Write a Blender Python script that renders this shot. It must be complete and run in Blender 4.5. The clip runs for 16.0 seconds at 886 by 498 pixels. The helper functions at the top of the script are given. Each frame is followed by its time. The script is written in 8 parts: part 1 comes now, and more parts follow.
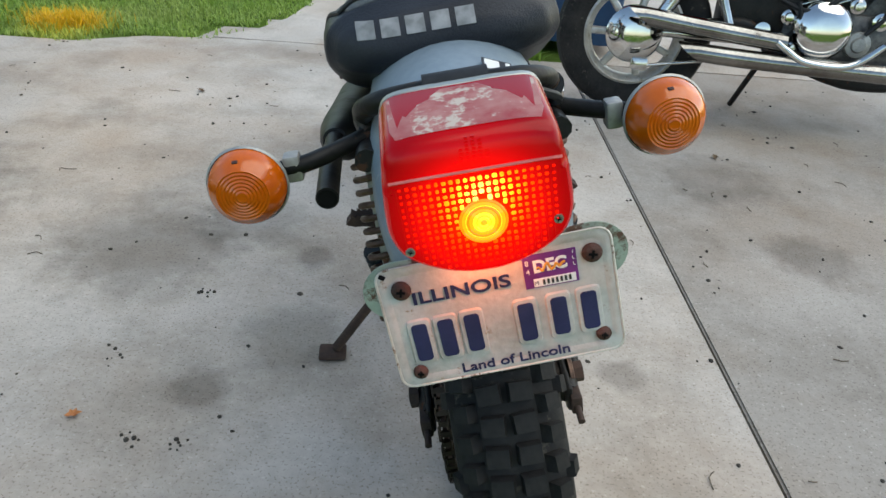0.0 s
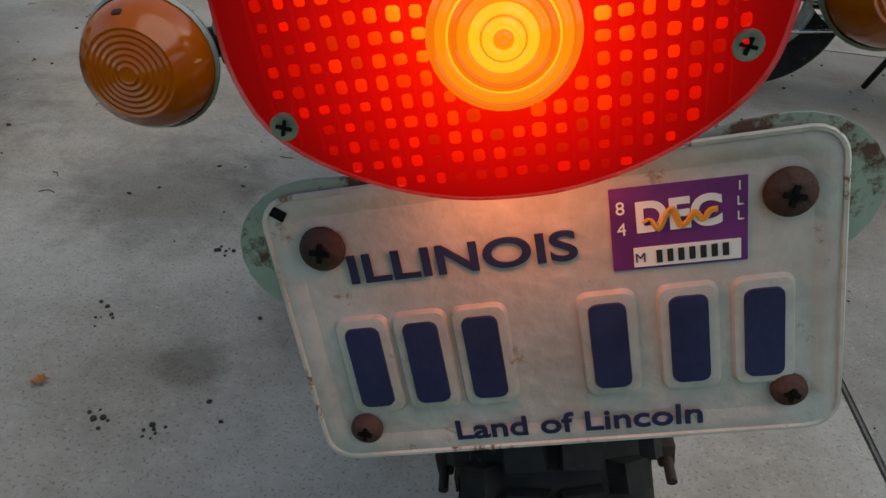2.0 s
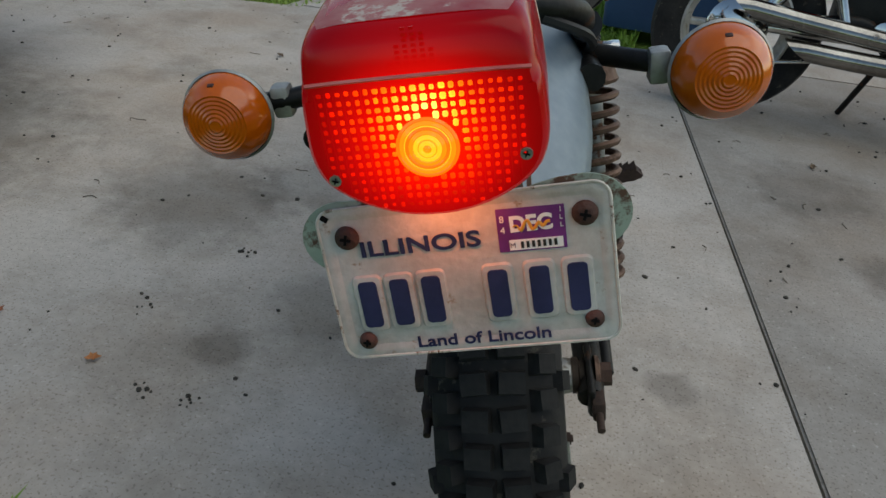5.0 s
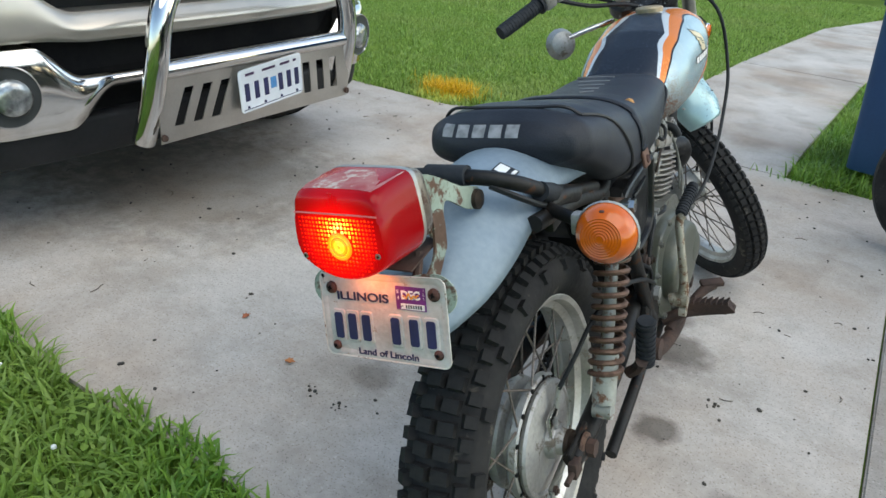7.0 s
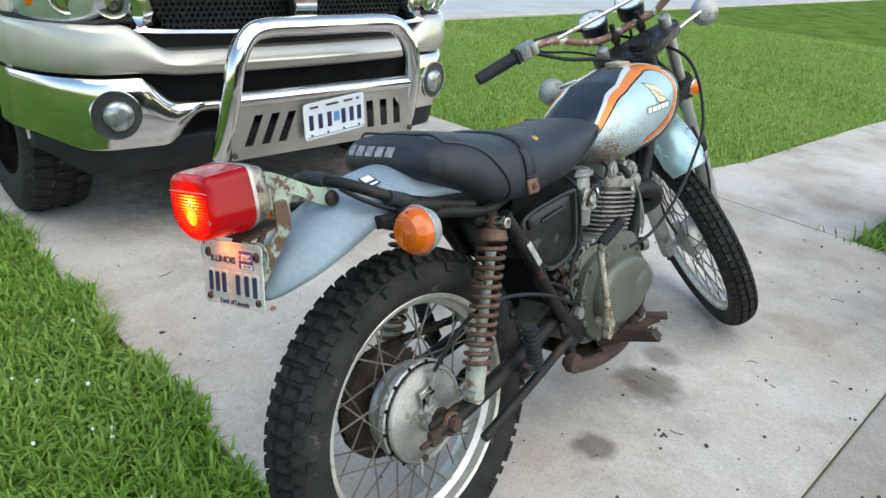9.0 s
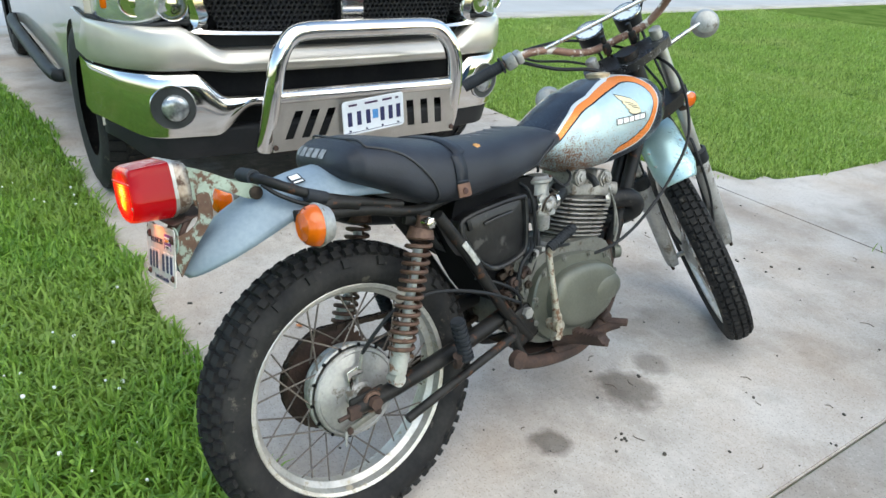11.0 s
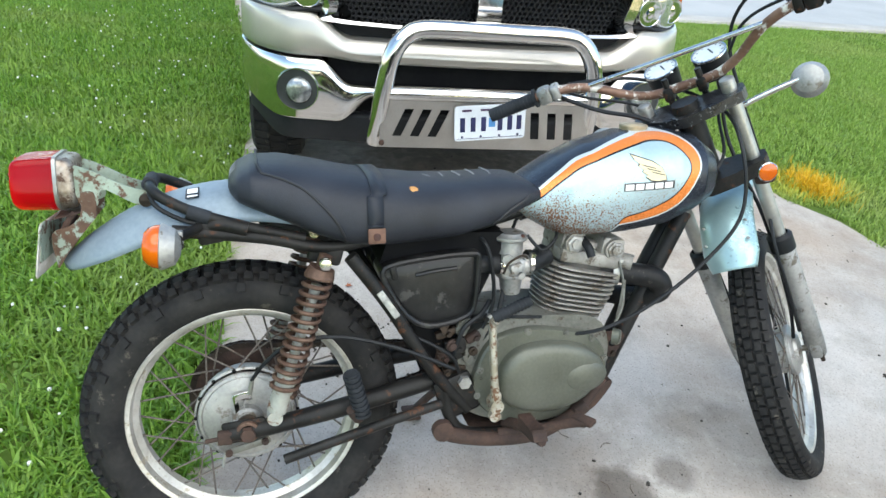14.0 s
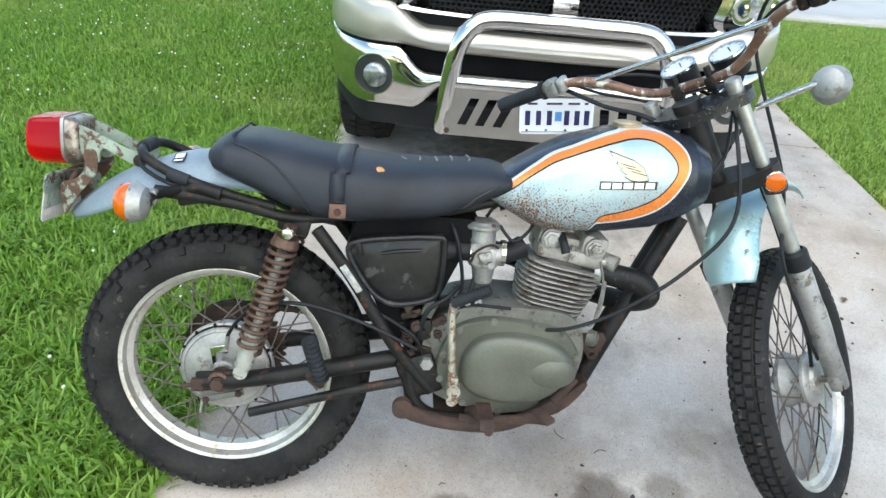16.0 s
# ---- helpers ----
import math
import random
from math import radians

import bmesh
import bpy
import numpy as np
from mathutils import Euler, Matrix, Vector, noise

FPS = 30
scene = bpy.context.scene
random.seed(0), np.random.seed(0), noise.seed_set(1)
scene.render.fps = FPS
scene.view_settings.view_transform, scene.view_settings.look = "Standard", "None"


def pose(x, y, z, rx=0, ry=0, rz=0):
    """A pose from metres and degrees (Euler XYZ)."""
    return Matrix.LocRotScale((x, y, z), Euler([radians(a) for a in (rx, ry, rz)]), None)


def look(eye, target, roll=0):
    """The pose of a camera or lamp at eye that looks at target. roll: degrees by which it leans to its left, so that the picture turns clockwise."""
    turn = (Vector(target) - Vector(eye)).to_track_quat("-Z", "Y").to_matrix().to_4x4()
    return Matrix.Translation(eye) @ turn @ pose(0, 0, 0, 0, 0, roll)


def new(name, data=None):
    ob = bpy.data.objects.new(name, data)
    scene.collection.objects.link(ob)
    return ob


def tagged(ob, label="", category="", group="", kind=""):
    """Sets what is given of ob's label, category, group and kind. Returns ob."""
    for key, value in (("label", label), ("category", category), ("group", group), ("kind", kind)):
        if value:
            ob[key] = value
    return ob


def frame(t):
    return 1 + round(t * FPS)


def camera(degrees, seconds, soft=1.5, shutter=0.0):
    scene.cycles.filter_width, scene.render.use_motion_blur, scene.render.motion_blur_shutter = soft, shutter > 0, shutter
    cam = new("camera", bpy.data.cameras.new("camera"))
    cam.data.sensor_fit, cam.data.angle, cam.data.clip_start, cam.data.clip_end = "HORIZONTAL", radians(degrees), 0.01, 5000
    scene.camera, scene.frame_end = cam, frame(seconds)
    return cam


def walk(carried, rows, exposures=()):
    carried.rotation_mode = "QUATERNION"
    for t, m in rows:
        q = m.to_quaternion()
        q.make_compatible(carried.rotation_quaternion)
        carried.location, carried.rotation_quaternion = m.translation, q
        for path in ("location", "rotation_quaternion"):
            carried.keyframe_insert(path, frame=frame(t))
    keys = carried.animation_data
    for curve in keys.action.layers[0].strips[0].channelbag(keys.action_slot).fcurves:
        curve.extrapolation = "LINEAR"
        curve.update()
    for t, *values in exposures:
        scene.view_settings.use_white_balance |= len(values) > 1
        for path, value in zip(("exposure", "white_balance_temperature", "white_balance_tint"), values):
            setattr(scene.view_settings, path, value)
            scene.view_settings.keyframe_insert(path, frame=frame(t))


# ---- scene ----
cam = camera(63.3, 16.0)
PATH = [
    (0, (0.055, 0.056, 1.044), (0.021, 1.768, 0.012), 3.9),
    (0.5, (0.075, 0.206, 0.953), (-0.072, 1.905, -0.093), 2.8),
    (1, (0.083, 0.274, 0.885), (-0.13, 1.944, -0.195), 3.0),
    (1.5, (0.084, 0.314, 0.854), (-0.155, 1.968, -0.243), 4.4),
    (2, (0.084, 0.314, 0.866), (-0.154, 1.976, -0.221), 5.0),
    (2.5, (0.1, 0.315, 0.867), (-0.105, 1.984, -0.217), 5.5),
    (3, (0.107, 0.315, 0.871), (-0.083, 1.986, -0.212), 6.0),
    (3.5, (0.109, 0.307, 0.882), (-0.087, 1.983, -0.191), 5.8),
    (3.7, (0.109, 0.302, 0.885), (-0.089, 1.981, -0.184), 6.0),
    (5.8, (0.213, 0.072, 1.031), (-0.215, 1.715, -0.026), 4.3),
    (6, (0.263, 0.073, 1.044), (-0.308, 1.678, -0.004), 5.0),
    (6.5, (0.37, 0.03, 1.122), (-0.384, 1.585, 0.116), 5.6),
    (7, (0.544, -0.045, 1.174), (-0.454, 1.437, 0.275), 4.4),
    (7.5, (0.765, -0.133, 1.202), (-0.398, 1.269, 0.378), 3.2),
    (8, (0.886, -0.143, 1.213), (-0.316, 1.253, 0.432), 0.0),
    (8.5, (1.003, -0.019, 1.185), (-0.186, 1.4, 0.429), 1.6),
    (9, (1.065, 0.059, 1.244), (-0.275, 1.302, 0.433), 4.2),
    (9.2, (1.088, 0.072, 1.269), (-0.252, 1.288, 0.417), 5.2),
    (11.3, (1.4, 0.398, 1.35), (-0.165, 1.309, 0.5), 5.4),
    (11.5, (1.374, 0.468, 1.37), (-0.21, 1.332, 0.507), 7.1),
    (12, (1.364, 0.538, 1.393), (-0.232, 1.342, 0.494), 6.1),
    (12.5, (1.356, 0.654, 1.378), (-0.26, 1.355, 0.431), 5.1),
    (13, (1.42, 0.811, 1.415), (-0.268, 1.298, 0.459), 6.0),
    (13.5, (1.474, 0.912, 1.442), (-0.253, 1.274, 0.5), 4.5),
    (14, (1.425, 1.049, 1.437), (-0.314, 1.359, 0.498), 5.7),
    (14.5, (1.379, 1.166, 1.446), (-0.368, 1.392, 0.497), 7.5),
    (15, (1.385, 1.272, 1.453), (-0.347, 1.409, 0.462), 7.9),
    (15.5, (1.427, 1.383, 1.459), (-0.306, 1.381, 0.46), 6.4),
    (16, (1.47, 1.436, 1.463), (-0.267, 1.344, 0.477), 4.9),
]
walk(cam, [(t, look(eye, target, roll)) for t, eye, target, roll in PATH], [(t, e, 7150 if t < 6.5 else 6850, 2) for t, e in [(0, 0.93), (0.5, 0.63), (1, 0.13), (1.5, -0.06), (2.2, -0.24), (3.7, -0.3), (5.8, 0.4), (6.3, 0.6), (7, 0.92), (9, 1.24), (12, 1.4), (16, 1.5)]])

# ---- world and light ----
world = bpy.data.worlds.new("sky")
scene.world = world
world.use_nodes = True
wt = world.node_tree
sky = wt.nodes.new("ShaderNodeTexSky")
sky.sky_type, sky.sun_disc = "NISHITA", False
sky.sun_elevation, sky.sun_rotation = radians(38), radians(60)
sky.air_density, sky.dust_density, sky.ozone_density = 1.0, 1.0, 1.5
wt.nodes["Background"].inputs["Strength"].default_value = 0.15
wt.links.new(sky.outputs["Color"], wt.nodes["Background"].inputs["Color"])
sun = new("sun", bpy.data.lights.new("sun", "SUN"))
sun.data.energy, sun.data.angle, sun.data.color = 1.0, radians(60), (1.0, 0.97, 0.93)
sun.matrix_world = look((3, -1, 8), (0, 1, 0))

# ---- materials ----


def nodes_of(m):
    return m.node_tree.nodes, m.node_tree.links


def surface(name, dark, light, rough=0.6, metal=0.0, scale=8.0, fine=60.0, bump=0.1, spread=0.12, coat=0.0, patch=None, patch_at=0.62, patch_rough=0.8, patch_scale=None, piece=0.0, spec=0.5):
    """Two scales of colour change, a fine relief, and worn patches of another colour."""
    m = bpy.data.materials.new(name)
    m.use_nodes = True
    n, l = nodes_of(m)
    b = n["Principled BSDF"]
    tc = n.new("ShaderNodeTexCoord")
    big, small = n.new("ShaderNodeTexNoise"), n.new("ShaderNodeTexNoise")
    big.inputs["Scale"].default_value, small.inputs["Scale"].default_value = scale, fine
    big.inputs["Detail"].default_value, small.inputs["Detail"].default_value = 5, 4
    for t in (big, small):
        l.new(tc.outputs["Object"], t.inputs["Vector"])
    mixed = n.new("ShaderNodeMath")
    mixed.operation = "MULTIPLY_ADD"
    l.new(small.outputs["Fac"], mixed.inputs[0])
    mixed.inputs[1].default_value = 0.4
    l.new(big.outputs["Fac"], mixed.inputs[2])
    ramp = n.new("ShaderNodeMapRange")
    ramp.inputs["From Min"].default_value, ramp.inputs["From Max"].default_value = 0.5, 0.9
    l.new(mixed.outputs[0], ramp.inputs["Value"])
    col = n.new("ShaderNodeMix")
    col.data_type = "RGBA"
    col.inputs["A"].default_value, col.inputs["B"].default_value = (*dark, 1), (*light, 1)
    l.new(ramp.outputs[0], col.inputs["Factor"])
    out = col.outputs["Result"]
    r = n.new("ShaderNodeMapRange")
    r.inputs["To Min"].default_value, r.inputs["To Max"].default_value = max(0.02, rough - spread), min(1, rough + spread)
    l.new(mixed.outputs[0], r.inputs["Value"])
    rout = r.outputs[0]
    if patch:
        pn = n.new("ShaderNodeTexNoise")
        pn.inputs["Scale"].default_value, pn.inputs["Detail"].default_value, pn.inputs["Roughness"].default_value = patch_scale or scale * 2.3, 8, 0.7
        l.new(tc.outputs["Object"], pn.inputs["Vector"])
        pr = n.new("ShaderNodeMapRange")
        pr.inputs["From Min"].default_value, pr.inputs["From Max"].default_value = patch_at - 0.03, patch_at + 0.03
        l.new(pn.outputs["Fac"], pr.inputs["Value"])
        pm = n.new("ShaderNodeMix")
        pm.data_type = "RGBA"
        pm.inputs["B"].default_value = (*patch, 1)
        l.new(out, pm.inputs["A"])
        l.new(pr.outputs[0], pm.inputs["Factor"])
        out = pm.outputs["Result"]
        rm = n.new("ShaderNodeMix")
        l.new(pr.outputs[0], rm.inputs["Factor"])
        l.new(rout, rm.inputs["A"])
        rm.inputs["B"].default_value = patch_rough
        rout = rm.outputs["Result"]
        if metal:
            mm = n.new("ShaderNodeMapRange")
            mm.inputs["To Min"].default_value, mm.inputs["To Max"].default_value = metal, 0.0
            l.new(pr.outputs[0], mm.inputs["Value"])
            l.new(mm.outputs[0], b.inputs["Metallic"])
    if piece:
        oi, hs = n.new("ShaderNodeObjectInfo"), n.new("ShaderNodeHueSaturation")
        mr = n.new("ShaderNodeMapRange")
        mr.inputs["To Min"].default_value, mr.inputs["To Max"].default_value = 1 - piece, 1 + piece
        l.new(oi.outputs["Random"], mr.inputs["Value"])
        l.new(mr.outputs[0], hs.inputs["Value"])
        l.new(out, hs.inputs["Color"])
        out = hs.outputs["Color"]
    l.new(out, b.inputs["Base Color"])
    l.new(rout, b.inputs["Roughness"])
    if not (patch and metal):
        b.inputs["Metallic"].default_value = metal
    b.inputs["Coat Weight"].default_value = coat
    b.inputs["Specular IOR Level"].default_value = spec
    if bump:
        bp = n.new("ShaderNodeBump")
        bp.inputs["Strength"].default_value, bp.inputs["Distance"].default_value = bump, 0.004
        l.new(small.outputs["Fac"], bp.inputs["Height"])
        l.new(bp.outputs["Normal"], b.inputs["Normal"])
    return m


RUST = (0.075, 0.035, 0.02)
M_RUBBER = surface("tyre rubber", (0.009, 0.009, 0.01), (0.03, 0.0285, 0.027), 0.75, scale=12, fine=90, bump=0.25, patch=(0.085, 0.075, 0.062), patch_at=0.63, spec=0.22)
M_BLACK = surface("worn black paint", (0.006, 0.006, 0.006), (0.02, 0.019, 0.018), 0.42, scale=14, fine=120, bump=0.15, patch=RUST, patch_at=0.61, spec=0.22)
M_PLASTIC = surface("dusty black plastic", (0.006, 0.006, 0.007), (0.018, 0.0175, 0.017), 0.42, scale=10, fine=80, bump=0.12, patch=(0.075, 0.068, 0.06), patch_at=0.62, spec=0.22)
M_AIRBOX = surface("scuffed gloss-black airbox", (0.004, 0.004, 0.005), (0.014, 0.014, 0.014), 0.3, scale=16, fine=70, bump=0.12, patch=(0.045, 0.043, 0.04), patch_at=0.59, patch_scale=20, patch_rough=0.6, spec=0.35)
M_GRIP = surface("black rubber grip", (0.012, 0.014, 0.017), (0.03, 0.033, 0.038), 0.6, scale=20, fine=150, spec=0.22)
M_SEAT = surface("black vinyl", (0.011, 0.0125, 0.017), (0.027, 0.03, 0.039), 0.43, scale=9, fine=420, bump=0.18, spread=0.1, spec=0.28)
M_PIPING = surface("vinyl seam", (0.01, 0.01, 0.012), (0.02, 0.02, 0.022), 0.5)
M_ALU = surface("dull cast aluminium", (0.25, 0.25, 0.24), (0.47, 0.46, 0.44), 0.48, 0.7, scale=10, fine=130, bump=0.15, patch=(0.13, 0.11, 0.085), patch_at=0.6)
M_RIM = surface("weathered aluminium rim", (0.42, 0.4, 0.36), (0.66, 0.64, 0.6), 0.4, 0.7, scale=16, fine=110, patch=(0.35, 0.31, 0.24), patch_at=0.6)
M_CASE = surface("grey-green engine paint", (0.078, 0.082, 0.064), (0.125, 0.128, 0.102), 0.33, 0.25, scale=7, fine=140, bump=0.08)
M_FIN = surface("oxidised cooling fins", (0.2, 0.188, 0.168), (0.39, 0.37, 0.335), 0.55, 0.45, scale=12, fine=120, patch=(0.1, 0.08, 0.06), patch_at=0.58)
M_RUST = surface("rusty steel", (0.022, 0.0125, 0.0095), (0.072, 0.04, 0.029), 0.8, scale=14, fine=120, bump=0.35)
M_FORK = surface("dull grey chrome", (0.3, 0.3, 0.28), (0.46, 0.45, 0.42), 0.36, 0.75, scale=14, fine=90, bump=0.05, patch=(0.2, 0.14, 0.09), patch_at=0.66)
M_FLAKE = surface("flaking wet-looking black paint", (0.006, 0.006, 0.007), (0.016, 0.016, 0.017), 0.25, scale=20, fine=200, bump=0.3, patch=(0.4, 0.42, 0.44), patch_at=0.62, patch_scale=120)
M_GRIME = surface("grimy grey-green casting", (0.1, 0.1, 0.085), (0.2, 0.195, 0.17), 0.5, 0.3, scale=12, fine=140, bump=0.2, patch=(0.06, 0.045, 0.03), patch_at=0.6)
M_SPRING = surface("rusted chrome spring", (0.075, 0.042, 0.03), (0.17, 0.105, 0.075), 0.5, 0.6, scale=18, fine=130, patch=(0.07, 0.035, 0.022), patch_at=0.52)
M_STRUT = surface("greenish grey strut paint", (0.27, 0.275, 0.245), (0.42, 0.42, 0.38), 0.45, 0.3, scale=16, fine=110, patch=(0.13, 0.055, 0.025), patch_at=0.58)
M_CHROME = surface("aged chrome", (0.5, 0.48, 0.45), (0.72, 0.71, 0.69), 0.16, 1.0, scale=9, fine=100, bump=0.02, spread=0.06, patch=(0.17, 0.1, 0.06), patch_at=0.68)
M_BRIGHT = surface("polished stainless steel", (0.63, 0.62, 0.605), (0.71, 0.7, 0.685), 0.08, 1.0, scale=5, fine=60, bump=0.01, spread=0.03)
# Chrome darkened so that dim reflected surroundings are in its colour.
M_CHROME_DIM = surface("chrome, dark reflections in its colour", (0.2, 0.19, 0.18), (0.38, 0.37, 0.35), 0.14, 1.0, scale=5, fine=60, bump=0.02, spread=0.05, patch=(0.1, 0.075, 0.05), patch_at=0.68)
M_BRUSHED = surface("brushed steel plate", (0.5, 0.47, 0.43), (0.62, 0.59, 0.55), 0.3, 1.0, scale=6, fine=160, bump=0.03, spread=0.08)
M_SILVERBLUE = surface("faded silver-blue fender plastic", (0.15, 0.2, 0.245), (0.24, 0.3, 0.35), 0.45, 0.15, scale=6, fine=110, bump=0.05, patch=(0.4, 0.42, 0.43), patch_at=0.68)
M_TEAL = surface("glossy teal-silver paint", (0.3, 0.45, 0.47), (0.4, 0.55, 0.56), 0.25, 0.4, scale=6, fine=100, bump=0.02)
M_MINT = surface("weathered pale green bracket paint", (0.2, 0.25, 0.2), (0.34, 0.4, 0.33), 0.6, 0.2, scale=16, fine=110, patch=(0.1, 0.05, 0.03), patch_at=0.57)
M_ARM = surface("rusted pale green paint", (0.07, 0.035, 0.02), (0.13, 0.075, 0.05), 0.7, 0.1, scale=18, fine=110, patch=(0.25, 0.3, 0.25), patch_at=0.55)
M_SPOKE = surface("rusty spoke wire", (0.07, 0.055, 0.045), (0.2, 0.17, 0.15), 0.5, 0.5, scale=30, fine=150)
M_CABLE = surface("black cable", (0.008, 0.009, 0.01), (0.02, 0.021, 0.023), 0.45, spec=0.22)
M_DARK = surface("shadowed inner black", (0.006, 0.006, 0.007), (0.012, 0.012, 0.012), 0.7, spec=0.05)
M_CHAIN = surface("oily chain steel", (0.018, 0.013, 0.01), (0.06, 0.042, 0.03), 0.55, 0.6, scale=40)
M_SCREW = surface("rusted screw", (0.035, 0.014, 0.011), (0.085, 0.035, 0.026), 0.7, scale=60, fine=300, bump=0.4)
M_TRUCKPAINT = surface("pewter silver car paint", (0.41, 0.38, 0.335), (0.47, 0.44, 0.39), 0.3, 0.5, scale=3, fine=12, bump=0.0, coat=0.8, spread=0.03)
M_TRIM = surface("matt black trim", (0.012, 0.013, 0.014), (0.022, 0.022, 0.024), 0.55, spec=0.22)
M_BIN = surface("blue bin plastic", (0.012, 0.05, 0.13), (0.02, 0.07, 0.17), 0.5, scale=4, fine=80)
M_REDPAINT = surface("glossy red paint", (0.3, 0.01, 0.015), (0.38, 0.015, 0.02), 0.2, coat=0.5)
M_DIRT = surface("lawn soil", (0.06, 0.105, 0.02), (0.125, 0.18, 0.045), 0.95, scale=2, fine=30, bump=0.5, spec=0.0)
M_FARLAWN = surface("far lawn", (0.12, 0.19, 0.035), (0.19, 0.27, 0.065), 0.95, scale=1.5, fine=20, bump=0.5, spec=0.0)
M_ASPHALT = surface("pale road", (0.33, 0.33, 0.33), (0.42, 0.42, 0.415), 0.85, scale=1, fine=40)
M_KERB = surface("kerb concrete", (0.33, 0.31, 0.28), (0.45, 0.43, 0.4), 0.85, scale=2, fine=40)


def concrete(name, stains=(), k=1.0):
    m = surface(name, (0.405 * k, 0.37 * k, 0.335 * k), (0.565 * k, 0.522 * k, 0.48 * k), 0.85, scale=1.3, fine=55, bump=0.25)
    n, l = nodes_of(m)
    b = n["Principled BSDF"]
    out = b.inputs["Base Color"].links[0].from_socket
    geo = n.new("ShaderNodeNewGeometry")

    def noise_tex(scale, detail=4, rough=0.5):
        t = n.new("ShaderNodeTexNoise")
        t.inputs["Scale"].default_value, t.inputs["Detail"].default_value, t.inputs["Roughness"].default_value = scale, detail, rough
        l.new(geo.outputs["Position"], t.inputs["Vector"])
        return t.outputs["Fac"]

    def ranged(v, a, c, lo=0.0, hi=1.0):
        r = n.new("ShaderNodeMapRange")
        for k, x in zip(("From Min", "From Max", "To Min", "To Max"), (a, c, lo, hi)):
            r.inputs[k].default_value = x
        l.new(v, r.inputs["Value"])
        return r.outputs[0]

    def times(v, f):
        mx = n.new("ShaderNodeMix")
        mx.data_type, mx.blend_type = "RGBA", "MULTIPLY"
        l.new(f, mx.inputs["Factor"])
        l.new(v, mx.inputs["A"])
        return mx

    blotch = times(out, ranged(noise_tex(3.2, 6, 0.65), 0.46, 0.7, 0, 0.75))
    blotch.inputs["B"].default_value = (0.6, 0.58, 0.55, 1)
    specks = times(blotch.outputs["Result"], ranged(noise_tex(170, 2), 0.58, 0.68, 0, 0.75))
    specks.inputs["B"].default_value = (0.5, 0.48, 0.45, 1)
    pale = times(specks.outputs["Result"], ranged(noise_tex(95, 3), 0.63, 0.7, 0, 0.5))
    pale.blend_type = "SCREEN"
    pale.inputs["B"].default_value = (0.3, 0.29, 0.27, 1)
    brown = times(pale.outputs["Result"], ranged(noise_tex(1.1, 5, 0.6), 0.42, 0.66, 0, 0.75))
    brown.inputs["B"].default_value = (0.75, 0.62, 0.5, 1)
    out = brown.outputs["Result"]
    wob = noise_tex(14, 5, 0.6)
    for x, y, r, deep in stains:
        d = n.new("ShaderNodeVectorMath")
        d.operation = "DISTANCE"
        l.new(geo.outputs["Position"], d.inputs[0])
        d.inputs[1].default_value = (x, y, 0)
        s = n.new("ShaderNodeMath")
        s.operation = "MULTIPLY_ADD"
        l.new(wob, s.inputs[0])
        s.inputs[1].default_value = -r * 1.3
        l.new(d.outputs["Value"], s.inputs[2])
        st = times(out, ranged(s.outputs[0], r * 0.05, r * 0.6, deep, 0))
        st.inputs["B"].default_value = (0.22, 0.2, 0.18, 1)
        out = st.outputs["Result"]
    l.new(out, b.inputs["Base Color"])
    return m


# Stain spots; entries at x -1.9 and -2.9 darken the slab under the truck.
STAINS_AND_DARKENING = [(-0.82, 1.74, 0.24, 0.3), (-0.54, 1.86, 0.15, 0.35), (-0.32, 1.69, 0.05, 0.45), (0.22, 1.45, 0.055, 0.75), (0.13, 1.83, 0.1, 0.7), (0.06, 2.01, 0.06, 0.5), (0.0, 1.75, 0.16, 0.3), (-0.45, 1.15, 0.06, 0.4),
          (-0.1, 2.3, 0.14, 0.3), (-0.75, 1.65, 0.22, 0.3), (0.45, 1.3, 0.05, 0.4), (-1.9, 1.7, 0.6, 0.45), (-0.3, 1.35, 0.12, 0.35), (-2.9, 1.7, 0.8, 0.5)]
M_CONCRETE = concrete("weathered concrete", STAINS_AND_DARKENING)
# Darker copy of the concrete; shade on the right slab is in its colour.
M_CONCRETE_SHADED = concrete("concrete with shade in its colour", ((1.1, 1.9, 0.12, 0.4), (0.95, 2.4, 0.2, 0.35), (1.3, 1.3, 0.15, 0.3)), 0.7)


def glass_like(name, colour, rough=0.1, amount=0.9, emission=None):
    m = bpy.data.materials.new(name)
    m.use_nodes = True
    b = m.node_tree.nodes["Principled BSDF"]
    b.inputs["Base Color"].default_value = (*colour, 1)
    b.inputs["Roughness"].default_value = rough
    b.inputs["Transmission Weight"].default_value = amount
    return m


M_AMBER = surface("amber lens", (0.5, 0.085, 0.002), (0.62, 0.12, 0.003), 0.12, scale=20, fine=200, bump=0.0, coat=0.3)
M_CLEAR = glass_like("clear lens", (0.9, 0.92, 0.92), 0.03, 0.8)

# ---- building helpers ----


def part(name, bm, material, parent, label="", smooth=True):
    me = bpy.data.meshes.new(name)
    bmesh.ops.recalc_face_normals(bm, faces=bm.faces)
    bm.to_mesh(me)
    bm.free()
    if smooth:
        me.polygons.foreach_set("use_smooth", [True] * len(me.polygons))
        me.set_sharp_from_angle(angle=radians(38))
    me.materials.append(material)
    ob = new(name, me)
    ob.parent = parent
    if label:
        ob["label"] = label
    return ob


def thing(name, m, label, category, group="", kind=""):
    ob = tagged(new(name), label, category, group, kind)
    ob.matrix_world = m
    return ob


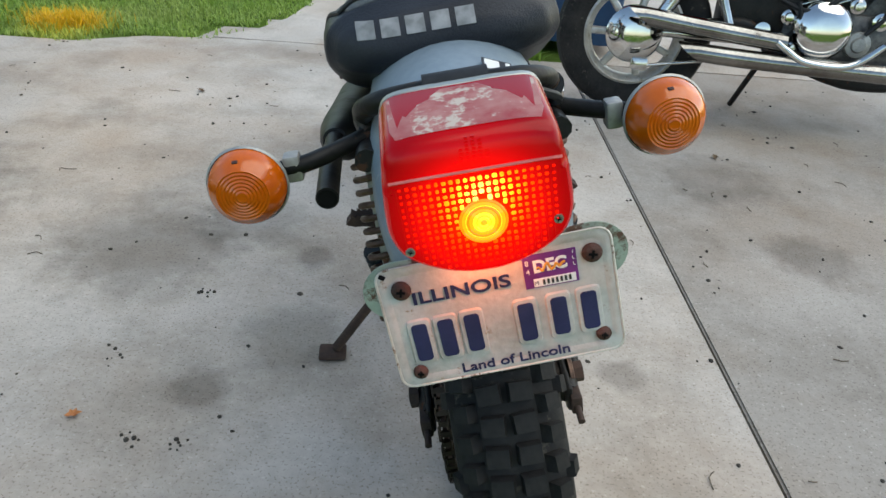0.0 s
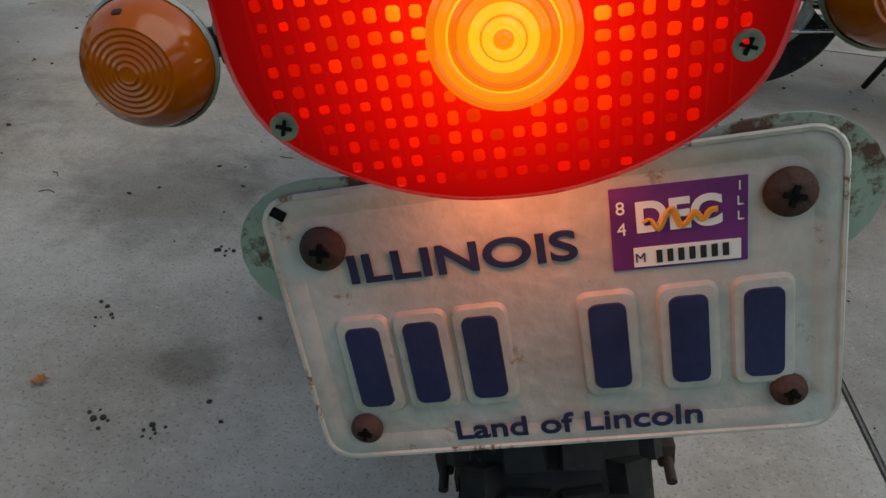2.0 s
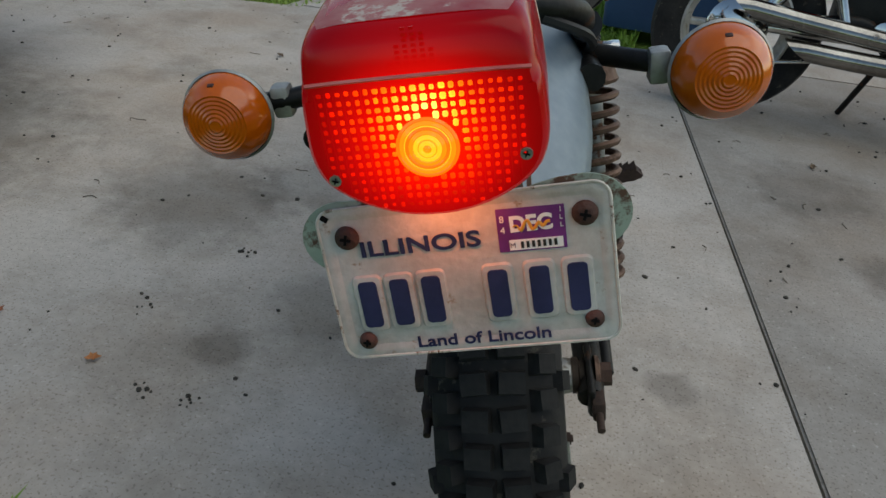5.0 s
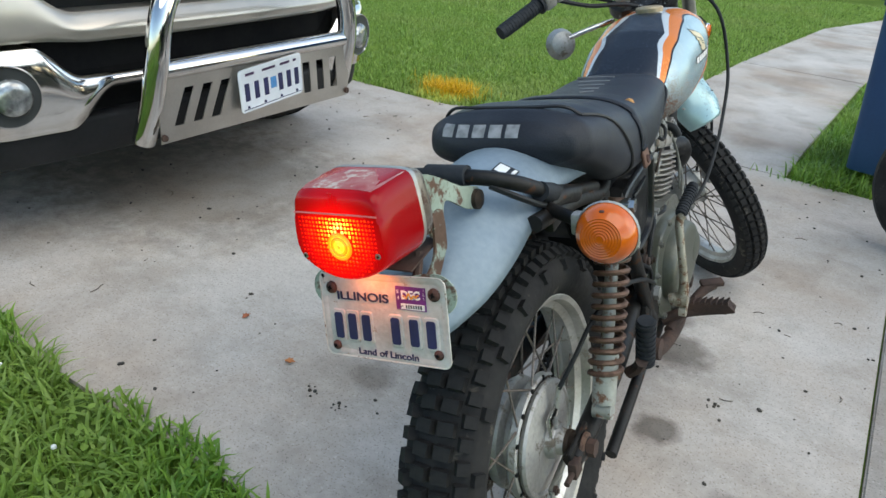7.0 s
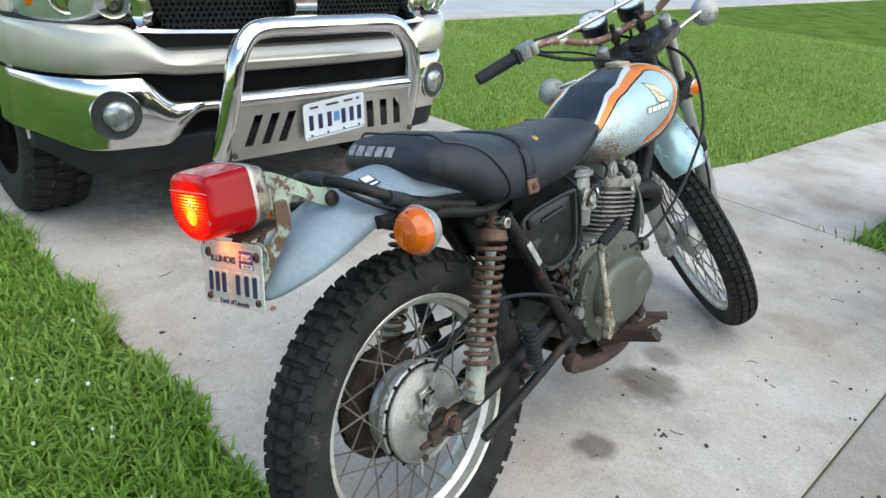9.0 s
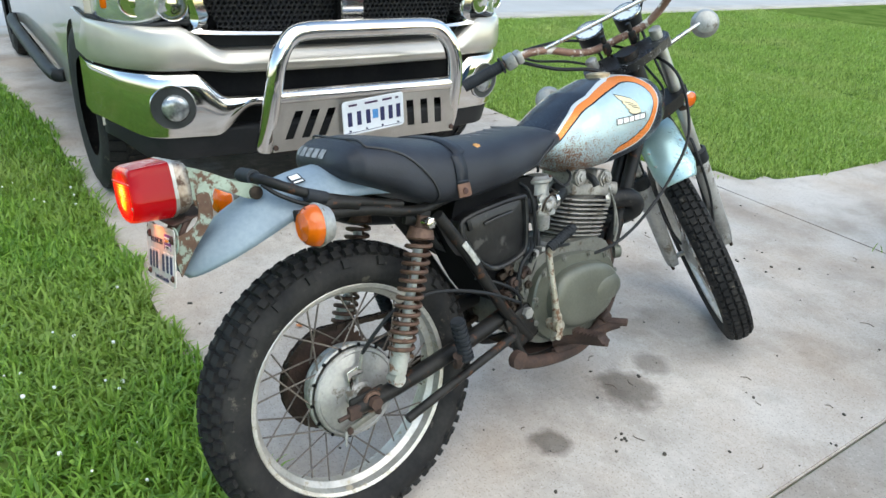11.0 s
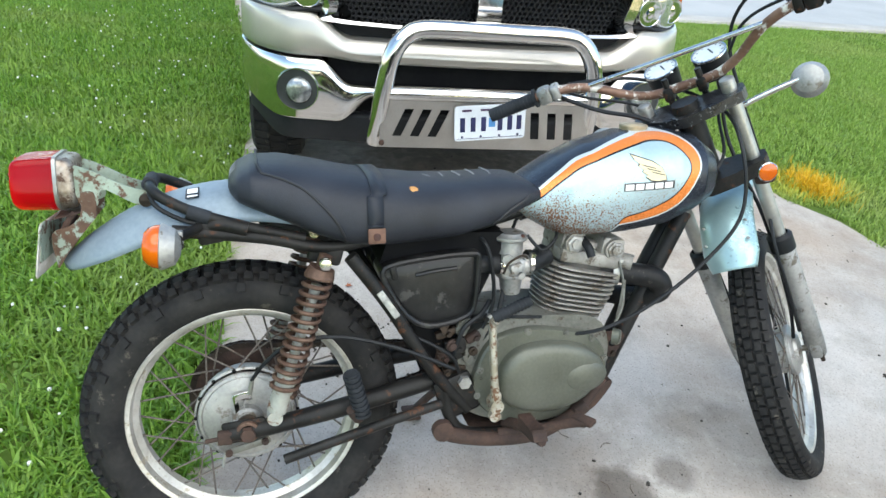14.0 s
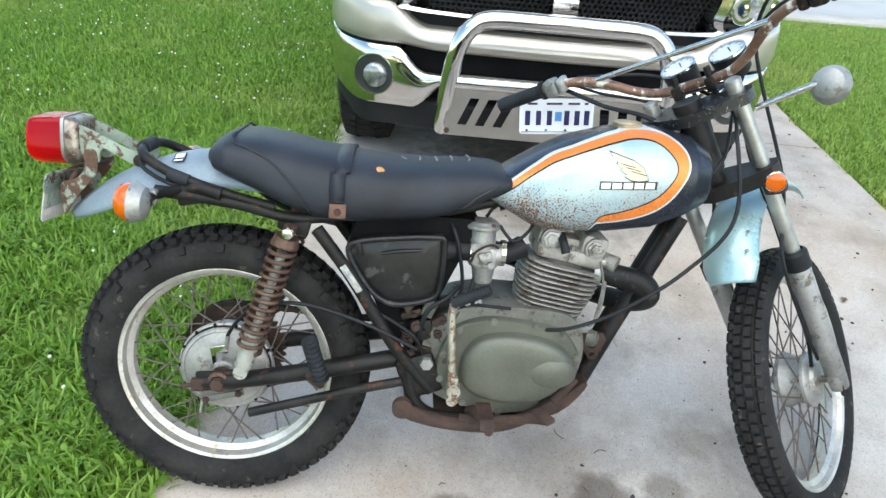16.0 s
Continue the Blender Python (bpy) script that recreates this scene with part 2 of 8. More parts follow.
def smooth_path(pts, n=6, closed=False):
    """A Catmull-Rom line through the points."""
    p = [Vector(q) for q in pts]
    if len(p) < 3:
        return p
    out = []
    count = len(p) if closed else len(p) - 1
    for i in range(count):
        if closed:
            a, b, c, d = p[i - 1], p[i], p[(i + 1) % len(p)], p[(i + 2) % len(p)]
        else:
            a, b, c, d = p[max(i - 1, 0)], p[i], p[i + 1], p[min(i + 2, len(p) - 1)]
        for k in range(n):
            t = k / n
            out.append(0.5 * ((2 * b) + (c - a) * t + (2 * a - 5 * b + 4 * c - d) * t * t + (3 * b - 3 * c + d - a) * t ** 3))
    if not closed:
        out.append(p[-1])
    return out


def loft(bm, rings, closed_ring=True, caps=True, closed=False):
    vs = [[bm.verts.new(q) for q in ring] for ring in rings]
    n = len(vs[0])
    pairs = list(zip(vs, vs[1:])) + ([(vs[-1], vs[0])] if closed else [])
    for a, b in pairs:
        for i in range(n if closed_ring else n - 1):
            j = (i + 1) % n
            bm.faces.new((a[i], a[j], b[j], b[i]))
    if caps and closed_ring and not closed:
        bm.faces.new(vs[0][::-1])
        bm.faces.new(vs[-1])
    return vs


def tube(bm, pts, r, seg=10, n=6, closed=False, flat=1.0):
    """A round bar along a smooth line; r is one radius or one for each given point."""
    line = smooth_path(pts, n, closed) if n > 1 else [Vector(q) for q in pts]
    m = len(line)
    rings, last = [], None
    for i, q in enumerate(line):
        t = (line[(i + 1) % m] - line[i - 1]) if closed else (line[min(i + 1, m - 1)] - line[max(i - 1, 0)])
        t = t.normalized() if t.length > 1e-9 else Vector((0, 0, 1))
        if last is None:
            last = t.orthogonal().normalized()
        last = (last - t * last.dot(t))
        last = last.normalized() if last.length > 1e-6 else t.orthogonal().normalized()
        side = t.cross(last)
        rr = r if not isinstance(r, (list, tuple)) else np.interp(i / (m - 1), np.linspace(0, 1, len(r)), r)
        rings.append([q + last * (math.cos(a) * rr * flat) + side * (math.sin(a) * rr) for a in (2 * math.pi * k / seg for k in range(seg))])
    loft(bm, rings, closed=closed)
    return bm


def lathe(bm, prof, m=None, seg=32, a0=0.0, a1=2 * math.pi):
    """Profile of (along x, radius) turned round the x axis."""
    m = m or Matrix()
    full = abs(a1 - a0 - 2 * math.pi) < 1e-6
    steps = seg if full else seg + 1
    rings = []
    for k in range(steps):
        a = a0 + (a1 - a0) * k / seg
        rings.append([m @ Vector((x, r * math.cos(a), r * math.sin(a))) for x, r in prof])
    loft(bm, rings, closed_ring=False, closed=full)
    bmesh.ops.remove_doubles(bm, verts=bm.verts, dist=1e-6)
    return bm


def box(bm, size, m=None, bevel=0.0, segs=2):
    made = bmesh.ops.create_cube(bm, size=1, matrix=(m or Matrix()) @ Matrix.Diagonal((*size, 1)))
    if bevel:
        edges = list({e for v in made["verts"] for e in v.link_edges})
        bmesh.ops.bevel(bm, geom=edges, offset=bevel, segments=segs, affect="EDGES", profile=0.5)
    return bm


def bar(bm, a, b, r, seg=12, r2=None):
    tube(bm, [a, b], [r, r2 if r2 is not None else r], seg, 1)
    return bm


def prism(bm, outline, x0, x1, bevel=0.0):
    """An outline of (y, z) made thick from x0 to x1."""
    rings = [[Vector((x, y, z)) for y, z in outline] for x in (x0, x1)]
    vs = loft(bm, rings)
    if bevel:
        edges = [e for e in bm.edges if (e.verts[0] in vs[0]) == (e.verts[1] in vs[0]) and len(e.link_faces) == 2]
        bmesh.ops.bevel(bm, geom=edges, offset=bevel, segments=3, affect="EDGES", profile=0.5)
    return bm


def B():
    return bmesh.new()


def round_outline(pts, n=5):
    return [(q[1], q[2]) for q in smooth_path([(0, y, z) for y, z in pts], n, True)]


def superring(cx, cy, cz, wx, wz, power=2.6, n=32, axis="y"):
    out = []
    for k in range(n):
        a = 2 * math.pi * k / n
        c, s = math.cos(a), math.sin(a)
        u = math.copysign(abs(c) ** (2 / power), c) * wx
        w = math.copysign(abs(s) ** (2 / power), s) * wz
        out.append(Vector((cx + u, cy, cz + w)))
    return out


# ---- ground ----
ground = tagged(new("ground"), "lawn soil under mown green grass", "ground", kind="structure")
bm = B()
box(bm, (500, 500, 0.2), pose(0, 0, -0.115))
part("soil", bm, M_DIRT, ground, smooth=False)

driveway = tagged(new("driveway"), "grey weathered concrete driveway with stains and joints", "driveway", kind="structure")


def near_edge(x):
    return 0.69 + 0.045 * x - (0.12 * max(0.0, -x - 3.5))


def far_edge(x):
    return 3.44 + 0.02 * (x + 4) + 0.12 * max(0.0, -x - 4.2)


def slab(outline, name="slab", material=None, z=0.0, thick=0.1):
    b = B()
    top = [b.verts.new((x, y, z)) for x, y in outline]
    low = [b.verts.new((x, y, z - thick)) for x, y in outline]
    b.faces.new(top)
    for i in range(len(top)):
        j = (i + 1) % len(top)
        b.faces.new((top[i], low[i], low[j], top[j]))
    edge = [e for e in b.edges if e.verts[0] in top and e.verts[1] in top]
    bmesh.ops.bevel(b, geom=edge, offset=0.005, segments=2, affect="EDGES")
    return part(name, b, material or M_CONCRETE, driveway)


G = 0.003


def joint_x(y):
    return 0.722 - 0.06 * (y - 0.72)


XS = [-7.6, -5.2, -2.86, 0.7]
for a, c in zip(XS, XS[1:]):
    xs = np.linspace(a + G, c - G, 12)
    lo = [(x, near_edge(x) + 0.018 * noise.noise((x * 5, 1, 0))) for x in xs]
    hi = [(x, (3.7 if x > -1.7 else far_edge(x)) + 0.018 * noise.noise((x * 5, 9, 0))) for x in xs[::-1]]
    if c == 0.7:
        lo = [q for q in lo if q[0] < 0.6] + [(joint_x(0.72) - G, 0.72)]
        hi = [(joint_x(3.72) - G, 3.72 - G), (-0.95, 3.72 - G), (-1.25, 3.7), (-1.6, 3.65)] + [q for q in hi if q[0] < -1.7]
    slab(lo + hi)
slab([(joint_x(0.72) + G, 0.72), (4.5, 0.9), (4.5, 3.72 - G), (joint_x(3.72) + G, 3.72 - G)], material=M_CONCRETE_SHADED)
slab([(0.7 + G, 3.72 + G), (4.5, 3.72 + G), (4.5, 7), (0.7 + G, 7)])
slab([(-1.28, 3.72 + G), (0.02, 3.72 + G), (0.0, 4.4), (-0.02, 6.6 - G), (-0.98, 6.6 - G), (-0.96, 4.6), (-1.0, 4.2), (-1.1, 3.92)])
slab([(-0.98, 6.6 + G), (-0.02, 6.6 + G), (0.1, 9.6 - G), (-0.86, 9.6 - G)])
slab([(-0.86, 9.6 + G), (0.1, 9.6 + G), (0.9, 12.8), (-0.1, 12.8)])
slab([(-1.37, 3.72), (-1.1, 3.76), (-1.08, 4.0), (-1.3, 3.98)], z=-0.012)
slab([(-1.07, 3.95), (-0.99, 4.0), (-0.99, 4.22), (-1.12, 4.2)], z=-0.014)

road = tagged(new("road"), "pale concrete street with a low kerb", "road", kind="structure")
b = B()
box(b, (8.0, 160, 0.1), pose(-12.1, 10, -0.06, 0, 0, 4))
part("roadway", b, M_ASPHALT, road, smooth=False)
for dx in (-7.75, -16.4):
    b = B()
    box(b, (0.35, 160, 0.14), pose(dx, 10, -0.04, 0, 0, 4), 0.03)
    part("kerb", b, M_KERB, road)
b = B()
box(b, (0.9, 60, 0.1), pose(-14.5, 40, -0.03, 0, 0, 40), 0.02)
part("far_walk", b, M_KERB, road)

# ---- the trail motorcycle ----
BIKE = pose(0.20, 0.877, 0, 0, 0, 7) @ pose(0, 0, 0, 0, -12, 0)
bike = thing("motorcycle", BIKE, "old silver-blue trail motorcycle with black seat leaning on its side stand", "motorcycle")

# paint scheme of the tank: distance to two outlines kept on the mesh
OUT = [(0.585, 0.79), (0.624, 0.825), (0.68, 0.868), (0.737, 0.904), (0.851, 0.947), (0.91, 0.957), (0.955, 0.954), (0.993, 0.931), (1.008, 0.9), (1.002, 0.865), (0.969, 0.815), (0.913, 0.778), (0.822, 0.757), (0.8, 0.69), (0.56, 0.69)]
INN = [(0.585, 0.782), (0.626, 0.812), (0.682, 0.857), (0.739, 0.892), (0.854, 0.934), (0.905, 0.943), (0.942, 0.937), (0.971, 0.914), (0.983, 0.892), (0.978, 0.865), (0.943, 0.822), (0.886, 0.792), (0.833, 0.775), (0.822, 0.757), (0.8, 0.69), (0.56, 0.69)]


OUT, INN = ([(q.y, q.z) for q in smooth_path([(0, y, z) for y, z in poly[:-2]], 6)] + poly[-2:] for poly in (OUT, INN))


def signed(poly, y, z):
    """Metres inside (plus) or outside (minus) an outline."""
    best, inside = 9.0, False
    for (y0, z0), (y1, z1) in zip(poly, poly[1:] + poly[:1]):
        t = max(0, min(1, ((y - y0) * (y1 - y0) + (z - z0) * (z1 - z0)) / ((y1 - y0) ** 2 + (z1 - z0) ** 2)))
        best = min(best, math.hypot(y - y0 - t * (y1 - y0), z - z0 - t * (z1 - z0)))
        if (z0 > z) != (z1 > z) and y < (y1 - y0) * (z - z0) / (z1 - z0) + y0:
            inside = not inside
    return best if inside else -best


def tank_paint():
    m = surface("silver-blue tank paint with rust", (0.34, 0.46, 0.5), (0.43, 0.55, 0.585), 0.3, 0.3, scale=6, fine=110, bump=0.03, spread=0.06)
    n, l = nodes_of(m)
    bs = n["Principled BSDF"]
    out = bs.inputs["Base Color"].links[0].from_socket

    def attr(name):
        a = n.new("ShaderNodeAttribute")
        a.attribute_name = name
        return a.outputs["Fac"]

    def step(v, a, c, lo=0.0, hi=1.0):
        r = n.new("ShaderNodeMapRange")
        for k, x in zip(("From Min", "From Max", "To Min", "To Max"), (a, c, lo, hi)):
            r.inputs[k].default_value = x
        l.new(v, r.inputs["Value"])
        return r.outputs[0]

    def over(base, fac, colour):
        mx = n.new("ShaderNodeMix")
        mx.data_type = "RGBA"
        l.new(fac, mx.inputs["Factor"])
        l.new(base, mx.inputs["A"])
        mx.inputs["B"].default_value = (*colour, 1)
        return mx.outputs["Result"]

    di, do = attr("inner"), attr("outer")
    tc, sep = n.new("ShaderNodeTexCoord"), n.new("ShaderNodeSeparateXYZ")
    l.new(tc.outputs["Object"], sep.inputs[0])
    spots = n.new("ShaderNodeTexNoise")
    spots.inputs["Scale"].default_value, spots.inputs["Detail"].default_value, spots.inputs["Roughness"].default_value = 260, 4, 0.6
    l.new(tc.outputs["Object"], spots.inputs["Vector"])
    cluster = n.new("ShaderNodeTexNoise")
    cluster.inputs["Scale"].default_value, cluster.inputs["Detail"].default_value = 11, 4
    l.new(tc.outputs["Object"], cluster.inputs["Vector"])
    low = step(sep.outputs["Z"], 0.725, 0.9, 0.22, -0.03)
    add = n.new("ShaderNodeMath")
    add.operation = "ADD"
    l.new(spots.outputs["Fac"], add.inputs[0])
    l.new(low, add.inputs[1])
    add2 = n.new("ShaderNodeMath")
    add2.operation = "MULTIPLY_ADD"
    l.new(cluster.outputs["Fac"], add2.inputs[0])
    add2.inputs[1].default_value = 0.3
    l.new(add.outputs[0], add2.inputs[2])
    rust = step(add2.outputs[0], 0.775, 0.84)
    out = over(out, rust, (0.16, 0.075, 0.04))
    out = over(out, step(di, 0.0028, 0.0022), (0.01, 0.01, 0.012))
    out = over(out, step(di, -0.0002, -0.0008), (0.75, 0.22, 0.045))
    out = over(out, step(do, 0.0006, 0.0), (0.62, 0.66, 0.68))
    out = over(out, step(do, -0.0034, -0.004), (0.022, 0.027, 0.038))
    l.new(out, bs.inputs["Base Color"])
    rr = n.new("ShaderNodeMix")
    l.new(rust, rr.inputs["Factor"])
    rr.inputs["A"].default_value, rr.inputs["B"].default_value = 0.27, 0.8
    l.new(rr.outputs["Result"], bs.inputs["Roughness"])
    return m


T_Y = [0.585, 0.6, 0.64, 0.7, 0.76, 0.86, 0.96, 1.03, 1.07, 1.09, 1.098]
T_TOP = [0.81, 0.832, 0.86, 0.897, 0.928, 0.956, 0.962, 0.95, 0.925, 0.89, 0.86]
T_BOT = [0.785, 0.778, 0.755, 0.722, 0.716, 0.72, 0.735, 0.765, 0.79, 0.82, 0.845]
T_W = [0.05, 0.072, 0.095, 0.116, 0.124, 0.128, 0.126, 0.115, 0.095, 0.06, 0.02]


def tank_at(y):
    top, bot, w = (float(np.interp(y, T_Y, v)) for v in (T_TOP, T_BOT, T_W))
    return top, bot, w


def tank_x(y, z):
    top, bot, w = tank_at(y)
    c, h = (top + bot) / 2, (top - bot) / 2
    v = min(1, abs((z - c) / h))
    return w * (1 - v ** 2.5) ** (1 / 2.5)


bm = B()
rings = []
for y in np.linspace(0.585, 1.098, 120):
    top, bot, w = tank_at(y)
    rings.append(superring(0, y, (top + bot) / 2, w, (top - bot) / 2, 2.5, 110))
loft(bm, rings)
tank = part("fuel_tank", bm, tank_paint(), bike, "silver-blue fuel tank with orange stripe, black top and rust speckles")
for name, poly in (("inner", INN), ("outer", OUT)):
    a = tank.data.attributes.new(name, "FLOAT", "POINT")
    a.data.foreach_set("value", [signed(poly, v.co.y, v.co.z) for v in tank.data.vertices])
bm = B()
lathe(bm, [(-0.006, 0.0), (-0.006, 0.032), (0.003, 0.033), (0.006, 0.031), (0.006, 0.024), (0.008, 0.022), (0.009, 0.0)], pose(0, 0.895, 0.962, 0, -90, 0), 28)
part("filler_cap", bm, surface("brassy worn cap", (0.3, 0.24, 0.15), (0.45, 0.38, 0.27), 0.45, 0.6, scale=30), tank, "dull brass filler cap")


def on_tank(outline, side, lift=0.0012):
    """A flat shape laid on the tank's side; the outline is closed, in (y, z)."""
    b = B()
    vs = [b.verts.new((0, y, z)) for y, z in outline]
    b.faces.new(vs)
    bmesh.ops.triangulate(b, faces=b.faces)
    bmesh.ops.subdivide_edges(b, edges=b.edges, cuts=5, use_grid_fill=True)
    for v in b.verts:
        v.co.x = side * (tank_x(v.co.y, v.co.z) + lift)
    return b


M_WING = surface("cream badge", (0.62, 0.53, 0.33), (0.7, 0.6, 0.4), 0.4)
M_INK = surface("black print", (0.012, 0.012, 0.014), (0.02, 0.02, 0.022), 0.4)
M_WHITE = surface("white print", (0.7, 0.7, 0.68), (0.78, 0.78, 0.76), 0.4)
for side in (1, -1):
    wing = [(0.836, 0.914), (0.86, 0.907), (0.885, 0.9), (0.905, 0.888), (0.915, 0.872), (0.917, 0.862), (0.898, 0.859), (0.88, 0.861), (0.866, 0.869), (0.872, 0.872), (0.857, 0.88), (0.864, 0.882), (0.849, 0.891), (0.857, 0.893), (0.842, 0.903)]
    part("badge_backing", on_tank([(0.88 + 1.07 * (y - 0.88), 0.884 + 1.12 * (z - 0.884)) for y, z in wing], side, 0.0012), M_INK, tank)
    part("wing_badge", on_tank(wing, side, 0.0018), M_WING, tank)
    for k in range(3):
        y0, z0 = 0.856 + 0.012 * k, 0.895 - 0.0075 * k
        part("feather_line", on_tank([(y0, z0), (y0 + 0.034, z0 - 0.0075), (y0 + 0.033, z0 - 0.009), (y0 + 0.001, z0 - 0.0022)], side, 0.0024), M_INK, tank)
    part("badge_bar_backing", on_tank([(0.816, 0.854), (0.94, 0.86), (0.94, 0.842), (0.816, 0.836)], side, 0.0014), M_INK, tank)
    for k in range(5):
        y0 = 0.819 + k * 0.0238
        z0 = 0.8385 + 0.00115 * k
        part("badge_bar", on_tank([(y0, z0 + 0.013), (y0 + 0.02, z0 + 0.014), (y0 + 0.02, z0 + 0.001), (y0, z0)], side, 0.0021), M_WHITE, tank)

# seat
S_Y = [-0.014, -0.01, 0.004, 0.03, 0.09, 0.15, 0.22, 0.3, 0.38, 0.46, 0.55, 0.6, 0.635, 0.645]
S_TOP = [0.857, 0.87, 0.886, 0.899, 0.9, 0.89, 0.876, 0.864, 0.856, 0.856, 0.86, 0.857, 0.845, 0.83]
S_BOT = [0.846, 0.836, 0.82, 0.808, 0.782, 0.752, 0.727, 0.722, 0.727, 0.735, 0.762, 0.79, 0.81, 0.82]
S_W = [0.06, 0.09, 0.12, 0.138, 0.148, 0.15, 0.15, 0.148, 0.142, 0.132, 0.118, 0.108, 0.095, 0.085]


def seat_ring(y, grow=0.0, n=44):
    top, bot, w = (float(np.interp(y, S_Y, v)) for v in (S_TOP, S_BOT, S_W))
    c, h = (top + bot) / 2, (top - bot) / 2
    out = []
    for q in superring(0, y, c, w + grow, h + grow, 3.0, n):
        u = (q.z - bot) / (top - bot)
        q.x *= 1.0 - 0.1 * max(0, u) ** 2
        out.append(q)
    return out


bm = B()
loft(bm, [seat_ring(y) for y in np.concatenate([np.linspace(-0.014, 0.03, 12), np.linspace(0.04, 0.645, 56)])])
seat = part("seat", bm, M_SEAT, bike, "padded black vinyl seat with piping and a torn patch")


def seat_point(y, z, side):
    ring = seat_ring(y, 0.0012, 160)
    good = [q for q in ring if q.x * side >= 0]
    return min(good, key=lambda q: abs(q.z - z))


for side in (1, -1):
    for line in ([(0.05, 0.886), (0.083, 0.878), (0.12, 0.862), (0.151, 0.838), (0.185, 0.8), (0.205, 0.76), (0.215, 0.732)],
                 [(0.625, 0.845), (0.6, 0.825), (0.56, 0.8), (0.53, 0.772), (0.5, 0.75)]):
        bm = B()
        tube(bm, [seat_point(y, z, side) for y, z in line], 0.0028, 6, 4)
        part("piping", bm, M_PIPING, seat)
bm = B()
tube(bm, [seat_point(0.05, 0.886, -1)] + [Vector((x, 0.042, 0.9)) for x in (-0.09, -0.045, 0, 0.045, 0.09)] + [seat_point(0.05, 0.886, 1)], 0.0028, 6, 4)
part("piping", bm, M_PIPING, seat)
# strap over the seat
bm = B()
ring = [q for q in seat_ring(0.275, 0.002, 120) if q.z > 0.772]
ring.sort(key=lambda q: q.x)
left = [bm.verts.new((q.x, q.y - 0.016 - 0.01 * (q.z < 0.84), q.z)) for q in ring]
right = [bm.verts.new((q.x, q.y + 0.016 - 0.01 * (q.z < 0.84), q.z)) for q in ring]
for i in range(len(ring) - 1):
    bm.faces.new((left[i], left[i + 1], right[i + 1], right[i]))
strap = part("seat_strap", bm, M_SEAT, seat, "flat black vinyl strap across the seat")
mod = strap.modifiers.new("thick", "SOLIDIFY")
mod.thickness, mod.offset = 0.003, 1
for side in (1, -1):
    q = seat_point(0.267, 0.772, side)
    bm = B()
    box(bm, (0.006, 0.036, 0.032), pose(q.x + side * 0.003, q.y, q.z - 0.008, 0, -10 * side, 0), 0.003)
    clip = part("strap_clip", bm, surface("rust-brown clip", (0.09, 0.045, 0.03), (0.17, 0.09, 0.06), 0.6, 0.3, scale=40), seat, "rust-brown metal strap clip")
    bm = B()
    lathe(bm, [(0, 0.008), (0.004, 0.007), (0.006, 0.0)], pose(q.x + side * 0.005, q.y, q.z - 0.01) if side > 0 else pose(q.x + side * 0.005, q.y, q.z - 0.01, 0, 180, 0), 14)
    part("bolt", bm, M_SCREW, clip)
# tear with foam showing
for (dx, dy, s), name in (((0.0, 0.0, 1.0), "torn_foam"), ((-0.012, 0.012, 0.5), "torn_foam")):
    bm = B()
    q = seat_point(0.352 + dy, 0.846, 1)
    lathe(bm, [(-0.004, 0.012 * s), (0.003, 0.009 * s), (0.005, 0.0)], pose(q.x - 0.004 + dx, q.y, q.z - 0.002, 0, -55, 20), 7)
    for v in bm.verts:
        v.co += noise.noise_vector(v.co * 130) * 0.004
    part(name, bm, surface("yellowed foam", (0.35, 0.16, 0.05), (0.6, 0.32, 0.12), 0.9, scale=60, fine=300, bump=0.5), seat, "yellow-brown foam in a tear")
for k in range(9):
    y = 0.4 + 0.018 * k
    q = [Vector((x, y + 0.01 * noise.noise((x * 40, k, 0)), float(np.interp(y, S_Y, S_TOP)) - 0.0006)) for x in (-0.01 - 0.007 * k, -0.0 - 0.002 * k, 0.015)]
    if k % 2 == 0:
        bm = B()
        tube(bm, q, 0.0025, 5, 3)
        part("split_seam", bm, surface("cracked vinyl edge", (0.1, 0.1, 0.1), (0.25, 0.25, 0.26), 0.7), seat)
# plain grey bars where the maker's lettering is on the tail of the seat


def seat_back_y(x, z):
    for y in np.linspace(-0.014, 0.06, 150):
        top, bot, w = (float(np.interp(y, S_Y, v)) for v in (S_TOP, S_BOT, S_W))
        c, h = (top + bot) / 2, (top - bot) / 2
        u = max(0, (z - bot) / (top - bot))
        if abs(x / (w * (1 - 0.1 * u * u))) ** 3 + abs((z - c) / h) ** 3 < 1:
            return float(y)
    return 0.06


M_SEATPRINT = surface("grey seat print", (0.16, 0.165, 0.17), (0.3, 0.3, 0.31), 0.6, scale=60)
for k in range(5):
    x0 = -0.094 + k * 0.0275
    bm = B()
    grid = [[bm.verts.new((x, seat_back_y(x, z) - 0.0014, z)) for x in np.linspace(x0, x0 + 0.021, 5)] for z in np.linspace(0.866, 0.883, 4)]
    for r0, r1 in zip(grid, grid[1:]):
        for i in range(4):
            bm.faces.new((r0[i], r0[i + 1], r1[i + 1], r1[i]))
    part("seat_bar", bm, M_SEATPRINT, seat)


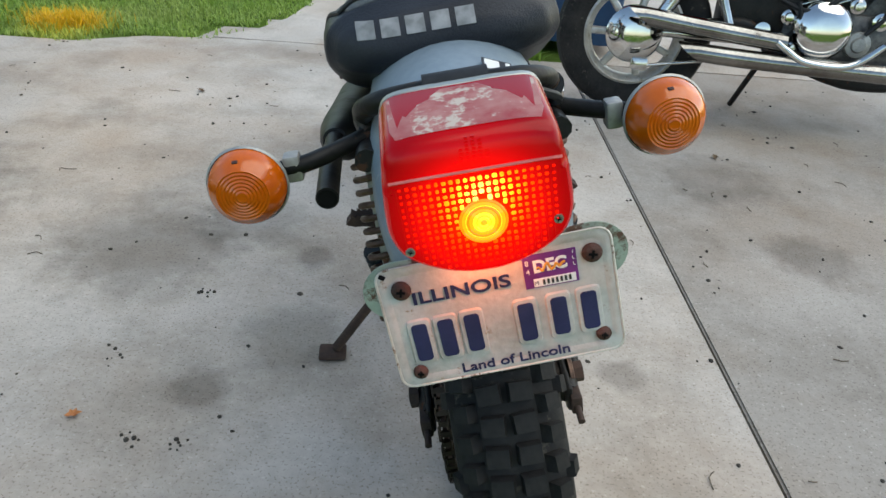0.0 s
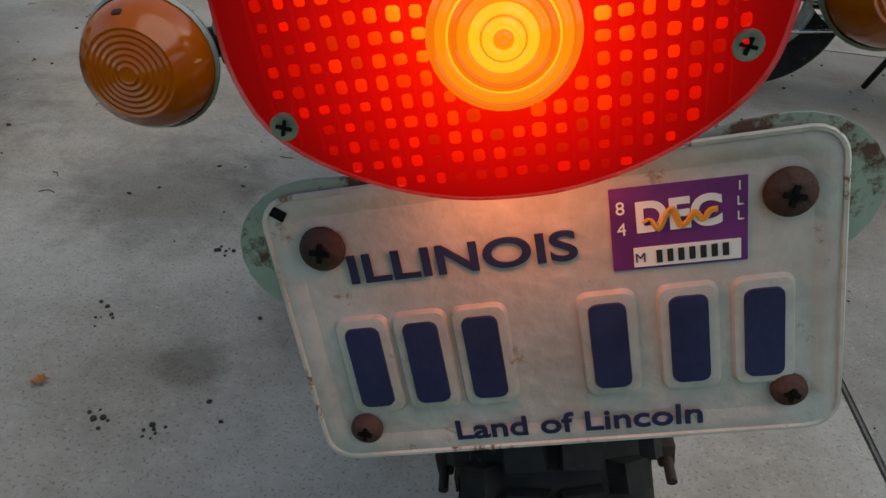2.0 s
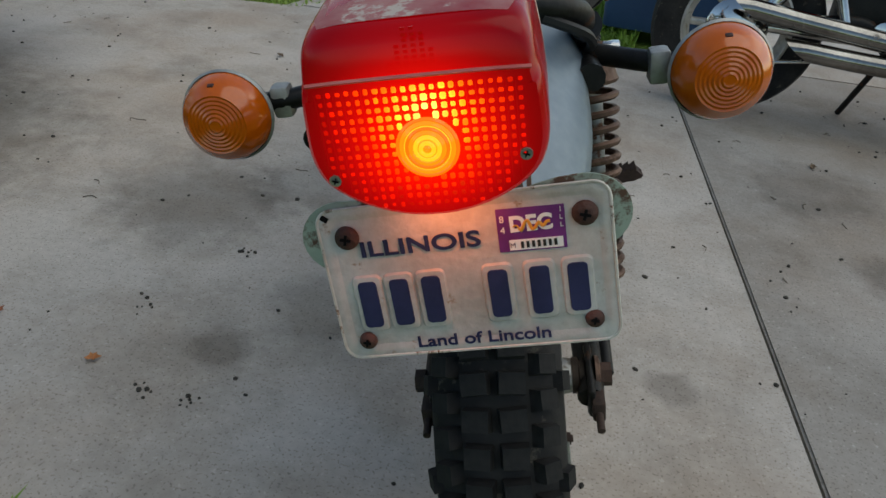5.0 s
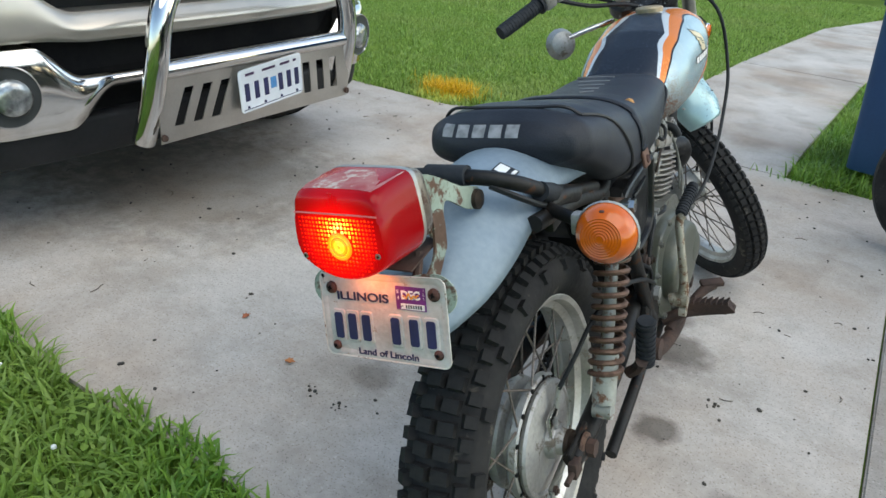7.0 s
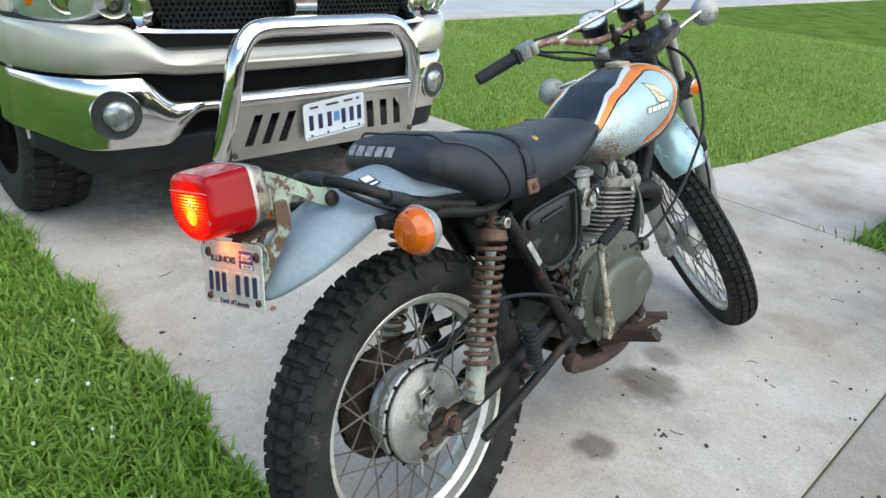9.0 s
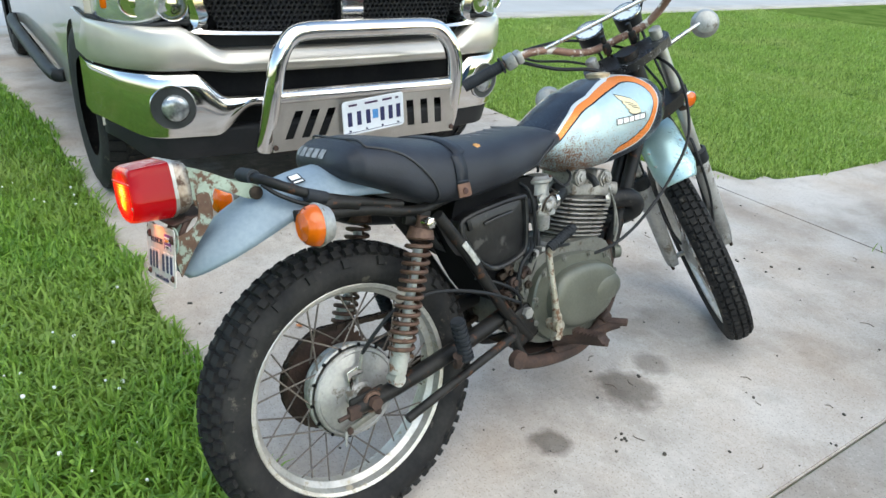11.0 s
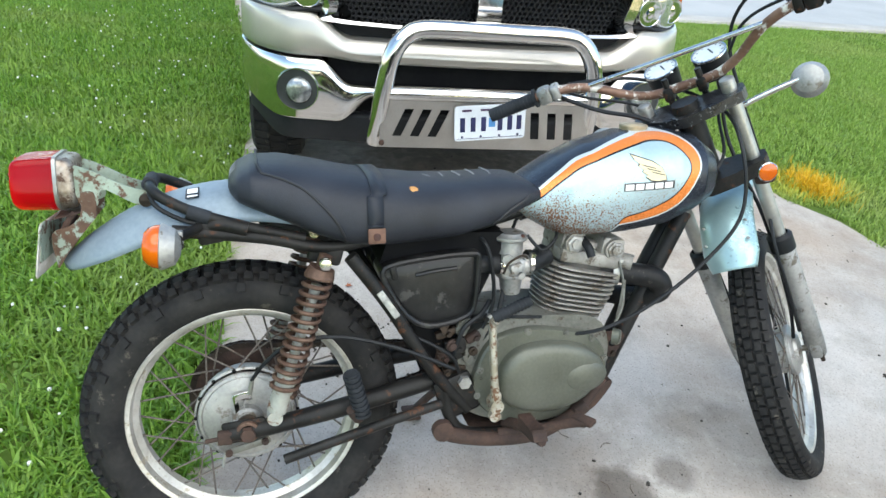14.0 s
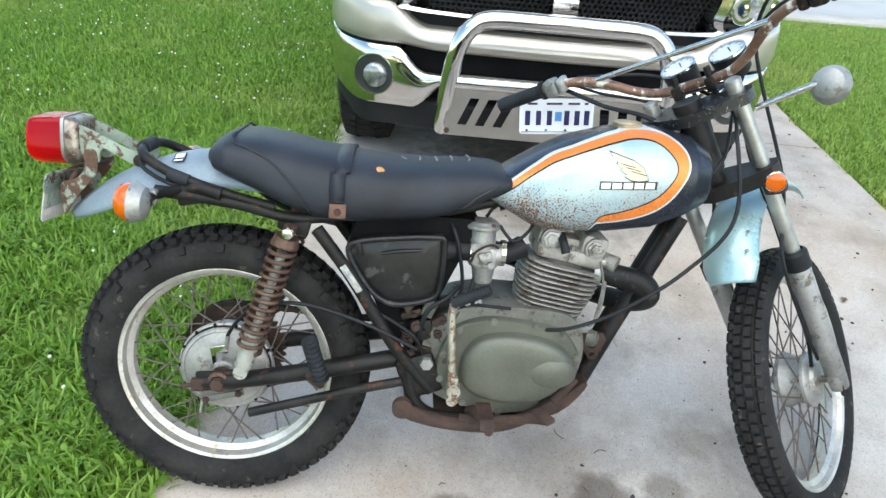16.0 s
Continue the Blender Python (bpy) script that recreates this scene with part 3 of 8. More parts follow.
# ---- wheels ----
def wheel(name, centre, m, R, rim_r, half, hub_parts, spokes, label, tread):
    """A spoked wheel whose axle lies along x."""
    bm = B()
    w = half * 0.62
    lathe(bm, [(-w, rim_r + 0.009), (-w - 0.003, rim_r + 0.004), (-w, rim_r - 0.004), (-w * 0.55, rim_r - 0.008), (-w * 0.3, rim_r - 0.02), (w * 0.3, rim_r - 0.02), (w * 0.55, rim_r - 0.008), (w, rim_r - 0.004), (w + 0.003, rim_r + 0.004), (w, rim_r + 0.009), (w * 0.7, rim_r + 0.005), (-w * 0.7, rim_r + 0.005), (-w, rim_r + 0.009)], None, 72)
    rim = part(name, bm, M_RIM, bike, label)
    rim.matrix_local = m
    c = R - 0.011
    bm = B()
    sec = c - rim_r
    prof = [(-w * 0.95, rim_r + 0.003), (-half * 0.86, rim_r + sec * 0.2), (-half * 0.98, rim_r + sec * 0.45), (-half * 0.95, rim_r + sec * 0.68), (-half * 0.78, rim_r + sec * 0.86), (-half * 0.4, c - 0.003), (0, c)]
    lathe(bm, prof + [(-x, r) for x, r in prof[-2::-1]], None, 72)
    part("tyre", bm, M_RUBBER, rim, "worn black rubber tyre with block tread")
    for prof, mat, nm, lab in hub_parts:
        bm = B()
        lathe(bm, prof, None, 40)
        part(nm, bm, mat, rim, lab)
    count, flange_r, flange_x = spokes
    bm = B()
    bar(bm, (0, 0, 0), (0, 0, 1), 0.0021, 6)
    me = bpy.data.meshes.new("spoke")
    bm.to_mesh(me)
    bm.free()
    me.materials.append(M_SPOKE)
    for k in range(count):
        side = 1 if k % 2 else -1
        a = 2 * math.pi * k / count
        lead = 0.62 if (k // 2) % 2 else -0.62
        p0 = Vector((side * flange_x, flange_r * math.cos(a + lead), flange_r * math.sin(a + lead)))
        p1 = Vector((side * 0.006, (rim_r - 0.016) * math.cos(a), (rim_r - 0.016) * math.sin(a)))
        s = new("spoke", me)
        s.parent = rim
        d = p1 - p0
        s.matrix_local = Matrix.Translation(p0) @ d.to_track_quat("Z", "Y").to_matrix().to_4x4() @ Matrix.Diagonal((1, 1, d.length, 1))
    tread(rim, c, half)
    return rim


def block_mesh(sx, sy, sz):
    bm = B()
    box(bm, (sx, sy, sz))
    for v in bm.verts:
        if v.co.z > 0:
            v.co.x *= 0.86
            v.co.y *= 0.8
    me = bpy.data.meshes.new("tread_block")
    bm.to_mesh(me)
    bm.free()
    me.materials.append(M_RUBBER)
    return me


def rear_tread(rim, c, half):
    wide, shoulder = block_mesh(0.027, 0.0235, 0.024), block_mesh(0.021, 0.0215, 0.024)
    count = 66
    for k in range(count):
        for x, drop, lean, shift, me in ((-0.0155, 0.001, -8, 0, wide), (0.0155, 0.001, 8, 0, wide), (-0.041, 0.009, -38, 0.5, shoulder), (0.041, 0.009, 38, 0.5, shoulder), (-0.053, 0.026, -68, 0, shoulder), (0.053, 0.026, 68, 0, shoulder)):
            a = 2 * math.pi * (k + shift) / count
            if me is shoulder and abs(x) > 0.05 and k % 3:
                continue
            o = new("tread_block", me)
            o.parent = rim
            o.matrix_local = pose(0, 0, 0, math.degrees(a), 0, 0) @ pose(x, 0, c - drop, 0, lean, random.uniform(-4, 4))


def front_tread(rim, c, half):
    bm = B()
    count = 78
    for k in range(count):
        for x, drop, lean, shift, w in ((-0.011, 0.001, -8, 0, 0.018), (0.011, 0.001, 8, 0.25, 0.018), (-0.03, 0.008, -38, 0.5, 0.015), (0.03, 0.008, 38, 0.5, 0.015)):
            a = 2 * math.pi * (k + shift) / count
            m = pose(0, 0, 0, math.degrees(a), 0, 0) @ pose(x, 0, c - drop + 0.001, 0, lean, 0)
            q = [bm.verts.new(m @ Vector((sx * w / 2 * f, sy * 0.0115 * f, sz))) for sz, f in ((-0.008, 1), (0.0075, 0.86)) for sx, sy in ((-1, -1), (1, -1), (1, 1), (-1, 1))]
            bm.faces.new(q[4:8])
            for i in range(4):
                bm.faces.new((q[i], q[(i + 1) % 4], q[4 + (i + 1) % 4], q[4 + i]))
    tagged(part("tread", bm, M_RUBBER, rim, smooth=False), kind="stuff")


REAR_HUB = [([(-0.062, 0.0), (-0.062, 0.03), (-0.05, 0.035), (-0.045, 0.078), (-0.038, 0.082), (-0.03, 0.095), (-0.02, 0.1), (-0.01, 0.098), (-0.004, 0.082), (0.008, 0.082), (0.014, 0.108), (0.018, 0.112), (0.03, 0.112), (0.033, 0.108)], M_ALU, "hub", "cast aluminium drum hub"),
            ([(0.033, 0.0), (0.033, 0.103), (0.04, 0.105), (0.045, 0.102), (0.0465, 0.097), (0.043, 0.094), (0.045, 0.09), (0.049, 0.06), (0.05, 0.034), (0.064, 0.03), (0.066, 0.024), (0.078, 0.022), (0.078, 0.0)], M_ALU, "brake_plate", "dull aluminium brake backing plate"),
            ([(-0.13, 0.0), (-0.13, 0.0085), (0.128, 0.0085), (0.128, 0.0)], M_RUST, "axle", "rusty axle")]
RC = (0, 0.002, 0.334)
rear = wheel("rear_wheel", RC, pose(*RC), 0.3405, 0.245, 0.063, REAR_HUB, (36, 0.1, 0.03), "spoked rear wheel with aluminium rim", rear_tread)
for side in (1, -1):
    bm = B()
    lathe(bm, [(0, 0.0), (0, 0.0155), (0.014, 0.0155), (0.014, 0.0)], pose(0.115, 0, 0) if side > 0 else pose(-0.115, 0, 0, 0, 180, 0), 6)
    part("axle_nut", bm, M_RUST, rear, "rusted axle nut")
bm = B()
prism(bm, [(-0.03, 0.062), (0.004, 0.07), (0.012, 0.05), (-0.002, 0.048), (-0.02, 0.054), (-0.012, 0.0), (-0.022, 0.0)], 0.056, 0.062, 0.001)
arm = part("brake_arm", bm, M_BRIGHT, rear, "bright bent brake arm")
bm = B()
tube(bm, [(0.062 + 0.004 * math.cos(k * 0.8), -0.004 + 0.004 * math.sin(k * 0.8) - 0.00008 * k, 0.048 - 0.0005 * k) for k in range(80)], 0.0012, 5, 1)
part("return_spring", bm, M_ALU, arm)
bm = B()
bar(bm, (0.06, 0.006, 0.062), (0.064, 0.014, 0.1), 0.005, 10)
part("cable_end", bm, M_FORK, arm)
bm = B()
box(bm, (0.01, 0.1, 0.017), pose(0.062, -0.002, -0.062, 14, 0, 0), 0.005)
stay = part("torque_stay", bm, M_GRIME, rear, "grimy brake stay with two pins")
for y, z in ((-0.042, -0.072), (0.035, -0.052)):
    bm = B()
    lathe(bm, [(0, 0.0085), (0.006, 0.008), (0.006, 0.005), (0.009, 0.0045), (0.009, 0.0)], pose(0.066, y, z), 10)
    part("pin", bm, M_RUST, stay)
bm = B()
bar(bm, (0.066, -0.05, -0.07), (0.068, -0.056, -0.105), 0.004, 8, 0.003)
part("adjuster_bolt", bm, M_ALU, stay)
bm = B()
lathe(bm, [(0.078, 0.024), (0.086, 0.024), (0.088, 0.019), (0.094, 0.019)], None, 18)
part("axle_spacer", bm, M_CHAIN, rear)
bm = B()
lathe(bm, [(0.108, 0.0), (0.108, 0.025), (0.113, 0.024), (0.115, 0.018)], None, 20)
part("axle_washer", bm, M_SPRING, rear)
for k in range(14):
    a = 2 * math.pi * k / 14
    bm = B()
    lathe(bm, [(0.0, 0.0045), (0.0025, 0.0045), (0.0025, 0.0)], pose(0.0305, 0.1085 * math.cos(a), 0.1085 * math.sin(a)), 8)
    part("hub_hole", bm, M_DARK, rear)
# sprocket and chain
bm = B()
N = 42
outline = []
for k in range(N * 4):
    a = 2 * math.pi * k / (N * 4)
    r = 0.124 if k % 4 in (0, 1) else 0.116
    outline.append((r * math.cos(a), r * math.sin(a)))
prism(bm, outline, -0.082, -0.076)
part("sprocket", bm, M_RUST, rear, "rusty rear sprocket")
SP0, SP1, R0, R1 = Vector((0, 0.333)), Vector((0.47, 0.385)), 0.12, 0.033
d = (SP1 - SP0)
ang = math.atan2(d.y, d.x)
sp = math.asin((R0 - R1) / d.length)
loop = [SP0 + R0 * Vector((math.cos(ang + math.pi / 2 - sp + t * (math.pi + 2 * sp)), math.sin(ang + math.pi / 2 - sp + t * (math.pi + 2 * sp)))) for t in np.linspace(0, 1, 30)]
loop += [SP1 + R1 * Vector((math.cos(ang - math.pi / 2 + sp + t * (math.pi - 2 * sp)), math.sin(ang - math.pi / 2 + sp + t * (math.pi - 2 * sp)))) for t in np.linspace(0, 1, 14)]
loop.append(loop[0])
dist = np.concatenate([[0], np.cumsum([(b - a).length for a, b in zip(loop, loop[1:])])])
bm = B()
links = int(dist[-1] / 0.0145)
for k in range(links):
    s = dist[-1] * k / links
    y, z = (float(np.interp(s, dist, [q[i] for q in loop])) for i in (0, 1))
    y2, z2 = (float(np.interp((s + 0.004) % dist[-1], dist, [q[i] for q in loop])) for i in (0, 1))
    a = math.degrees(math.atan2(z2 - z, y2 - y))
    wide = 0.016 if k % 2 else 0.011
    m = pose(-0.079, y, z, a, 0, 0)
    for sx in (-1, 1):
        box(bm, (0.0022, 0.0165, 0.0125), m @ pose(sx * wide / 2, 0, 0), 0.0)
    box(bm, (wide, 0.007, 0.0075), m)
tagged(part("chain", bm, M_CHAIN, bike, "oily rusty drive chain", smooth=False), kind="stuff")

# ---- rear suspension and frame ----
for side in (1, -1):
    bm = B()
    tube(bm, [(side * 0.1, -0.035, 0.328), (side * 0.1, 0.05, 0.337), (side * 0.095, 0.25, 0.372), (side * 0.07, 0.47, 0.41)], [0.017, 0.019, 0.021, 0.021], 10)
    box(bm, (0.01, 0.09, 0.05), pose(side * 0.1, -0.005, 0.333, 6, 0, 0), 0.006)
    arm = part("swingarm", bm, M_BLACK, bike, "chipped black swingarm with rust")
    bm = B()
    box(bm, (0.016, 0.03, 0.03), pose(side * 0.108, -0.045, 0.325), 0.003)
    bar(bm, (side * 0.108, -0.04, 0.325), (side * 0.108, -0.085, 0.32), 0.005)
    part("chain_adjuster", bm, M_RUST, arm, "rusty chain adjuster")
    # spring strut
    lo, hi = Vector((side * 0.125, 0.058, 0.375)), Vector((side * 0.125, 0.165, 0.71))
    up = (hi - lo).normalized()
    bm = B()
    bar(bm, lo + up * 0.012, lo + up * 0.1, 0.0205, 18, 0.0215)
    bar(bm, lo + up * 0.09, lo + up * 0.3, 0.011, 12)
    bar(bm, lo - up * 0.012, lo + up * 0.014, 0.014, 12)
    bar(bm, lo - Vector((0.016, 0, 0)), lo + Vector((0.016, 0, 0)), 0.016, 14)
    strut = part("shock_absorber", bm, M_STRUT, bike, "weathered shock absorber with rusted spring")
    bm = B()
    turns, steps = 14, 14
    L0, L1 = 0.055, (hi - lo).length - 0.03
    e1 = up.orthogonal().normalized()
    e2 = up.cross(e1)
    pts = []
    for k in range(int(turns * steps) + 1):
        t = k / (turns * steps)
        a = 2 * math.pi * turns * t
        pts.append(lo + up * (L0 + (L1 - L0) * t) + (e1 * math.cos(a) + e2 * math.sin(a)) * 0.0265)
    tube(bm, pts, 0.0049, 7, 1)
    part("spring", bm, M_SPRING, strut, "rusted coil spring")
    bm = B()
    bar(bm, hi - up * 0.035, hi - up * 0.015, 0.031, 20, 0.026)
    bar(bm, hi - up * 0.02, hi + up * 0.012, 0.014, 14)
    part("spring_cap", bm, M_SPRING, strut, "rusted spring cap")
    bm = B()
    bar(bm, (side * 0.085, 0.165, 0.71), (side * 0.15, 0.165, 0.71), 0.012, 14)
    lathe(bm, [(0, 0.013), (0.01, 0.012), (0.012, 0.0)], pose(side * 0.148, 0.165, 0.71, 0, 0 if side > 0 else 180, 0), 6)
    part("mounting_bolt", bm, M_CHROME, strut)
    # frame tubes on this side
    for name, pts, r in (("seat_rail", [(side * 0.1, -0.12, 0.775), (side * 0.1, 0.05, 0.755), (side * 0.098, 0.17, 0.73), (side * 0.07, 0.3, 0.738), (side * 0.05, 0.5, 0.752), (side * 0.03, 0.66, 0.79)], 0.0125),
                         ("seat_stay", [(side * 0.105, 0.22, 0.71), (side * 0.105, 0.3, 0.6), (side * 0.105, 0.4, 0.44), (side * 0.1, 0.49, 0.33)], 0.015),
                         ("cradle_tube", [(side * 0.1, 0.43, 0.4), (side * 0.1, 0.46, 0.29), (side * 0.09, 0.55, 0.255), (side * 0.07, 0.74, 0.26), (side * 0.035, 0.84, 0.31), (side * 0.02, 0.88, 0.4)], 0.014),
                         ("front_downtube", [(side * 0.02, 0.86, 0.33), (side * 0.022, 0.93, 0.5), (side * 0.022, 1.0, 0.66), (side * 0.02, 1.045, 0.76)], 0.02)):
        bm = B()
        tube(bm, pts, r, 10)
        part(name, bm, M_BLACK, bike, "scuffed black frame tube")
    bm = B()
    box(bm, (0.012, 0.09, 0.1), pose(side * 0.105, 0.46, 0.37, 20, 0, 0), 0.01)
    box(bm, (0.02, 0.07, 0.04), pose(side * 0.095, 0.17, 0.715, -15, 0, 0), 0.008)
    part("frame_plate", bm, M_BLACK, bike)
    bm = B()
    lathe(bm, [(0, 0.016), (0.012, 0.015), (0.012, 0.0)], pose(side * 0.11, 0.475, 0.405, 0, 0 if side > 0 else 180, 0), 6)
    part("pivot_bolt", bm, M_ALU, bike)
bm = B()
box(bm, (0.0035, 0.015, 0.07), pose(0.1215, 0.298, 0.605, 34, 0, 0), 0.001)
part("frame_sticker", bm, surface("worn silver sticker", (0.25, 0.25, 0.24), (0.55, 0.55, 0.52), 0.45, 0.4, scale=70), bike, "worn silver sticker on the frame")
bm = B()
tube(bm, [(0, 0.62, 0.77), (0, 0.8, 0.83), (0, 1.03, 0.9)], 0.025, 12)
bar(bm, (0, 1.105, 0.87), (0, 1.02, 1.02), 0.032, 18)
part("backbone", bm, M_BLACK, bike)
bm = B()
tube(bm, [(0.13, 0.075, 0.27), (0.13, 0.3, 0.335), (0.12, 0.42, 0.36)], 0.011, 10)
part("brake_torque_rod", bm, M_BLACK, bike, "black brake torque rod")
bm = B()
tube(bm, [(0.064, 0.014, 0.43), (0.085, 0.045, 0.48), (0.1, 0.1, 0.525), (0.11, 0.2, 0.535), (0.12, 0.33, 0.5), (0.115, 0.45, 0.44)], 0.0045, 6)
part("brake_cable", bm, M_CABLE, bike, "thin black brake cable")
for side in (1, -1):
    bm = B()
    tube(bm, [(side * 0.12, 0.235, 0.345), (side * 0.14, 0.225, 0.365), (side * 0.15, 0.215, 0.385)], 0.012, 8)
    p = part("passenger_peg_mount", bm, M_RUST, bike)
    bm = B()
    bar(bm, (side * 0.15, 0.24, 0.37), (side * 0.16, 0.212, 0.475), 0.0155, 14)
    for k in range(9):
        t = k / 9
        bar(bm, (side * (0.15 + 0.01 * t), 0.24 - 0.028 * t, 0.37 + 0.105 * t), (side * (0.15 + 0.01 * t + 0.0005), 0.24 - 0.028 * t - 0.0015, 0.376 + 0.105 * t), 0.0185, 14)
    part("passenger_peg", bm, M_GRIP, p, "folded ribbed rubber passenger footpeg")

# rear mudguard
bm = B()
rings = []
CL = smooth_path([(0, 0.2, 0.83), (0, 0.1, 0.848), (0, 0.0, 0.853), (0, -0.1, 0.838), (0, -0.2, 0.8), (0, -0.28, 0.75), (0, -0.334, 0.702)], 6)
for i, q in enumerate(CL):
    t = (CL[min(i + 1, len(CL) - 1)] - CL[max(i - 1, 0)]).normalized()
    nrm = Vector((0, -t.z, t.y)) * (-1 if t.y < 0 else 1)
    f = i / (len(CL) - 1)
    w = 0.097 if f < 0.6 else 0.097 - 0.062 * ((f - 0.6) / 0.4) ** 2.2
    row = []
    for k in range(17):
        a = -1 + 2 * k / 16
        row.append(q + Vector((w * math.sin(a * 1.35) / math.sin(1.35), 0, 0)) - nrm * (0.068 * (1 - math.cos(a * 1.25)) / (1 - math.cos(1.25))) * (1 - 0.15 * f) * (w / 0.097))
    rings.append(row)
loft(bm, rings, closed_ring=False)
guard = part("rear_mudguard", bm, M_SILVERBLUE, bike, "faded silver-blue plastic rear mudguard")
mod = guard.modifiers.new("thick", "SOLIDIFY")
mod.thickness = 0.004
for x0, wx, wy, mat, lift in ((0.047, 0.032, 0.026, M_INK, 0.0), (0.042, 0.016, 0.02, M_WHITE, 0.0006), (0.058, 0.005, 0.02, M_WHITE, 0.0006)):
    bm = B()
    box(bm, (wx, wy, 0.001), pose(x0, -0.082, 0.8372 - 0.42 * (x0 - 0.047) + lift, 9, 23, 0))
    part("sticker", bm, mat, guard)

# grab rail and wiring
bm = B()
tube(bm, [(0.1, 0.13, 0.752), (0.1, 0.04, 0.773), (0.098, -0.06, 0.803), (0.09, -0.125, 0.832), (0.06, -0.155, 0.848), (0, -0.162, 0.852), (-0.06, -0.155, 0.848), (-0.09, -0.125, 0.832), (-0.098, -0.06, 0.803), (-0.1, 0.04, 0.773), (-0.1, 0.13, 0.752)], 0.0105, 12)
rail = part("grab_rail", bm, M_BLACK, bike, "scuffed black tubular grab rail")
bm = B()
tube(bm, [(0.03, -0.162, 0.852), (-0.03, -0.162, 0.852)], 0.015, 12, 1)
part("rail_sleeve", bm, M_GRIP, rail)
bm = B()
tube(bm, [(0.1, -0.05, 0.798), (0.099, -0.09, 0.812)], 0.014, 12, 1)
part("rail_sleeve", bm, M_GRIP, rail)
bm = B()
tube(bm, [(0.06, -0.16, 0.84), (0.095, -0.14, 0.818), (0.1, -0.08, 0.79), (0.07, -0.02, 0.79), (0.06, 0.03, 0.815), (0.075, 0.1, 0.81)], 0.0045, 7)
part("tail_wire", bm, M_CABLE, bike, "black wiring loom to the tail lamp")

# ---- turn signals ----


def signal(parent, m, body_mat, name, facing=1):
    """Round lamp: the lens looks along -y of m."""
    bm = B()
    lathe(bm, [(-0.03, 0.0), (-0.028, 0.016), (-0.02, 0.032), (0.0, 0.041), (0.004, 0.042), (0.006, 0.04)], m @ pose(0, 0, 0, 0, 0, -90), 32)
    body = part(name, bm, body_mat, parent, "round turn signal with amber lens")
    bm = B()
    prof = [(0.004, 0.0395), (0.016, 0.038), (0.026, 0.033), (0.031, 0.027)]
    for k in range(7):
        r = 0.026 - 0.0035 * k
        prof += [(0.0325 + 0.0006 * k, r), (0.0321 + 0.0006 * k, r - 0.0017)]
    prof += [(0.0362, 0.0)]
    lathe(bm, prof, m @ pose(0, 0, 0, 0, 0, -90), 36)
    part("lens", bm, M_AMBER, body, "amber lens with ring pattern")
    bm = B()
    box(bm, (0.006, 0.004, 0.007), m @ pose(0, -0.024, 0.031, 30, 0, 0), 0.001)
    part("lens_tab", bm, M_SCREW, body)
    return body


for side in (1, -1):
    sx = 0.203 if side > 0 else -0.222
    m = pose(sx, -0.125, 0.774, -4, 0, 0)
    s = signal(bike, m, M_ALU, "turn_signal")
    bm = B()
    tube(bm, [(sx, -0.1, 0.774), (side * 0.165, -0.105, 0.777), (side * 0.09, -0.06, 0.782), (side * 0.085, -0.045, 0.783)], 0.0095, 10)
    part("stem", bm, M_BLACK, s)
    bm = B()
    box(bm, (0.018, 0.02, 0.03), pose(sx - side * 0.045, -0.105, 0.776), 0.004)
    part("stem_collar", bm, M_ALU, s)
    bm = B()
    tube(bm, [(side * 0.09, -0.07, 0.78), (side * 0.1, -0.03, 0.785), (side * 0.105, 0.02, 0.775)], 0.015, 10)
    box(bm, (0.018, 0.05, 0.045), pose(side * 0.1, -0.05, 0.77, 10, 0, 0), 0.006)
    part("signal_bracket", bm, M_BLACK, bike)

# ---- tail lamp ----
LX, LZ = -0.004, 0.868


def lamp_material():
    """Red lens lit from inside by a bulb low in the middle."""
    m = bpy.data.materials.new("glowing red lens")
    m.use_nodes = True
    n, l = nodes_of(m)
    bs = n["Principled BSDF"]
    bs.inputs["Base Color"].default_value = (0.14, 0.001, 0.003, 1)
    bs.inputs["Roughness"].default_value = 0.18
    bs.inputs["Specular IOR Level"].default_value = 0.2
    tc = n.new("ShaderNodeTexCoord")
    d = n.new("ShaderNodeVectorMath")
    d.operation = "DISTANCE"
    l.new(tc.outputs["Object"], d.inputs[0])
    d.inputs[1].default_value = (LX, -0.398, 0.848)
    hot, warm = n.new("ShaderNodeValToRGB"), n.new("ShaderNodeMapRange")
    warm.inputs["From Max"].default_value = 0.13
    l.new(d.outputs["Value"], warm.inputs["Value"])
    e = hot.color_ramp.elements
    e[0].position, e[0].color = 0.0, (1.0, 0.03, 0.002, 1)
    e[1].position, e[1].color = 1.0, (0.07, 0.0, 0.001, 1)
    for pos, c in ((0.12, (1.0, 0.01, 0.002, 1)), (0.2, (0.92, 0.002, 0.002, 1)), (0.32, (0.62, 0.001, 0.003, 1)), (0.5, (0.2, 0.0, 0.002, 1))):
        x = e.new(pos)
        x.color = c
    l.new(warm.outputs[0], hot.inputs["Fac"])
    st = n.new("ShaderNodeMapRange")
    for k, v in zip(("From Min", "From Max", "To Min", "To Max"), (0.05, 0.4, 1.25, 0.5)):
        st.inputs[k].default_value = v
    l.new(warm.outputs[0], st.inputs["Value"])
    l.new(hot.outputs["Color"], bs.inputs["Emission Color"])
    l.new(st.outputs[0], bs.inputs["Emission Strength"])
    return m


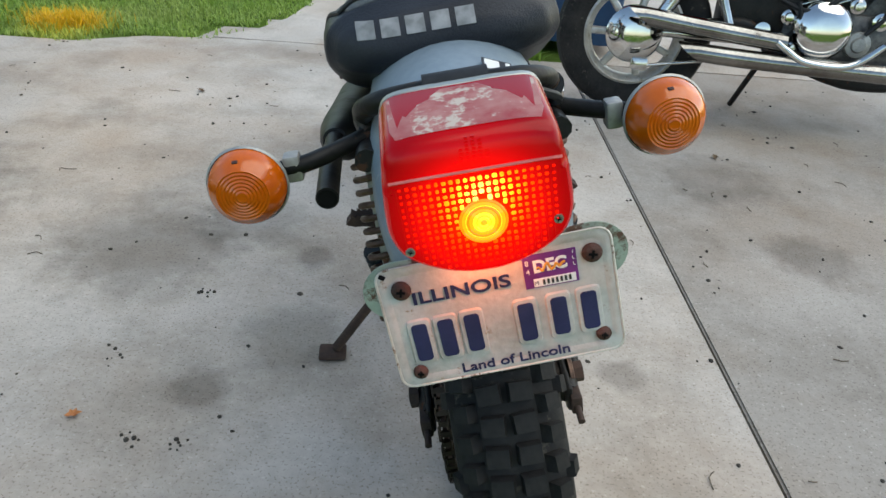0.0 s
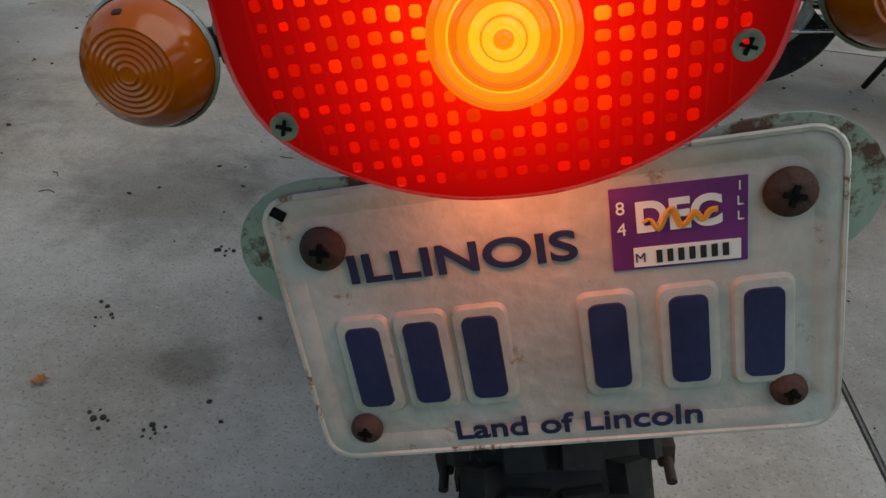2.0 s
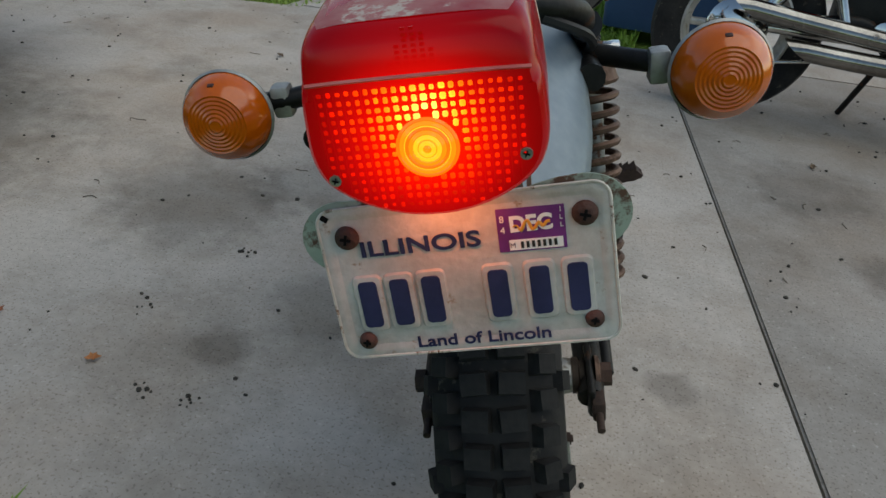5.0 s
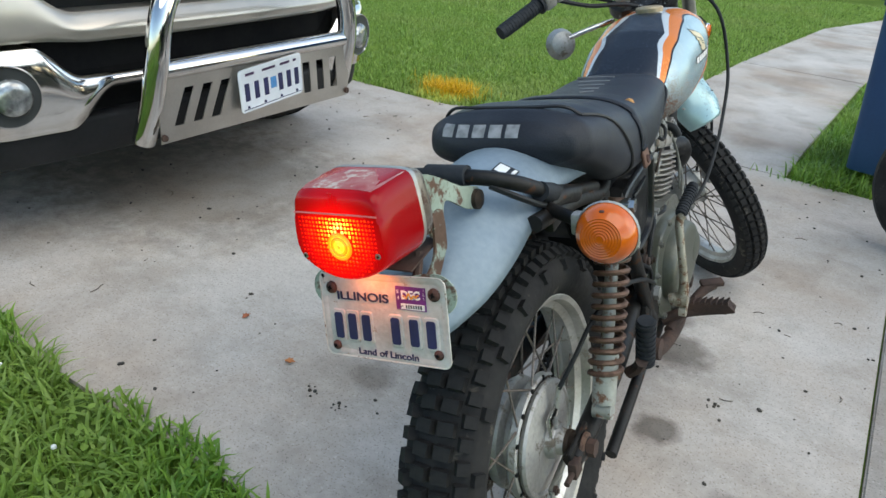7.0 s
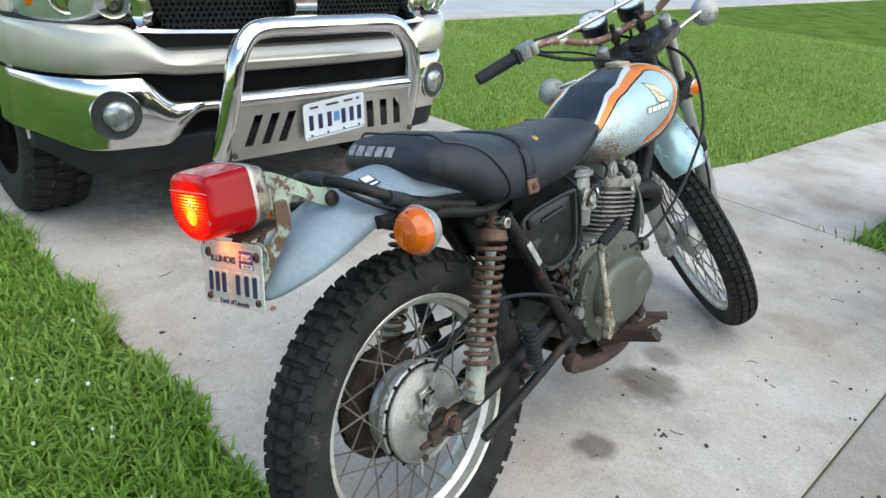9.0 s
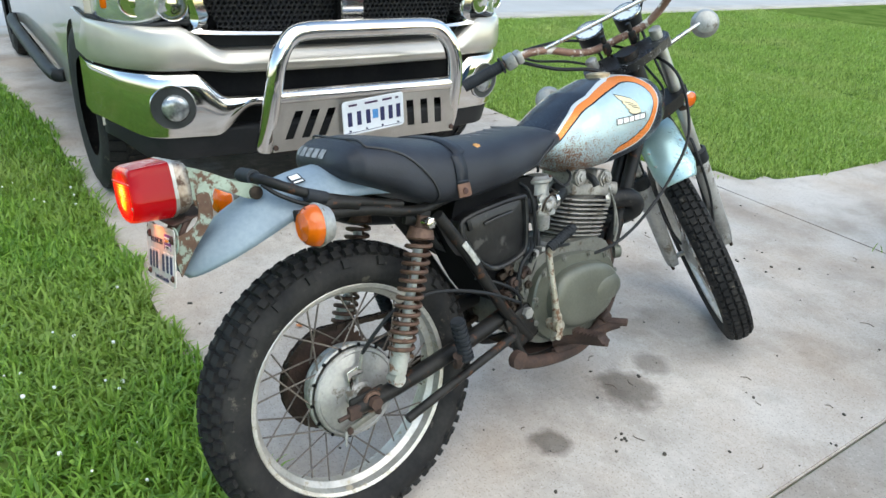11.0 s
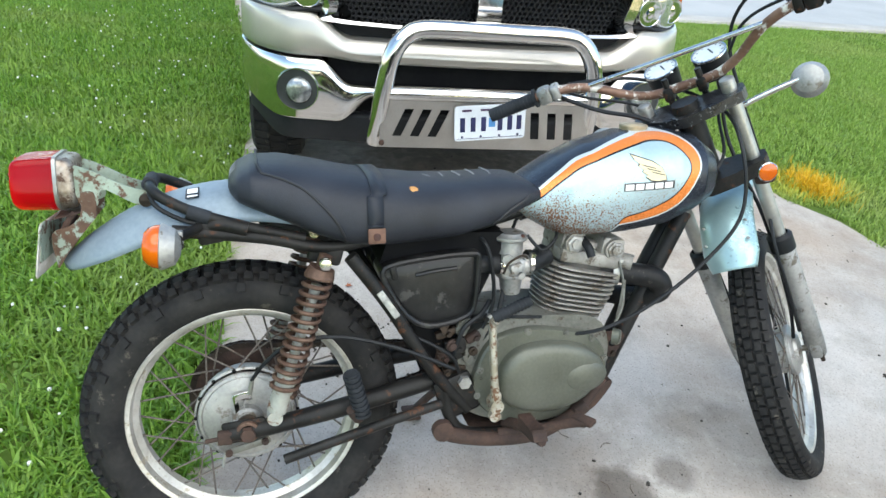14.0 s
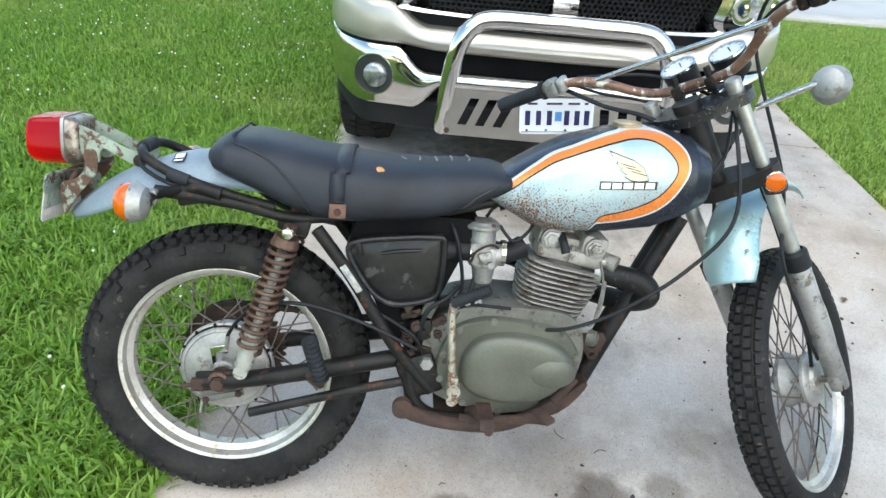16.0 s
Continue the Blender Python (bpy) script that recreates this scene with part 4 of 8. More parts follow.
def prism_material():
    m = lamp_material()
    m.name = "glowing lens prisms"
    n, l = nodes_of(m)
    for x in list(n):
        if x.type == "VECT_MATH":
            x.inputs[1].default_value = (LX + 0.002, -0.398, 0.861)
        if x.type == "VALTORGB":
            e = x.color_ramp.elements
            for i, c in enumerate(((1.0, 0.75, 0.16, 1), (1.0, 0.5, 0.04, 1), (1.0, 0.22, 0.01, 1), (1.0, 0.045, 0.003, 1), (0.8, 0.006, 0.002, 1), (0.45, 0.001, 0.001, 1))):
                e[i].color = c
            e[1].position, e[2].position, e[3].position, e[4].position = 0.09, 0.15, 0.24, 0.36
        if x.type == "MAP_RANGE" and x.inputs["To Max"].default_value != 1.0:
            geo, mul = n.new("ShaderNodeNewGeometry"), n.new("ShaderNodeMath")
            vary = n.new("ShaderNodeMapRange")
            vary.inputs["To Min"].default_value, vary.inputs["To Max"].default_value = 1.05, 2.3
            l.new(geo.outputs["Random Per Island"], vary.inputs["Value"])
            mul.operation = "MULTIPLY"
            l.new(x.outputs[0], mul.inputs[0])
            l.new(vary.outputs[0], mul.inputs[1])
            l.new(mul.outputs[0], n["Principled BSDF"].inputs["Emission Strength"])
    return m




def lens_ring(y, s, top, low=0.0):
    """Outline of the lens: flat top, slanting sides, bowed bottom."""
    half = [(0.0, top), (0.03, top), (0.048, top - 0.002), (0.055, top - 0.01), (0.058, top - 0.025), (0.06, 0.87), (0.0615, 0.85), (0.061, 0.838), (0.0565, 0.8255), (0.046, 0.8155), (0.03, 0.807), (0.014, 0.8025), (0.0, 0.8015)]
    pts = half + [(-x, z) for x, z in half[-2:0:-1]]
    fine = smooth_path([(x, 0, z) for x, z in pts], 3, True)
    return [Vector((LX + q.x * s, y, LZ + (q.z - LZ) * s - low)) for q in fine]


bm = B()
loft(bm, [lens_ring(-0.292, 0.86, 0.9), lens_ring(-0.296, 0.93, 0.905), lens_ring(-0.304, 0.965, 0.907), lens_ring(-0.319, 0.975, 0.908)])
tail = part("tail_lamp", bm, surface("pitted brown chrome", (0.16, 0.12, 0.09), (0.42, 0.38, 0.33), 0.35, 0.8, scale=22, fine=140, patch=(0.07, 0.035, 0.02), patch_at=0.56), bike, "square tail lamp with lit red lens")
bm = B()
loft(bm, [lens_ring(-0.325, 1.02, 0.909), lens_ring(-0.35, 1.01, 0.908), lens_ring(-0.378, 1.0, 0.906), lens_ring(-0.39, 0.99, 0.904), lens_ring(-0.3955, 0.965, 0.901), lens_ring(-0.398, 0.93, 0.897), lens_ring(-0.3985, 0.6, 0.885)])
M_LAMP = lamp_material()
lens = part("lens", bm, M_LAMP, tail, "glowing red plastic lens with prism grid")
bm = B()
loft(bm, [lens_ring(-0.318, 1.0, 0.908), lens_ring(-0.319, 1.022, 0.9095), lens_ring(-0.325, 1.022, 0.9095), lens_ring(-0.326, 1.01, 0.909)])
part("chrome_rim", bm, M_FORK, tail, "pitted chrome lamp rim")
M_FADED = surface("sun-bleached red plastic", (0.3, 0.03, 0.035), (0.42, 0.2, 0.18), 0.55, scale=28, fine=140, patch=(0.5, 0.42, 0.36), patch_at=0.56)
bm = B()
loft(bm, [[Vector((LX + x * k, y, z - dz * abs(x / 0.05) ** 4)) for x in np.linspace(-0.05, 0.05, 11)] for y, z, k, dz in ((-0.329, 0.9097, 1.0, 0.0022), (-0.35, 0.9087, 0.99, 0.0022), (-0.378, 0.9067, 0.97, 0.0022), (-0.389, 0.9047, 0.9, 0.0018))], closed_ring=False)
part("bleached_top", bm, M_FADED, tail, "sun-bleached whitish top of the lens")
bm = B()
tube(bm, [(LX - 0.054, -0.3985, 0.879), (LX - 0.03, -0.4, 0.88), (LX + 0.03, -0.4, 0.88), (LX + 0.054, -0.3985, 0.879)], 0.0011, 5)
part("lens_rib", bm, surface("rubbed pink rib", (0.55, 0.1, 0.09), (0.7, 0.2, 0.18), 0.4, scale=40), tail)
M_PRISM = prism_material()
bm = B()
cz, cx = 0.852, LX + 0.001
for i in range(22):
    for j in range(14):
        x, z = LX - 0.0483 + i * 0.0046, 0.8125 + j * 0.0047
        if (x - cx) ** 2 + (z - cz + 0.009) ** 2 < 0.0168 ** 2 or abs(x - LX) > 0.0515 - 0.6 * max(0, 0.84 - z) or z < 0.808 + 6 * (x - LX) ** 2:
            continue
        small = 1 - 0.35 * min(1, math.hypot(x - cx, z - cz) / 0.045)
        hx, hz = 0.0018 * small * random.uniform(0.8, 1.1), 0.002 * small * random.uniform(0.7, 1.1)
        m = pose(x + random.uniform(-0.0002, 0.0002), -0.3985, z + random.uniform(-0.0002, 0.0002), 0, random.uniform(-5, 5), 0)
        ring = [(-1, -0.6), (-0.6, -1), (0.6, -1), (1, -0.6), (1, 0.6), (0.6, 1), (-0.6, 1), (-1, 0.6)]
        q = [bm.verts.new(m @ Vector((hx * u, 0, hz * v))) for u, v in ring]
        tip = [bm.verts.new(m @ Vector((0.55 * hx * u, -0.001, 0.55 * hz * v + 0.0003))) for u, v in ring]
        bm.faces.new(tip)
        for a in range(8):
            bm.faces.new((q[a], q[(a + 1) % 8], tip[(a + 1) % 8], tip[a]))
tagged(part("prism_grid", bm, M_PRISM, tail, "glowing prism grid", smooth=False), kind="stuff")
for i in range(22):
    x = LX - 0.0506 + i * 0.0046
    bm = B()
    bar(bm, (x, -0.3983, 0.813 + 5 * (x - LX) ** 2), (x, -0.3983, 0.8745), 0.0006, 5)
    part("lens_flute", bm, M_LAMP, tail)
bm = B()
for i in range(6):
    for j in range(7):
        x, z = LX - 0.011 + i * 0.004 , 0.886 + j * 0.0026
        if abs(x - LX) < 0.012 - 0.5 * (z - 0.886):
            box(bm, (0.0022, 0.001, 0.0014), pose(x, -0.3988, z))
part("fine_prisms", bm, M_LAMP, tail, smooth=False)
def eye_material(name, colour, power):
    m = bpy.data.materials.new(name)
    m.use_nodes = True
    bs = m.node_tree.nodes["Principled BSDF"]
    bs.inputs["Base Color"].default_value = (0.3, 0.02, 0.004, 1)
    bs.inputs["Roughness"].default_value = 0.15
    bs.inputs["Emission Color"].default_value, bs.inputs["Emission Strength"].default_value = (*colour, 1), power
    return m


M_EYE = [eye_material("lens over the bulb, deep orange", (1.0, 0.2, 0.008), 0.95), eye_material("lens over the bulb, amber", (1.0, 0.28, 0.01), 1.1), eye_material("lens over the bulb, yellow", (1.0, 0.42, 0.02), 1.5)]
eye = None
for k in range(7):
    bm = B()
    r = 0.016 - 0.0023 * k
    for r0, r1, h0, h1 in ((r, r - 0.0013, 0.0004, 0.0013), (r - 0.0013, r - 0.0023, 0.0013, 0.0007)):
        lathe(bm, [(h0 + 0.0003 * k, max(r0, 0.0)), (h1 + 0.0003 * k, max(r1, 0.0))], pose(cx, -0.3985, cz - 0.009) @ pose(0, 0, 0, 0, 0, -90), 36)
    mat = M_EYE[(0, 1, 0, 1, 2, 2, 1)[k]]
    if eye is None:
        eye = part("bull_eye", bm, mat, tail, "ringed bull's-eye lens over the bulb")
    else:
        part("eye_ring", bm, mat, eye)
    bm = B()
    lathe(bm, [(0.0009 + 0.0003 * k, max(r - 0.0019, 0.0004)), (0.0012 + 0.0003 * k, max(r - 0.0024, 0.0))], pose(cx, -0.3985, cz - 0.009) @ pose(0, 0, 0, 0, 0, -90), 36)
    part("eye_ring", bm, M_EYE[2 if k in (1, 3, 5) else 1], eye)
for side, x, z in ((-1, LX - 0.049, 0.8285), (1, LX + 0.049, 0.8355)):
    bm = B()
    lathe(bm, [(0.0, 0.0034), (0.0015, 0.0032), (0.0015, 0.0018), (0.0008, 0.0)], pose(x, -0.3975, z) @ pose(0, 0, 0, 0, 0, -90), 14)
    scr = part("lens_screw", bm, M_FORK, tail, "steel cross-head lens screw")
    bm = B()
    for a in (20, 110):
        box(bm, (0.0036, 0.0008, 0.0007), pose(x, -0.3992, z, 0, a, 0))
    part("cross_slot", bm, M_DARK, scr)
bulb = new("tail_bulb", bpy.data.lights.new("tail_bulb", "AREA"))
bulb.data.energy, bulb.data.color, bulb.data.shape, bulb.data.size, bulb.data.size_y = 0.045, (1.0, 0.25, 0.085), "RECTANGLE", 0.05, 0.02
bulb.matrix_world = BIKE @ look((LX, -0.366, 0.794), (LX, -0.38, 0.7))
# bracket between lamp and mudguard
for side in (1, -1):
    bm = B()
    prism(bm, round_outline([(-0.296, 0.888), (-0.262, 0.882), (-0.205, 0.853), (-0.162, 0.839), (-0.153, 0.824), (-0.167, 0.812), (-0.195, 0.82), (-0.24, 0.846), (-0.252, 0.836), (-0.256, 0.815), (-0.285, 0.815)], 3), side * 0.038, side * 0.042)
    br = part("lamp_bracket", bm, M_MINT, tail, "weathered pale green steel lamp bracket")
    bm = B()
    prism(bm, round_outline([(-0.283, 0.84), (-0.26, 0.84), (-0.258, 0.8), (-0.266, 0.785), (-0.305, 0.738), (-0.33, 0.7), (-0.336, 0.7), (-0.34, 0.762), (-0.31, 0.776), (-0.29, 0.792), (-0.283, 0.82)], 3), side * 0.0425, side * 0.0455)
    part("plate_arm", bm, M_ARM, tail, "rusty pale green plate arm")
    bm = B()
    lathe(bm, [(0.0, 0.0135), (0.006, 0.013), (0.008, 0.006), (0.009, 0.0)], pose(side * 0.042, -0.168, 0.824, 0, 0 if side > 0 else 180, 0), 16)
    part("bolt", bm, M_CHAIN, br)
bm = B()
tube(bm, [(0.03, -0.3, 0.8), (0.034, -0.314, 0.78), (0.034, -0.33, 0.75)], 0.006, 8)
tube(bm, [(-0.03, -0.3, 0.8), (-0.034, -0.314, 0.78), (-0.034, -0.33, 0.75)], 0.006, 8)
box(bm, (0.08, 0.07, 0.003), pose(0, -0.3, 0.798, 12, 0, 0), 0.001)
part("plate_stay", bm, M_RUST, tail, "rusty plate stay")

# ---- number plate ----
PM = pose(0.0037, -0.3528, 0.736, -8.9, -3.3, -1.1) @ Matrix.Scale(1.008, 4)


def rounded_rect(w, h, r, n=5):
    out = []
    for cx_, cy_, a in ((w / 2 - r, h / 2 - r, 0), (-w / 2 + r, h / 2 - r, 90), (-w / 2 + r, -h / 2 + r, 180), (w / 2 - r, -h / 2 + r, 270)):
        for k in range(n + 1):
            t = radians(a + 90 * k / n)
            out.append((cx_ + r * math.cos(t), cy_ + r * math.sin(t)))
    return out


def flat_ring(m, w, h, r, y, ox=0.0, oz=0.0):
    return [m @ Vector((x + ox, y, z + oz)) for x, z in rounded_rect(w, h, r)]


M_PLATE = surface("aged white plate", (0.36, 0.33, 0.3), (0.55, 0.52, 0.49), 0.45, scale=16, fine=180, bump=0.2, patch=(0.26, 0.17, 0.1), patch_at=0.64, patch_scale=40)
M_EDGE = surface("rust-edged white paint", (0.46, 0.41, 0.36), (0.62, 0.59, 0.54), 0.5, scale=40, fine=240, bump=0.2, patch=(0.16, 0.075, 0.035), patch_at=0.6, patch_scale=90)
bm = B()
loft(bm, [flat_ring(PM, 0.178, 0.104, 0.01, 0.0006), flat_ring(PM, 0.179, 0.105, 0.0105, -0.0004), flat_ring(PM, 0.176, 0.102, 0.01, -0.0011), flat_ring(PM, 0.166, 0.092, 0.008, -0.001), flat_ring(PM, 0.161, 0.087, 0.007, 0.0008)])
plate = part("license_plate", bm, M_PLATE, bike, "rust-stained white licence plate with embossed dark blue figures")
bm = B()
for w, h, r, y in ((0.1775, 0.1035, 0.01, -0.0009),):
    q = flat_ring(PM, w, h, r, y)
    tube(bm, q, 0.0011, 6, 1, True)
part("plate_edge", bm, M_EDGE, plate)
# pale green backing with two rounded ears
bm = B()
for side in (1, -1):
    q = [(side * (0.074 + 0.027 * math.cos(t) * (1.0 if math.cos(t) > 0 else 2)), 0.032 + 0.024 * math.sin(t)) for t in np.linspace(0, 2 * math.pi, 24, endpoint=False)]
    loft(bm, [[PM @ Vector((x, y, z)) for x, z in q] for y in (0.0016, 0.0035)])
box(bm, (0.16, 0.002, 0.07), PM @ pose(0, 0.0025, 0.012))
part("plate_backing", bm, M_MINT, plate, "pale green backing plate with rounded ears")


def words(text, size, m, material, parent, name="lettering", wide=1.0, depth=0.0003, bold=0.0):
    """Raised lettering turned into a mesh."""
    cu = bpy.data.curves.new(name, "FONT")
    cu.body, cu.size, cu.extrude, cu.align_x, cu.align_y, cu.offset = text, size, depth, "CENTER", "CENTER", bold
    tmp = new(name, cu)
    dg = bpy.context.evaluated_depsgraph_get()
    me = bpy.data.meshes.new_from_object(tmp.evaluated_get(dg))
    bpy.data.objects.remove(tmp)
    me.transform(m @ Matrix.Diagonal((wide, 1, 1, 1)))
    me.materials.clear()
    me.materials.append(material)
    ob = new(name, me)
    ob.parent = parent
    return ob


M_NAVY = surface("dark blue plate paint", (0.012, 0.014, 0.06), (0.022, 0.024, 0.09), 0.4, scale=30, fine=200)
M_MAROON = surface("dark plate lettering", (0.035, 0.015, 0.05), (0.05, 0.02, 0.065), 0.45)
UP = pose(0, 0, 0, 90)
words("ILLINOIS", 0.0142, PM @ pose(-0.0275, -0.0003, 0.0232) @ UP, M_NAVY, plate, wide=1.42, bold=0.0003)
words("Land of Lincoln", 0.0112, PM @ pose(0.003, -0.0013, -0.0438) @ UP, M_NAVY, plate, wide=1.25, bold=0.0002)
for x0 in (-0.0655, -0.045, -0.0245, 0.0175, 0.043, 0.066):
    bm = B()
    loft(bm, [flat_ring(PM, 0.0195, 0.04, 0.004, 0.0006, x0, -0.0138), flat_ring(PM, 0.0178, 0.038, 0.0035, -0.0012, x0, -0.0138), flat_ring(PM, 0.0155, 0.0355, 0.003, -0.0014, x0, -0.0138)])
    part("embossed_bed", bm, M_PLATE, plate)
    bm = B()
    loft(bm, [flat_ring(PM, 0.0125, 0.0325, 0.003, -0.0011, x0, -0.0138), flat_ring(PM, 0.0119, 0.032, 0.003, -0.0022, x0, -0.0138)])
    part("plate_bar", bm, M_NAVY, plate)
M_PURPLE = surface("purple sticker", (0.1, 0.012, 0.13), (0.15, 0.02, 0.18), 0.45, scale=60)
M_ORANGE = surface("faded orange print", (0.62, 0.24, 0.03), (0.75, 0.36, 0.05), 0.5, scale=90)
bm = B()
box(bm, (0.0405, 0.0006, 0.0275), PM @ pose(0.0415, 0.0002, 0.0262, 0, 1, 0))
part("sticker", bm, M_PURPLE, plate, "purple and white registration sticker")
bm = B()
box(bm, (0.032, 0.0004, 0.0066), PM @ pose(0.0435, -0.0004, 0.0167, 0, 1, 0))
part("sticker_panel", bm, M_WHITE, plate)
words("DEC", 0.0135, PM @ pose(0.0415, -0.0004, 0.0297) @ UP, M_WHITE, plate, wide=0.98, depth=0.0002, bold=0.0005)
words("8", 0.006, PM @ pose(0.0245, -0.0004, 0.0337) @ UP, M_WHITE, plate, depth=0.0001)
words("4", 0.006, PM @ pose(0.0245, -0.0004, 0.0267) @ UP, M_WHITE, plate, depth=0.0001)
for k, c in enumerate("ILL"):
    words(c, 0.0042, PM @ pose(0.0595, -0.0004, 0.0367 - 0.0048 * k) @ UP, M_WHITE, plate, depth=0.0001)
words("M", 0.0045, PM @ pose(0.0295, -0.0008, 0.0167) @ UP, M_MAROON, plate, depth=0.0001)
for k in range(7):
    bm = B()
    box(bm, (0.0018, 0.0003, 0.0042), PM @ pose(0.0352 + 0.0033 * k, -0.0008, 0.0168))
    part("sticker_bar", bm, M_INK, plate)
bm = B()
pts = [PM @ Vector((0.031 + 0.0022 * k, -0.0009, 0.0287 + 0.0024 * math.sin(k * 2.1) + 0.0014 * math.sin(k * 5.0))) for k in range(11)]
tube(bm, pts, 0.0011, 5, 5, flat=0.5)
part("sticker_smear", bm, M_ORANGE, plate)
for x0, z0, r in ((-0.0715, 0.033, 0.0078), (0.0735, 0.033, 0.0078), (-0.0725, -0.0395, 0.006), (0.0735, -0.0365, 0.006)):
    bm = B()
    lathe(bm, [(0.0, r), (0.0018, r * 0.96), (0.0036, r * 0.7), (0.0042, r * 0.35), (0.003, 0.0)], PM @ pose(x0, -0.0006, z0) @ pose(0, 0, 0, 0, 0, -90), 20)
    scr = part("plate_screw", bm, M_SCREW, plate, "rusted cross-head screw")
    bm = B()
    for a in (15, 105):
        box(bm, (r * 0.85, 0.0022, r * 0.22), PM @ pose(x0, -0.0044, z0, 0, a, 0))
    part("cross_slot", bm, M_DARK, scr)
bm = B()
box(bm, (0.005, 0.0004, 0.0036), PM @ pose(-0.083, -0.0016, 0.047, 0, 40, 0))
part("paint_chip", bm, M_DARK, plate)

# ---- engine ----
bm = B()
prism(bm, round_outline([(0.47, 0.34), (0.46, 0.42), (0.49, 0.5), (0.56, 0.535), (0.68, 0.54), (0.8, 0.525), (0.84, 0.46), (0.83, 0.37), (0.79, 0.31), (0.68, 0.285), (0.55, 0.29)], 4), -0.1, 0.085)
engine = part("crankcase", bm, M_GRIME, bike, "grimy grey-green crankcase")
COVER = round_outline([(0.5, 0.375), (0.505, 0.44), (0.54, 0.505), (0.62, 0.53), (0.72, 0.52), (0.79, 0.5), (0.828, 0.445), (0.82, 0.375), (0.775, 0.315), (0.65, 0.29), (0.56, 0.312)], 5)
bm = B()
cy, cz_ = 0.67, 0.42
loft(bm, [[Vector((x, cy + (y - cy) * s, cz_ - 0.012 + (z - cz_) * s)) for y, z in COVER] for x, s in ((0.083, 1.0), (0.104, 1.0), (0.108, 0.975))])
cover = part("clutch_cover", bm, M_CASE, engine, "grey-green painted engine side cover")
BULGE = round_outline([(0.552, 0.4), (0.56, 0.455), (0.6, 0.495), (0.68, 0.505), (0.76, 0.488), (0.808, 0.45), (0.805, 0.41), (0.77, 0.36), (0.7, 0.335), (0.62, 0.34), (0.57, 0.365)], 5)
bm = B()
loft(bm, [[Vector((x, 0.68 + (y - 0.68) * s, 0.404 + (z - 0.42) * s)) for y, z in BULGE] for x, s in ((0.105, 1.0), (0.12, 1.0), (0.129, 0.98), (0.135, 0.94), (0.139, 0.87), (0.1415, 0.75), (0.1425, 0.45))])
part("cover_bulge", bm, M_CASE, engine, "smooth raised cover panel")
bm = B()
lathe(bm, [(-0.004, 0.054), (0.004, 0.048), (0.0085, 0.034), (0.011, 0.016), (0.0115, 0.0)], pose(0.1355, 0.757, 0.402) @ Matrix.Diagonal((1, 1.15, 0.8, 1)), 28)
part("cover_dish", bm, M_CASE, engine)
for k in range(11):
    y, z = COVER[k * 5]
    bm = B()
    lathe(bm, [(0, 0.0085), (0.008, 0.008), (0.008, 0.005), (0.011, 0.005), (0.011, 0.0)], pose(0.104, cy + (y - cy) * 0.955, cz_ - 0.012 + (z - cz_) * 0.955), 12)
    part("cover_bolt", bm, M_GRIME, engine)
bm = B()
lathe(bm, [(0, 0.02), (0.016, 0.019), (0.02, 0.014), (0.02, 0.0)], pose(0.085, 0.85, 0.475, 0, 0, 55), 18)
part("oil_cap", bm, M_CASE, engine)
# left cover
bm = B()
loft(bm, [[Vector((x, 0.66 + (y - 0.66) * s, 0.42 + (z - 0.42) * s)) for y, z in BULGE] for x, s in ((-0.1, 1.1), (-0.125, 1.08), (-0.14, 1.0), (-0.145, 0.8))])
part("generator_cover", bm, M_CASE, engine)
TILT = 11
CYL = pose(0, 0.752, 0.5, -TILT, 0, 0)
bm = B()
loft(bm, [[CYL @ Vector((x, y, z)) for x, y in rounded_rect(0.112, 0.125, 0.05, 8)] for z in (-0.03, 0.15)])
# Barrel coloured dark to stand for the shade between the fins.
barrel = part("cylinder", bm, surface("barrel, fin-gap shade in its colour", (0.05, 0.046, 0.04), (0.12, 0.11, 0.095), 0.7, 0.2, scale=14), engine, "air-cooled cylinder with oxidised fins")
bm = B()
loft(bm, [[CYL @ Vector((x, y, z)) for x, y in rounded_rect(0.135, 0.15, 0.04, 6)] for z in (-0.03, 0.006)])
part("base_flange", bm, M_CASE, barrel)
for k in range(11):
    t = k / 10
    grow = 0.84 + 0.16 * min(1, t * 1.6)
    w, ly = 0.158 * grow, 0.19 * grow
    bm = B()
    q = rounded_rect(w, ly, 0.055 * grow, 8)
    m = CYL @ pose(0, 0.006 * t, 0.016 + 0.0122 * k)
    loft(bm, [[m @ Vector((x * s, y * s, z)) for x, y in q] for z, s in ((-0.0022, 0.985), (-0.0012, 1.0), (0.0012, 1.0), (0.0022, 0.985))])
    part("fin", bm, M_FIN, barrel)
HEAD = CYL @ pose(0, 0.006, 0.15)
bm = B()
box(bm, (0.125, 0.16, 0.034), HEAD @ pose(0, 0, 0.016), 0.01)
for y in (-0.055, 0.05):
    box(bm, (0.115, 0.062, 0.05), HEAD @ pose(0, y, 0.05), 0.012)
    bar(bm, HEAD @ Vector((0.02, y, 0.048)), HEAD @ Vector((0.066, y, 0.048)), 0.026, 20, 0.024)
box(bm, (0.07, 0.06, 0.03), HEAD @ pose(0, 0, 0.038), 0.008)
bar(bm, HEAD @ Vector((0.03, 0.085, 0.02)), HEAD @ Vector((0.05, 0.115, 0.02)), 0.02, 16)
head = part("cylinder_head", bm, M_FIN, engine, "aluminium cylinder head with two rocker boxes")
